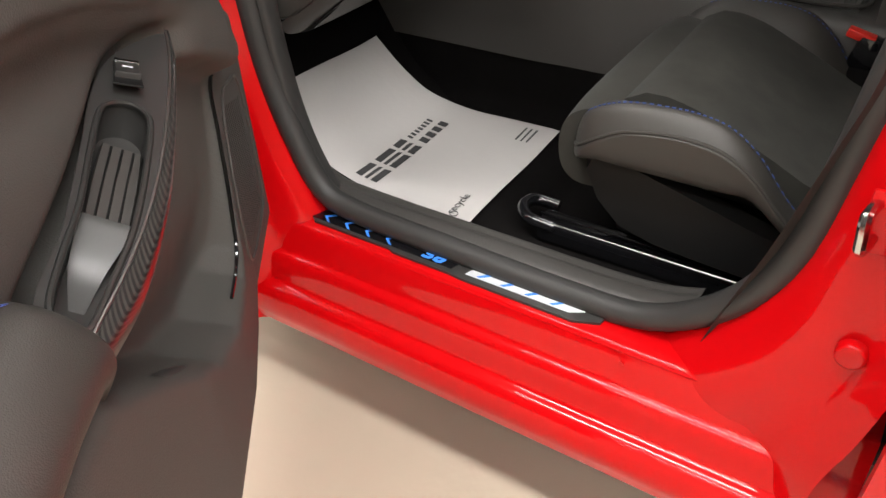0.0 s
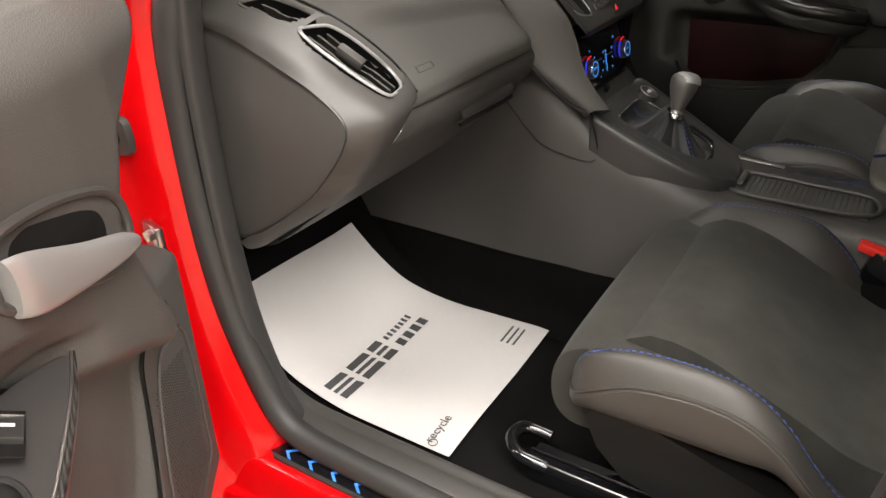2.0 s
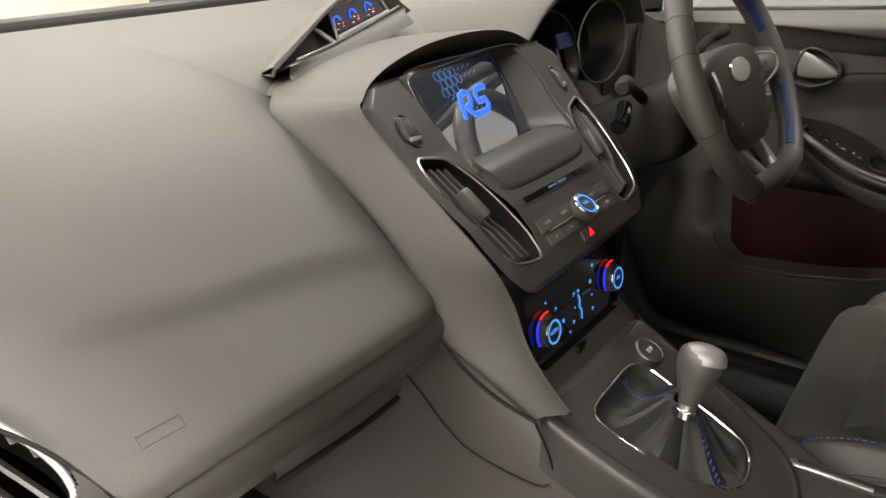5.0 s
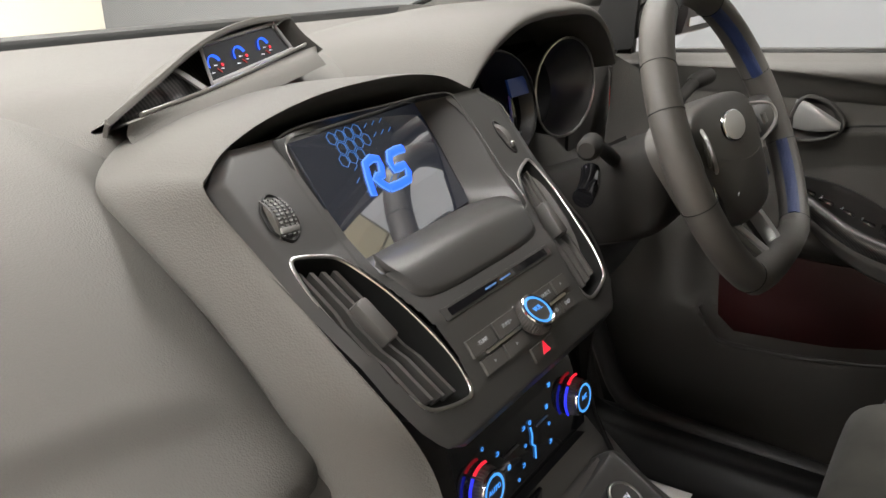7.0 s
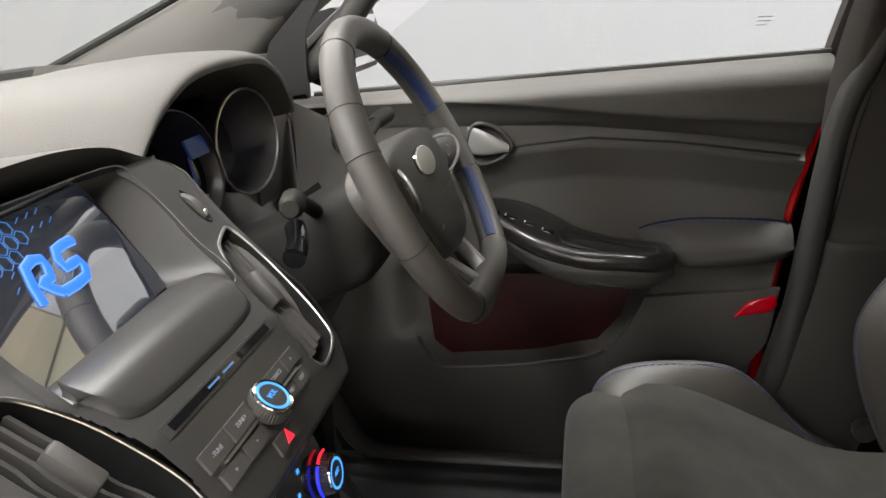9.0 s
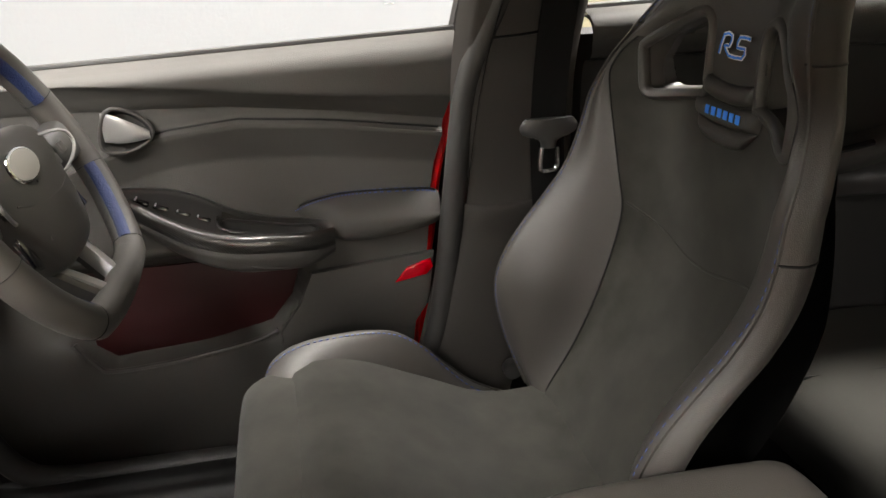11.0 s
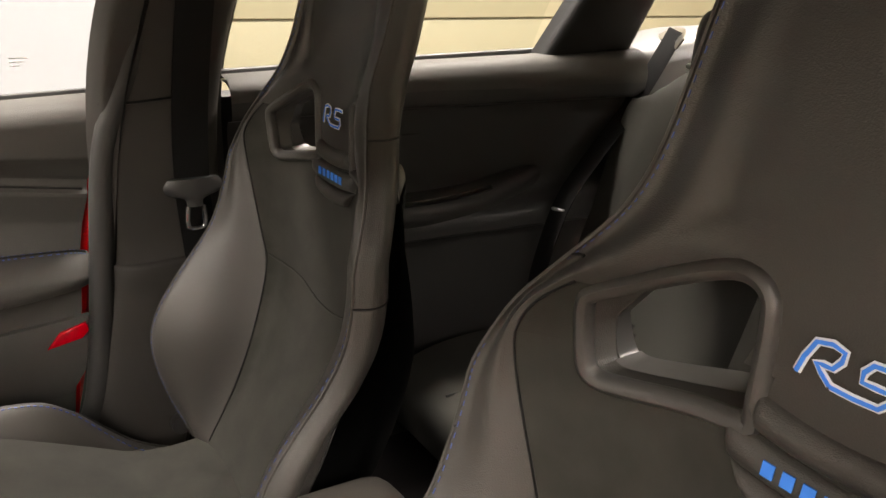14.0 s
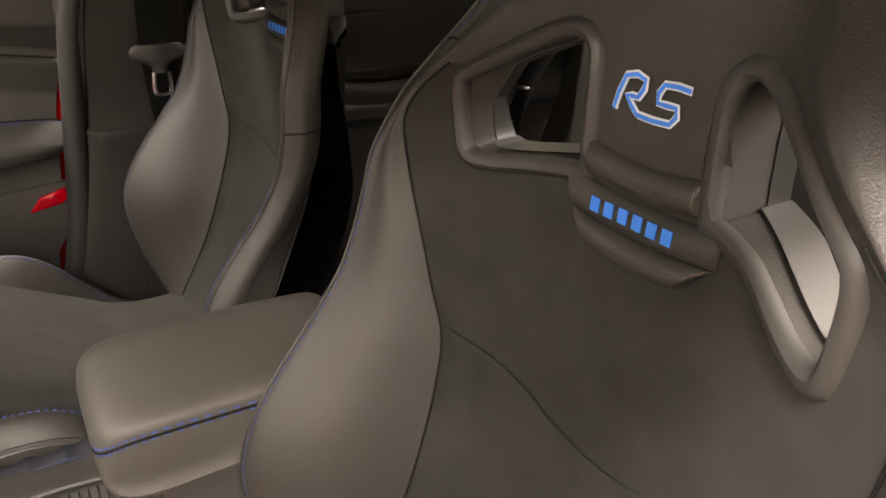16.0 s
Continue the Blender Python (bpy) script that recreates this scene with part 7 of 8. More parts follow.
    spk = put("speaker_panel", tube([(r, near_lining(r, z) + 0.001, z) for r, z in ((0.135, 0.655), (0.2, 0.685), (0.235, 0.685), (0.262, 0.64), (0.30, 0.54), (0.27, 0.47), (0.15, 0.47), (0.13, 0.5))], 0.002, 6, closed=True, smooth=4), HARD, ob, "raised edge of the speaker")
    put("speaker_grille", merge(*[disc(0.0011, 0.0008, Matrix(((1, 0, 0, r), (0, 0, 1, near_lining(r, z)), (0, 1, 0, z), (0, 0, 0, 1))), 6) for i in range(24) for j in range(34) for r, z in ((0.15 + 0.005 * i + 0.0025 * (j % 2), 0.485 + 0.0055 * j),) if r < 0.295 - 0.3 * max(0.0, z - 0.55) and z < 0.645 + 0.3 * (r - 0.15)]), GRILLE, spk, "perforated speaker mesh", kind="stuff")
    put("step_line", tube([(r, near_lining(r, z) + 0.0006, z) for r, z in ((0.245, 0.765), (0.24, 0.755), (0.228, 0.738))], 0.0012, 5), DARK, ob)
    put("pocket_tongue", loft([[(r, 0.085, z), (r, 0.115, z + 0.008), (r, 0.128, z + 0.002), (r, 0.13, z - 0.02)] for r, z in ((0.50, 0.53), (0.55, 0.558), (0.60, 0.60), (0.64, 0.632))], 4, 3), SMOOTH, ob, "bent lip inside the pocket")
    put("door_lamp", slab([(0.783, 0.645), (0.838, 0.655), (0.85, 0.668), (0.846, 0.684), (0.805, 0.672)], 0.06, Matrix(((1, 0, 0, 0), (0, 0, 1, 0.078), (0, 1, 0, 0), (0, 0, 0, 1))), 0.004), LENS, ob, "red warning lens")
    g = put("window_glass", loft([[(0.12, 0.02, 1.04), (0.25, 0.03, 1.12), (0.5, 0.06, 1.27)], [(0.5, 0.02, 1.045), (0.55, 0.05, 1.17), (0.62, 0.10, 1.31)], [(0.93, 0.02, 1.05), (0.95, 0.06, 1.2), (0.98, 0.12, 1.34)]], 3, 3), GLASS, ob, "clear door glass")
    g.visible_shadow = False
    put("window_frame", tube([(0.915, 0.02, 1.03), (0.935, 0.045, 1.13), (0.965, 0.09, 1.26), (0.985, 0.13, 1.35), (0.8, 0.14, 1.38), (0.6, 0.13, 1.345), (0.4, 0.105, 1.265), (0.2, 0.07, 1.16), (0.05, 0.035, 1.05)], 0.016, 8, smooth=4), RUBBER, ob, "black window frame")
    tri_ = put("mirror_corner", slab([(0.0, 1.02), (0.114, 1.022), (0.121, 1.127), (0.152, 1.172), (0.118, 1.168), (0.06, 1.115), (0.0, 1.07)], 0.02, Matrix(((1, 0, 0, 0), (0, 0, 1, 0.10), (0, 1, 0, 0), (0, 0, 0, 1))), 0.006), DARK, ob, "black corner cover with a small speaker")
    put("speaker_mark", slab([(0.07, 1.036), (0.098, 1.036), (0.098, 1.04), (0.07, 1.04)], 0.001, Matrix(((1, 0, 0, 0), (0, 0, 1, 0.121), (0, 1, 0, 0), (0, 0, 0, 1)))), SATIN, tri_)


door1 = thing("passenger_door", (-1.0, -0.95, 0.22), "open red passenger door with dark grey lining", "car door")
build_near_door(door1)
door2 = thing("driver_door", (-0.65, 0.86, 0.22), "closed driver door with dark grey lining and silver handle", "car door")
build_far_door(door2)
part("corner_trim", slab([(-1.03, 1.03), (-0.95, 1.04), (-0.943, 1.132), (-0.915, 1.172), (-0.941, 1.17), (-1.0, 1.115)], 0.01, Matrix(((1, 0, 0, 0), (0, 0, 1, 0.648), (0, 1, 0, 0), (0, 0, 0, 1))), 0.003), DARK, car, "black corner trim at the foot of the pillar")
# mirror outside the driver's window
mirror = thing("door_mirror", (-1.0, 0.92, 1.0), "door mirror outside the driver window", "mirror")
part("housing", loft([[(-1.03 + dx, 0.93 + 0.19 * u, 1.09 + s * h) for dx, s, h in ((0.06, -1, 0.05), (0.06, 1, 0.06), (-0.02, 1, 0.05), (-0.05, 0, 0), (-0.02, -1, 0.045))] for u, s_ in ((0, 1), (0.5, 1), (1, 1))], 3, 3, wrap=True, caps=True), DARK, mirror, "dark mirror housing")
part("mirror_glass", box(0.004, 0.16, 0.09, (-0.965, 1.03, 1.095), (0, 0, 0), bevel=0.01), surf("mirror_silver", (0.9, 0.9, 0.9), 0.02, 1.0, vary=0.0), mirror, "mirror glass")
part("mirror_arm", tube([(-1.0, 0.84, 1.05), (-1.0, 0.9, 1.06), (-1.0, 0.96, 1.07)], 0.02, 8), DARK, mirror)

# ---- instrument binnacle ----
binn = thing("instrument_binnacle", (-0.98, 0.378, 0.95), "hooded instrument cluster with round dials", "instrument cluster")
BY = 0.375
arch = []
for u in (-1.0, -0.92, -0.75, -0.5, -0.25, 0, 0.25, 0.5, 0.75, 0.92, 1.0):
    y = BY + 0.195 * u
    z = 1.035 + 0.078 * (1 - abs(u) ** 3.2)
    x = -0.945 + 0.012 * (1 - u * u)
    arch.append([(x - 0.10, y * 0.96 + 0.015, z - 0.025), (x - 0.01, y, z - 0.012), (x + 0.003, y, z - 0.006), (x - 0.002, y, z + 0.003), (x - 0.04, y, z + 0.008), (x - 0.15, y, z + 0.004), (x - 0.3, y, z - 0.02), (x - 0.42, y, z - 0.05)])
part("hood", loft(arch, 4, 4), SOFT, binn, "soft grained hood")
part("cluster_face", box(0.01, 0.33, 0.11, (-1.045, BY + 0.005, 1.005), (0, -18, 0), bevel=0.004), GLOSS, binn, "black dial face")
part("right_cheek", loft([[(-0.945, 0.568, 1.04), (-0.95, 0.575, 0.97), (-0.955, 0.57, 0.90)], [(-0.90, 0.62, 1.0), (-0.89, 0.64, 0.96), (-0.90, 0.64, 0.90)], [(-1.0, 0.675, 1.01), (-0.98, 0.68, 0.96), (-0.98, 0.68, 0.90)]], 3, 3), SOFT, binn)
for s, y in ((-1, 0.297), (1, 0.456)):
    m = frame_at((-0.962, y, 1.005), (0.05 * s, 1, 0), (-0.14, 0, 0.99))
    rng = [m @ Vector((0.079 * math.cos(a - 0.16 * s), 0.058 * math.sin(a) + (0.008 if math.sin(a) > 0 else -0.002), 0)) for a in [2 * math.pi * i / 24 for i in range(24)]]
    # Left rim gets black in place of silver, to look shaded by the hood.
    dl = part("dial_cowl", tube(rng, 0.0017, 6, closed=True, smooth=1), STEEL if s > 0 else DARK, binn, "thin silver dial rim" if s > 0 else "silver dial rim darkened for the shade under the hood")
    back = [m @ Vector((0.056 * math.cos(a), 0.054 * math.sin(a), -0.06)) for a in [2 * math.pi * i / 24 for i in range(24)]]
    part("cone", grid([rng, back], True), SMOOTH, dl, "black cone")
    mb = m @ pose(0, 0, -0.058)
    part("dial_face", disc(0.053, 0.002, mb, 32), GLOSS, dl)
    part("dial_scale", tube([mb @ Vector((0.04 * math.cos(radians(a)), 0.04 * math.sin(radians(a)), 0.003)) for a in range(120, 215, 10)], 0.004, 5, flat=0.3), LOGO, dl, "lit blue scale")
    part("dial_red", tube([mb @ Vector((0.04 * math.cos(radians(a)), 0.04 * math.sin(radians(a)), 0.003)) for a in range(150, 172, 7)], 0.0042, 5, flat=0.3), REDGLOW, dl)
mm = frame_at((-0.985, 0.376, 0.985), (0, 1, 0), (-0.2, 0, 0.98))
ms = part("centre_display", slab([(-0.034, -0.022), (0.034, -0.022), (0.03, 0.022), (-0.03, 0.022)], 0.004, mm, 0.001), GLOSS, binn)
part("display_frame", tube([mm @ Vector((x, y, 0.005)) for x, y in ((-0.035, -0.023), (0.035, -0.023), (0.031, 0.023), (-0.031, 0.023))], 0.0022, 6, closed=True, smooth=1), STEEL, ms)
part("blue_display", box(0.003, 0.042, 0.022, (-0.974, 0.345, 1.022), (0, -18, 0), bevel=0.0), glow("cluster_blue", (0.01, 0.035, 0.15), 0.12), binn, "dim blue display")
part("side_filler", box(0.006, 0.145, 0.17, (-1.0, 0.6125, 0.945), (0, 0, 0), bevel=0.002), HARD, binn, "dark filler beside the dials")
# air vent at the driver's end
part("end_vent", box(0.012, 0.06, 0.05, (-0.915, 0.638, 0.985), (0, -25, 10), bevel=0.008), DARK, binn)
part("end_vent_rim", tube([(-0.905, 0.608, 1.012), (-0.9, 0.665, 1.01), (-0.905, 0.668, 0.96), (-0.9, 0.61, 0.962)], 0.003, 6, closed=True, smooth=3), SATIN, binn)

# ---- steering column and wheel ----
colm = thing("steering_column", (-0.88, 0.378, 0.85), "dark steering column cover with control stalks", "steering column")
cv = []
for x, w, zt, zb in ((-0.98, 0.07, 0.90, 0.83), (-0.9, 0.075, 0.932, 0.835), (-0.84, 0.075, 0.962, 0.85), (-0.785, 0.068, 0.985, 0.87), (-0.77, 0.05, 0.98, 0.9)):
    cv.append([(x, 0.378 + s * w * k, z) for s, k, z in ((-1, 0.8, zb), (-1, 1.0, zb + 0.03), (-1, 1.0, zt - 0.03), (-1, 0.7, zt), (1, 0.7, zt), (1, 1.0, zt - 0.03), (1, 1.0, zb + 0.03), (1, 0.8, zb))])
part("cover", loft(cv, 3, 4, wrap=True, caps=True), COLUMN, colm)
for pts, kn_ in (([(-0.83, 0.33, 0.945), (-0.825, 0.27, 0.975), (-0.808, 0.2, 0.997)], [(-0.812, 0.21, 0.996), (-0.803, 0.188, 0.998), (-0.797, 0.165, 0.999)]), ([(-0.83, 0.43, 0.95), (-0.83, 0.5, 0.985), (-0.83, 0.58, 1.007)], [(-0.832, 0.57, 1.006), (-0.827, 0.605, 1.009), (-0.825, 0.63, 1.01)])):
    st_ = part("stalk", tube(pts, 0.008, 10), COLUMN, colm, "grey control stalk")
    part("stalk_knob", tube(kn_, 0.0118, 12, smooth=4, taper=lambda t: 1.0 - 0.35 * abs(2 * t - 1) ** 4), COLUMN, st_, "stalk end")
part("stalk_lower", tube([(-0.83, 0.25, 0.955), (-0.815, 0.215, 0.95), (-0.81, 0.19, 0.945)], 0.011, 10), GLOSS, colm)

wheel = thing("steering_wheel", (-0.78, 0.38, 0.95), "black leather sports steering wheel with blue perforated grips", "steering wheel")
WM = frame_at((-0.722, 0.381, 0.982), (0, 1, 0), (-0.43, 0, 0.903))
RR = 0.168


def rim_pt(a, dr=0.0, dz=0.0):
    y = (RR + dr) * math.sin(a)
    lim = -(0.138 + dr)
    if y < lim:
        y = lim + (y - lim) * 0.25
    return WM @ Vector(((RR + dr) * math.cos(a), y, dz))


rim = part("rim", tube([rim_pt(2 * math.pi * i / 64) for i in range(64)], 0.0172, 14, closed=True, smooth=1), WHEELLIT, wheel, "thick black leather rim")
for a0, a1 in ((18, 62), (-14, -52), (118, 162), (194, 232)):
    part("blue_grip", tube([rim_pt(radians(a), -0.0095, 0.003) for a in np.linspace(a0, a1, 14)], 0.0092, 10, smooth=1), BLUESUEDE, rim, "blue perforated leather inner grip")
    for a in (a0, a1):
        ra_ = radians(a)
        c0 = rim_pt(ra_)
        tdir = (rim_pt(ra_ + 0.02) - rim_pt(ra_ - 0.02)).normalized()
        part("joint", ring(0.0172, 0.0005, frame_at(c0, tdir.orthogonal(), tdir.cross(tdir.orthogonal())), 24, 5), DARK, rim)
part("joint", ring(0.0172, 0.0005, frame_at(rim_pt(radians(146)), (rim_pt(radians(147)) - rim_pt(radians(145))).orthogonal(), (rim_pt(radians(147)) - rim_pt(radians(145))).cross((rim_pt(radians(147)) - rim_pt(radians(145))).orthogonal())), 24, 5), DARK, rim)
HM = WM @ pose(0, -0.010, -0.030)


def lift(x):
    """Spokes rise from the sunk hub to the rim."""
    return 0.03 * min(1.0, max(0.0, (x - 0.07) / 0.07))


hubp = []
HUB = ((-0.115, 0.02), (-0.108, 0.042), (-0.07, 0.055), (0.0, 0.059), (0.07, 0.055), (0.108, 0.042), (0.115, 0.02), (0.102, -0.012), (0.084, -0.05), (0.056, -0.078), (0.0, -0.085), (-0.056, -0.078), (-0.084, -0.05), (-0.102, -0.012))
for k, z in ((1.02, -0.02), (1.0, 0.010), (0.975, 0.022), (0.90, 0.029), (0.7, 0.032), (0.35, 0.034), (0.02, 0.034)):
    hubp.append([HM @ Vector((x * k, y * k, z)) for x, y in HUB])
hub = part("hub", loft(hubp, 3, 3, wrap=True), WHEELLIT, wheel, "smooth dark hub")
part("hub_crease", tube([HM @ Vector((x, y, z)) for x, y, z in ((-0.07, -0.004, 0.0315), (-0.04, -0.014, 0.0325), (0.0, -0.02, 0.033), (0.04, -0.022, 0.0325), (0.075, -0.018, 0.0305))], 0.0014, 6, smooth=4), HARD, hub)
for k in (-1, 1):
    part("horn_mark", tube([HM @ Vector((0.052 * k + dx, -0.048 + dy, 0.0318)) for dx, dy in ((-0.005, 0.0), (0.0, 0.003), (0.005, 0.002))], 0.0007, 5), SMOOTH, hub)
bd = HM @ pose(-0.002, 0.020, 0.0338)
bg = part("badge", ring(0.0155, 0.0022, bd @ Matrix.Diagonal((2.3, 1.0, 1, 1)), 40), CHROME, hub, "plain oval chrome badge")
part("badge_face", disc(0.0155, 0.0024, bd @ Matrix.Diagonal((2.3, 1.0, 1, 1)), 40), SATIN, bg, "pale satin badge face")
for s in (-1, 1):
    sp_ = [[HM @ Vector((s * x, y + h * k, z + lift(x))) for k, z in ((1, -0.012), (0.8, 0.006), (0, 0.01), (-0.8, 0.006), (-1, -0.012), (-0.6, -0.02), (0.6, -0.02))] for x, y, h in ((0.06, 0.005, 0.042), (0.09, 0.006, 0.03), (0.125, 0.008, 0.024), (0.15, 0.01, 0.026))]
    spk_ = part("spoke", loft(sp_, 4, 3, wrap=True, caps=True), SMOOTH, wheel, "side spoke with buttons")
    pod_ = [(0.078, 0.03), (0.118, 0.024), (0.126, 0.008), (0.112, -0.006), (0.082, -0.012)]
    part("button_frame", tube([HM @ Vector((s * x, y, 0.0215 + lift(x))) for x, y in pod_], 0.002, 6, closed=True, smooth=3), SILVER, spk_, "satin button frame")
    for dx, dy in ((0.092, 0.016), (0.108, 0.008), (0.092, 0.0)):
        bt = slab([(-0.007, -0.006), (0.007, -0.006), (0.007, 0.006), (-0.007, 0.006)], 0.003, HM @ pose(s * dx, dy, 0.0185 + lift(dx)), 0.001)
        part("button", bt, HARD, spk_)
    low = [[HM @ Vector((s * (x + k * 0.009), y + 0.01, z + lift(-y))) for k, z in ((-1, -0.008), (-0.7, 0.006), (0.7, 0.006), (1, -0.008))] for x, y in ((0.052, -0.045), (0.046, -0.075), (0.034, -0.108), (0.02, -0.142))]
    part("lower_spoke", loft(low, 3, 2, wrap=True, caps=True), SILVER, wheel, "satin silver lower spoke")
    low = [[HM @ Vector((s * (x + k * 0.012), y + 0.01, z + lift(-y))) for k, z in ((-1, -0.016), (-0.7, 0.002), (0.7, 0.002), (1, -0.016))] for x, y in ((0.06, -0.03), (0.058, -0.06), (0.046, -0.1), (0.03, -0.145))]
    part("lower_spoke_back", loft(low, 3, 2, wrap=True, caps=True), SMOOTH, wheel)
    bank = slab([(-0.008, -0.02), (0.008, -0.024), (0.008, 0.02), (-0.008, 0.02)], 0.006, HM @ pose(s * 0.088, -0.036, 0.018, 0, 0, s * 12), 0.002)
    part("button_bank", bank, GLOSS, wheel, "glossy black button bank")

# ---- cabin lining on the driver's side and the rear ----
def bt(side, z):
    return at_z(z, [(0.33, -0.32), (0.44, -0.292), (0.535, -0.262), (0.76, -0.205), (0.95, -0.195), (1.04, -0.194), (1.175, -0.172), (1.3, -0.13), (1.42, -0.095)])


def in_y(z):
    return at_z(z, [(0.33, 0.69), (0.76, 0.70), (1.0, 0.685), (1.1, 0.665), (1.25, 0.615), (1.42, 0.555)])


for s in (-1, 1):
    rows = []
    for z in (0.33, 0.44, 0.55, 0.66, 0.735, 0.772, 0.79, 0.796, 0.80, 0.9, 1.0, 1.1, 1.2, 1.3, 1.42):
        x0, y = bt(s, z) - (0.012 if s > 0 else 0.0), in_y(z)
        bulge = 0.012 if z < 0.74 else 0.02 if z < 0.795 else 0.012 if z < 0.799 else 0.0
        rows.append([(x0 - 0.012, s * (y + 0.03), z), (x0, s * (y + 0.008), z), (x0 + 0.012, s * (y - 0.004 - bulge * 0.6), z), (x0 + 0.04, s * (y - 0.008 - bulge), z), (x0 + 0.09, s * (y - 0.010 - bulge * 0.8), z), (x0 + 0.15, s * (y - 0.006 - bulge * 0.5), z), (x0 + 0.18, s * (y + 0.015), z), (x0 + 0.185, s * (y + 0.06), z)])
    post_ = part("post_trim", loft(rows, 3, 4), POSTGREY, car, "dark grey centre post trim")
    part("joint", tube([(bt(s, 1.05) - 0.008, s * 0.684, 1.048), (bt(s, 1.05) + 0.03, s * 0.666, 1.05), (bt(s, 1.05) + 0.085, s * 0.664, 1.054), (bt(s, 1.05) + 0.14, s * 0.667, 1.06)], 0.0022, 6, smooth=3), DARK, post_, "dark joint between the post covers")
    if s > 0:
        part("centre_post_panel", loft([[(bt(s, z) + 0.004, 0.775 - 0.22 * max(0, z - 1.05), z), (bt(s, z) + 0.06, 0.79 - 0.22 * max(0, z - 1.05), z), (bt(s, z) + 0.2, 0.79 - 0.22 * max(0, z - 1.05), z)] for z in (0.33, 0.5, 0.8, 1.0, 1.1, 1.25, 1.42)], 3, 2, thick=0.006), HARD, car)
    # rear door lining
    rd = []
    for x in (0.0, 0.12, 0.3, 0.5, 0.66, 0.8, 0.88):
        t = max(0, x - 0.3) * 0.10
        rd.append([(x, s * (0.79 - t), 1.058 + 0.03 * x), (x, s * (0.755 - t), 1.066 + 0.03 * x), (x, s * (0.715 - t), 1.06 + 0.03 * x), (x, s * (0.70 - t), 1.04), (x, s * (0.705 - t), 1.005), (x, s * (0.735 - t), 0.99), (x, s * (0.74 - t), 0.9), (x, s * (0.735 - t), 0.82), (x, s * (0.69 - t), 0.79), (x, s * (0.685 - t), 0.75), (x, s * (0.72 - t), 0.72), (x, s * (0.725 - t), 0.55), (x, s * (0.71 - t), 0.36), (x, s * (0.65 - t), 0.33)])
    part("rear_door_lining", loft(rd, 3, 4), SMOOTH, car, "dark rear door lining")
    part("lining_shelf", loft([[(x, s * (0.758 - t), 1.074 + 0.03 * x), (x, s * (0.715 - t), 1.068 + 0.03 * x), (x, s * (0.697 - t), 1.05), (x, s * (0.702 - t), 1.025)] for x, t in ((0.0, 0.0), (0.3, 0.0), (0.5, 0.02), (0.7, 0.04), (0.88, 0.058))], 3, 3), SOFT, car, "grey soft top of the rear door lining")
    arm_ = part("rear_door_armrest", loft([[(x, s * 0.735, zt), (x, s * (0.715 - d), zt - 0.004), (x, s * (0.705 - d), zt - 0.03), (x, s * (0.72 - d * 0.5), zt - 0.07), (x, s * 0.73, zt - 0.08)] for x, zt, d in ((0.16, 0.845, 0.0), (0.22, 0.842, 0.03), (0.34, 0.832, 0.045), (0.48, 0.84, 0.045), (0.58, 0.86, 0.03), (0.66, 0.87, 0.0))], 4, 3), HARD, car, "rear armrest with a pull")
    part("pull_trim", tube([(0.2, s * 0.672, 0.842), (0.3, s * 0.66, 0.832), (0.42, s * 0.66, 0.834), (0.5, s * 0.665, 0.842)], 0.006, 8, flat=0.6), GLOSS, arm_, "gloss black pull trim")
    part("lining_panel_edge", tube([(0.15, s * 0.735, 0.93), (0.3, s * 0.737, 0.945), (0.5, s * 0.735, 0.945), (0.64, s * 0.72, 0.93), (0.68, s * 0.715, 0.89)], 0.004, 6), SMOOTH, car)
    part("rear_waist_seal", tube([(-0.02, s * 0.775, 1.072), (0.35, s * 0.77, 1.084), (0.66, s * 0.745, 1.094)], 0.008, 8), RUBBER, car)
    g = part("rear_window", loft([[(-0.05, s * 0.79, 1.05), (-0.02, s * 0.74, 1.2), (0.02, s * 0.66, 1.36)], [(0.3, s * 0.79, 1.06), (0.3, s * 0.74, 1.21), (0.3, s * 0.66, 1.36)], [(0.66, s * 0.77, 1.09), (0.67, s * 0.71, 1.22), (0.7, s * 0.64, 1.34)]], 2, 3), GLASS, car, "clear rear side window")
    g.visible_shadow = False
    # rear post and quarter trim
    rows = []
    for z in (0.95, 1.02, 1.09, 1.15, 1.22, 1.3, 1.38):
        lean = (z - 1.09) * 0.5
        y = 0.715 - max(0, z - 1.0) * 0.30
        rows.append([(0.635 + lean, s * (y + 0.05), z), (0.645 + lean, s * (y + 0.01), z), (0.68 + lean, s * y, z), (0.78 + lean * 0.7, s * (y - 0.005), z), (0.86 + lean * 0.6, s * y, z), (0.875 + lean * 0.6, s * (y + 0.05), z)])
    part("rear_post_trim", loft(rows, 3, 4), DARK, car, "black rear post trim")
    rows = [[(x, s * (y + 0.08), z + 0.02), (x, s * y, z), (x, s * (y - 0.03), z - 0.03), (x, s * (y - 0.03), z - 0.1), (x, s * (y - 0.02), 0.6)] for x, y, z in ((0.84, 0.715, 1.085), (0.95, 0.71, 1.1), (1.05, 0.70, 1.115), (1.2, 0.68, 1.12), (1.35, 0.66, 1.12))]
    part("quarter_trim", loft(rows, 3, 4), HARD, car, "grey quarter trim")
    part("rear_quarter_panel", loft([[(x, s * y, z) for y, z in ((0.84, 0.2), (0.88, 0.5), (0.88, 0.8), (0.84, 1.0), (0.78, 1.1))] for x in (0.92, 1.2, 1.5)], 2, 3, thick=0.02), PAINT, car)
part("tailgate", box(0.06, 1.45, 0.75, (1.5, 0, 0.72), (0, -8, 0), bevel=0.02), PAINT, car, "red tailgate")
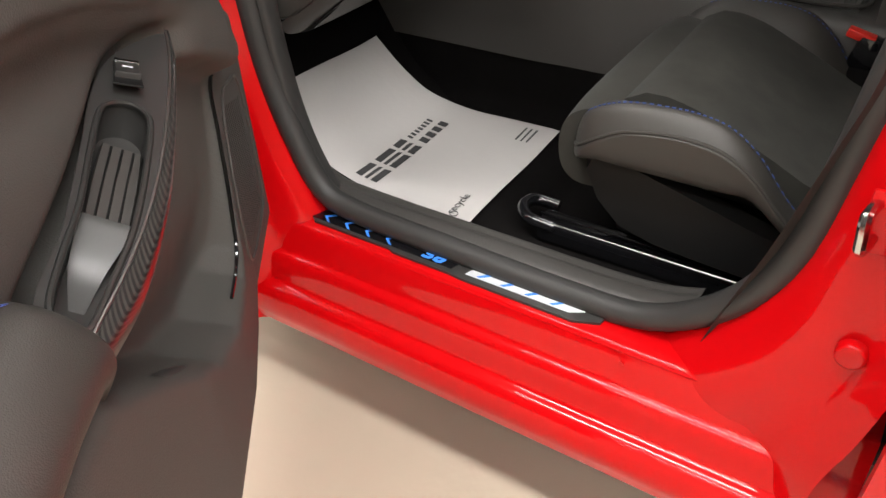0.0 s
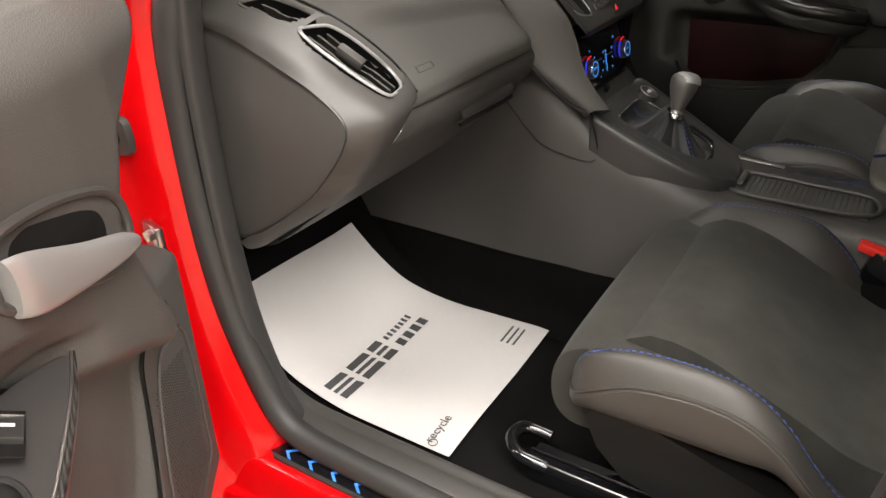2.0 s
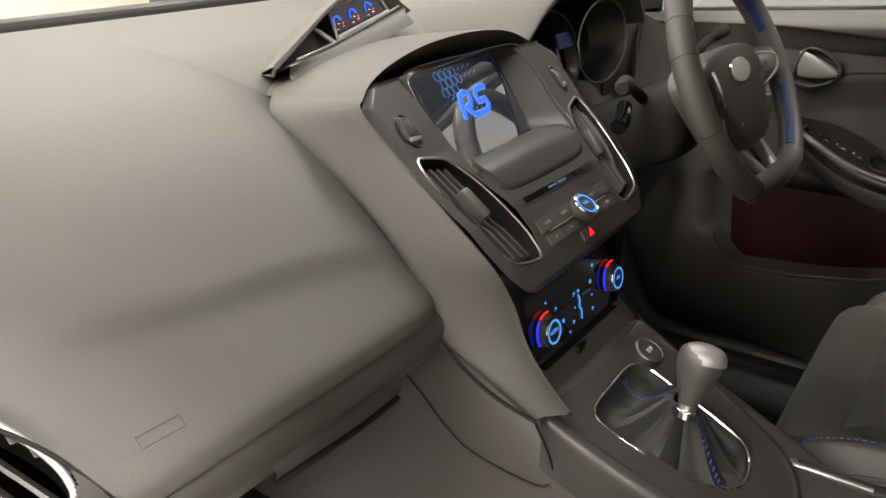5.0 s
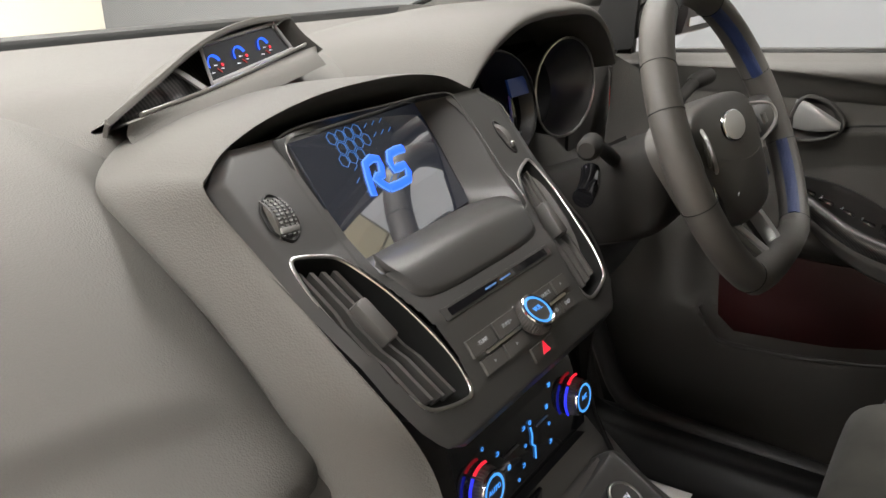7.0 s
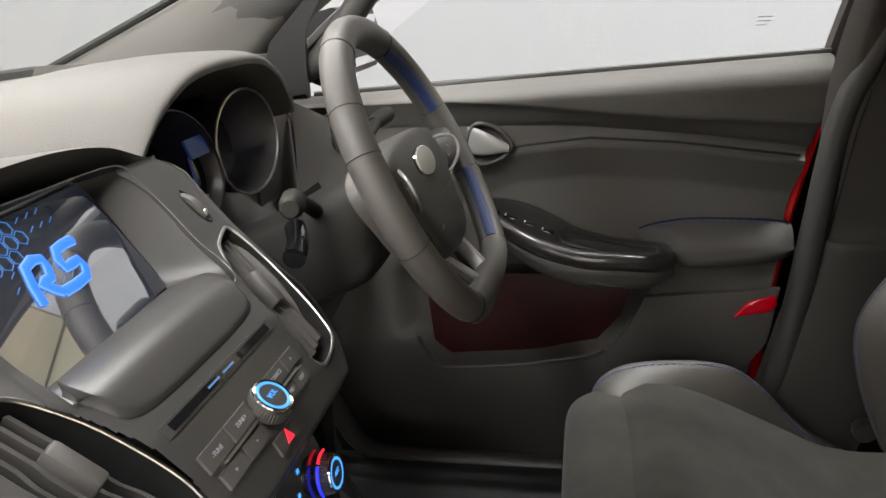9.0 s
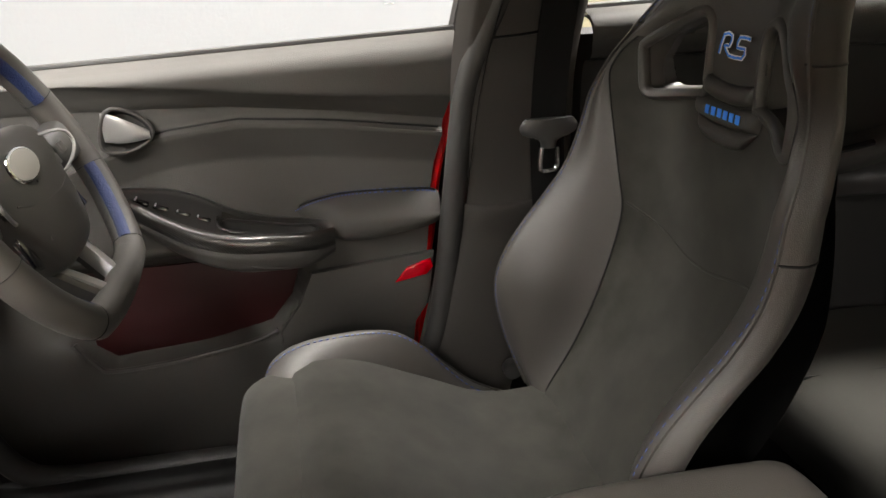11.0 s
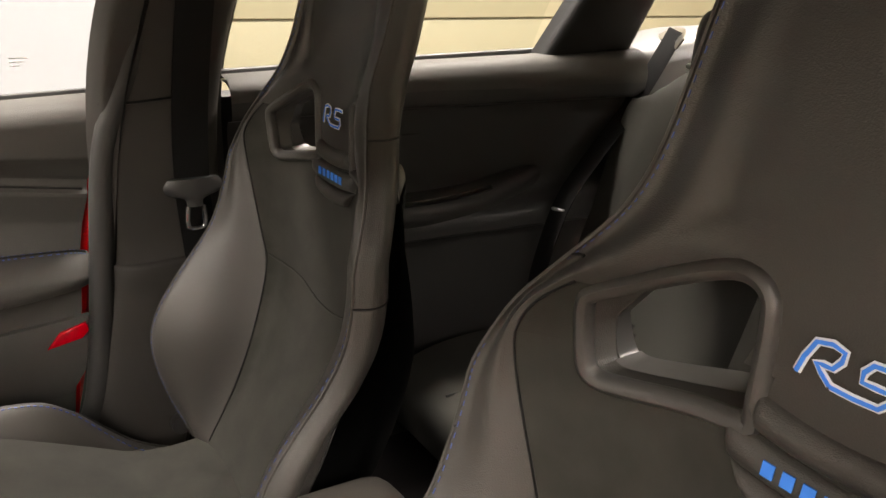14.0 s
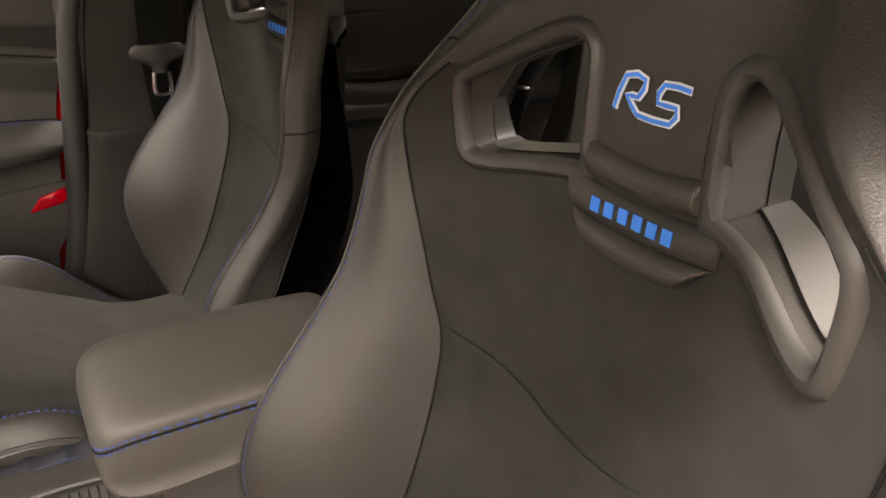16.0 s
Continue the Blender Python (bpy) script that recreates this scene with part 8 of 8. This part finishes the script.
part("tailgate_trim", box(0.03, 1.35, 0.7, (1.455, 0, 0.74), (0, -8, 0), bevel=0.02), HARD, car)
part("tailgate_frame", tube([(1.44, -0.62, 1.09), (1.36, -0.58, 1.25), (1.22, -0.54, 1.37), (1.2, 0, 1.4), (1.22, 0.54, 1.37), (1.36, 0.58, 1.25), (1.44, 0.62, 1.09)], 0.04, 8, smooth=4), HARD, car)

# ---- rear bench ----
bench = thing("rear_bench", (0.7, 0, 0.34), "dark leather and cloth rear bench seat", "seat")


def rear_back(y):
    """How far the bench back stands forward of its mid plane."""
    d = min(abs(abs(y) - 0.375), 0.2)
    return 0.055 * step(d - 0.135, 0.012) if abs(y) > 0.15 else 0.04


rows = []
for y in (-0.66, -0.64, -0.6, -0.55, -0.5, -0.42, -0.375, -0.33, -0.25, -0.2, -0.15, -0.08, 0, 0.08, 0.15, 0.2, 0.25, 0.33, 0.375, 0.42, 0.5, 0.55, 0.6, 0.64, 0.66):
    f = rear_back(y) * (0.3 if abs(y) > 0.65 else 1)
    top = 1.065 - 0.10 * step(abs(y) - 0.615, 0.012)
    rows.append([(0.70 - f, y, 0.5), (0.74 - f, y, 0.6), (0.80 - f, y, 0.75), (0.85 - f, y, 0.9), (0.885 - f * 0.8, y, 1.0), (0.905, y, top - 0.01), (0.94, y, top), (1.0, y, top - 0.02), (1.0, y, 0.6)])
part("bench_back", loft(rows, 2, 4), CLOTH, bench, "dark leather bench back")
for y0 in (-0.375, 0.375):
    part("back_insert", loft([[(x, y0 + dy, z) for x, z in ((0.735, 0.57), (0.795, 0.74), (0.842, 0.89), (0.868, 0.96))] for dy in (-0.12, -0.06, 0, 0.06, 0.12)], 2, 3, thick=-0.02), CLOTH, bench, "dark cloth centre")
    for z in (0.885, 0.91, 0.935):
        part("back_roll", tube([(0.845 + (z - 0.9) * 0.3, y0 - 0.075, z + 0.006), (0.838 + (z - 0.9) * 0.3, y0, z), (0.845 + (z - 0.9) * 0.3, y0 + 0.075, z + 0.006)], 0.013, 8), LEATHER, bench, "padded roll")
cush = []
for y in (-0.66, -0.62, -0.5, -0.375, -0.2, 0, 0.2, 0.375, 0.5, 0.62, 0.66):
    d = 0.03 * math.cos((abs(y) - 0.375) * 7)
    cush.append([(0.28, y, 0.38), (0.265, y, 0.46), (0.30, y, 0.505), (0.4, y, 0.52 - d * 0.6), (0.55, y, 0.515 - d), (0.7, y, 0.50 - d), (0.8, y, 0.48)])
part("bench_cushion", loft(cush, 3, 4), CLOTH, bench, "dark cloth cushion")
for y in (-0.5, -0.25, 0.25, 0.5):
    part("cushion_seam", tube([(0.30, y, 0.508), (0.45, y, 0.503), (0.7, y, 0.487)], 0.003, 6), DARK, bench)
for y0 in (-0.375, 0.375):
    hr = thing("rear_headrest", (0.93, y0, 1.06), "dark leather rear headrest on posts", "headrest", "rear headrests")
    part("pad", loft([[(x, y0 + s_ * w, z) for x, z, s_, w in ((0.86, z0, -1, w0), (0.84, z0, -0.6, w0), (0.835, z0, 0.6, w0), (0.86, z0, 1, w0), (0.93, z0, 0.9, w0), (0.94, z0, 0, w0), (0.93, z0, -0.9, w0))] for z0, w0 in ((0.965, 0.10), (0.98, 0.125), (1.06, 0.135), (1.15, 0.13), (1.185, 0.11), (1.195, 0.06))], 3, 3, wrap=True, caps=True), LEATHER, hr)
part("release_catch", box(0.03, 0.06, 0.012, (0.95, 0.56, 1.07), (0, 0, 0), bevel=0.005), SATIN, bench, "silver seat release")

# ---- seat belts ----
TONGUE = surf("tongue_plastic", (0.045, 0.045, 0.045), 0.4)
belt = thing("front_seat_belt", (-0.05, 0.66, 0.86), "black seat belt with a hanging buckle tongue", "seat belt")
part("webbing", loft([[(x - 0.047, y + 0.012, z), (x + 0.007, y + 0.01, z)] for x, y, z in ((-0.03, 0.545, 1.38), (-0.045, 0.608, 1.2), (-0.057, 0.642, 1.05), (-0.062, 0.652, 0.93), (-0.058, 0.66, 0.85), (-0.04, 0.668, 0.6))], 3, 1, thick=0.0015), WEB, belt, "black webbing")
part("tongue_body", loft([[(-0.082 + dx, 0.662 + dy, z) for dx, dy in ((-w, 0), (-w, -0.008), (0, -0.014), (w, -0.008), (w, 0), (0, 0.004))] for z, w in ((0.93, 0.034), (0.918, 0.041), (0.906, 0.036), (0.897, 0.014), (0.885, 0.011))], 3, 2, wrap=True, caps=True), TONGUE, belt, "grey plastic tongue grip")
part("tongue_plate", tube([(-0.094, 0.654, 0.886), (-0.096, 0.652, 0.853), (-0.078, 0.652, 0.85), (-0.07, 0.652, 0.856), (-0.07, 0.654, 0.886)], 0.0042, 8, smooth=3), CHROME, belt, "chrome tongue plate")
rb = thing("rear_seat_belt", (0.75, 0.62, 0.7), "black rear seat belt across the bench", "seat belt")
part("webbing", loft([[(x, y - 0.02, z), (x, y + 0.025, z + 0.012)] for x, y, z in ((0.98, 0.66, 1.13), (0.86, 0.645, 0.99), (0.72, 0.63, 0.86), (0.64, 0.61, 0.785), (0.60, 0.62, 0.64), (0.6, 0.64, 0.5))], 3, 1, thick=0.0015), WEB, rb)
part("tongue", box(0.012, 0.034, 0.006, (0.64, 0.615, 0.787), (0, 30, 20), bevel=0.002), STEEL, rb, "metal tongue")
part("guide", loft([[(0.93, 0.60, 1.125), (0.95, 0.635, 1.10)], [(1.0, 0.66, 1.14), (0.99, 0.70, 1.115)], [(1.03, 0.72, 1.14), (1.0, 0.76, 1.11)]], 3, 2, thick=0.004), SATIN, rb, "pale belt guide")
buckle = thing("belt_buckle", (-0.28, -0.11, 0.52), "belt buckle with a red release button", "buckle", "belt buckles")
part("body", box(0.05, 0.026, 0.1, (-0.27, -0.104, 0.535), (0, 14, 0), bevel=0.006), GLOSS, buckle)
part("button", box(0.045, 0.022, 0.014, (-0.282, -0.105, 0.583), (0, 14, 0), bevel=0.003), REDPLASTIC, buckle, "red release button")
copy_thing(buckle, pose(-0.268, 0.152, 0.535))

# ---- details of the passenger door opening ----
BRUSHED = surf("brushed_silver", (0.70, 0.74, 0.77), 0.4, 0.2, vary=0.1, big=60)
plate = thing("sill_plate", (-0.7, -0.725, 0.368), "dark sill plate with blue arrows and a silver end", "sill plate")


def on_sill(x, v, up=0.0):
    """v runs from the seal outwards."""
    return Vector((x, -0.697 - 0.043 * v, 0.3685 + up - 0.002 * v))


def sill_slab(pts, lo, hi):
    bm = grid([[on_sill(x, v, lo) for x, v in pts], [on_sill(x, v, hi) for x, v in pts]], True)
    bmesh.ops.holes_fill(bm, edges=[e for e in bm.edges if e.is_boundary])
    bmesh.ops.recalc_face_normals(bm, faces=bm.faces)
    return bm


part("base", sill_slab([(-0.962, 0.0), (-0.962, 0.45), (-0.94, 0.85), (-0.79, 0.85), (-0.78, 0.95), (-0.68, 0.95), (-0.66, 1.0), (-0.48, 1.0), (-0.445, 0.7), (-0.44, 0.2), (-0.46, 0.0)], 0.0, 0.004), SMOOTH, plate)
part("silver_panel", sill_slab([(-0.645, 0.2), (-0.655, 0.75), (-0.49, 0.75), (-0.47, 0.5), (-0.475, 0.2)], 0.003, 0.005), BRUSHED, plate, "brushed silver panel")
part("dark_panel", sill_slab([(-0.95, 0.15), (-0.95, 0.7), (-0.68, 0.75), (-0.67, 0.2)], 0.003, 0.0048), GLOSS, plate)
for k in range(8):
    x0 = -0.925 + k * 0.041 if k < 4 else -0.625 + (k - 4) * 0.039
    d, t = (-0.012, -0.006) if k < 4 else (0.012, 0.006)
    part("arrow", sill_slab([(x0 - d / 2, 0.24), (x0 + d / 2, 0.47), (x0 - d / 2, 0.70), (x0 - d / 2 - t, 0.70), (x0 + d / 2 - t, 0.47), (x0 - d / 2 - t, 0.24)], 0.0045, 0.0058), SKY, plate, "blue arrow")
emblem(frame_at(on_sill(-0.715, 0.47, 0.0055), (-1, 0, 0), (0, -1, -0.05)), 0.02, SKY, plate, 0.0032, 0.0)
for k, (x, z) in enumerate(((-1.085, 0.835), (-1.062, 0.60))):
    ya = -0.752
    m = frame_at((x, ya - 0.002, z), (1, 0, 0), (0, 0, 1))
    if k == 0:
        part("grommet", slab([(-0.022, -0.02), (0.02, -0.02), (0.022, 0.015), (0.01, 0.024), (-0.02, 0.02)], 0.01, m, 0.003, 4), RUBBER, car, "black rubber grommet")
        part("grommet_hole", disc(0.01, 0.002, m @ pose(0, 0, 0.01)), DARK, car)
    else:
        part("blanking_cap", disc(0.015, 0.004, m, 24, 0.001), DARK, car, "black blanking cap")
strap = thing("check_strap", (-1.07, -0.76, 0.7), "steel check strap between post and door", "door check")
part("bracket", box(0.04, 0.012, 0.045, (-1.062, -0.757, 0.70), (0, 0, -15), bevel=0.004), STEEL, strap)
part("bolt", disc(0.008, 0.008, frame_at((-1.055, -0.765, 0.712), (1, 0, 0), (0, 0, 1)), 6, 0.001), STEEL, strap)
part("arm", tube([(-1.07, -0.765, 0.69), (-1.05, -0.80, 0.685), (-1.02, -0.83, 0.683)], 0.008, 6, flat=0.4, up=(0, 0, 1)), GLOSS, strap)
striker = thing("door_striker", (-0.17, -0.755, 0.65), "chrome door striker loop on the post", "striker")
part("plate", box(0.055, 0.006, 0.07, (-0.165, -0.752, 0.645), (0, 0, 12), bevel=0.01), PAINT, striker)
part("loop", tube([(-0.185, -0.755, 0.665), (-0.19, -0.785, 0.665), (-0.188, -0.79, 0.645), (-0.186, -0.785, 0.628), (-0.18, -0.755, 0.628)], 0.006, 8, smooth=3), CHROME, striker, "bright steel loop")
part("screw", disc(0.011, 0.006, frame_at((-0.15, -0.757, 0.62), (1, 0, 0), (0, 0, 1)), 18, 0.002), CHROME, striker)
for x, z, r in ((-0.16, 0.487, 0.016),):
    part("post_bolt", disc(r, 0.014, frame_at((x, -0.755, z), (1, 0, 0), (0, 0, 1)), 20, 0.004), PAINT, car, "red painted bolt")
for x, z in ((-0.40, 0.345), (-0.405, 0.36)):
    part("sill_clip", disc(0.0035, 0.002, frame_at((x, -0.752 - (0.36 - z) * 0.3, z), (1, 0, 0), (0, 0, 1)), 10), PAINT, car)
part("pinch_flange", tube([(-1.15, -0.742, 0.3605), (-0.7, -0.748, 0.359), (-0.25, -0.75, 0.359)], 0.0022, 6, smooth=2), PAINT, car)


# ---- driver's foot well ----
dm = thing("paper_mat", (-0.9, 0.4, 0.335), "white paper foot mat on the driver floor", "mat")
part("sheet", loft([[(x, 0.22 + 0.37 * u + 0.01 * (x + 0.9), z + 0.004 + 0.003 * math.sin(5 * u + 9 * x)) for x, z in ((-0.775, 0.338), (-0.86, 0.335), (-0.95, 0.335), (-1.03, 0.345), (-1.1, 0.39))] for u in (0, 0.25, 0.5, 0.75, 1)], 3, 3, thick=0.0006), PAPER, dm)
for k, (w, z) in enumerate(((0.055, 0.45), (0.05, 0.47), (0.045, 0.46))):
    pd = thing("foot_pedal", (-1.05, 0.30 + 0.1 * k, 0.4), "steel-faced foot pedal in the driver foot well", "pedal", "foot pedals")
    part("pad", box(0.012, w, 0.07, (-1.06, 0.30 + 0.1 * k, z), (0, -35, 0), bevel=0.004), STEEL, pd)
    part("arm", tube([(-1.07, 0.30 + 0.1 * k, z + 0.01), (-1.12, 0.30 + 0.1 * k, z + 0.1), (-1.16, 0.30 + 0.1 * k, 0.75)], 0.008, 6), DARK, pd)
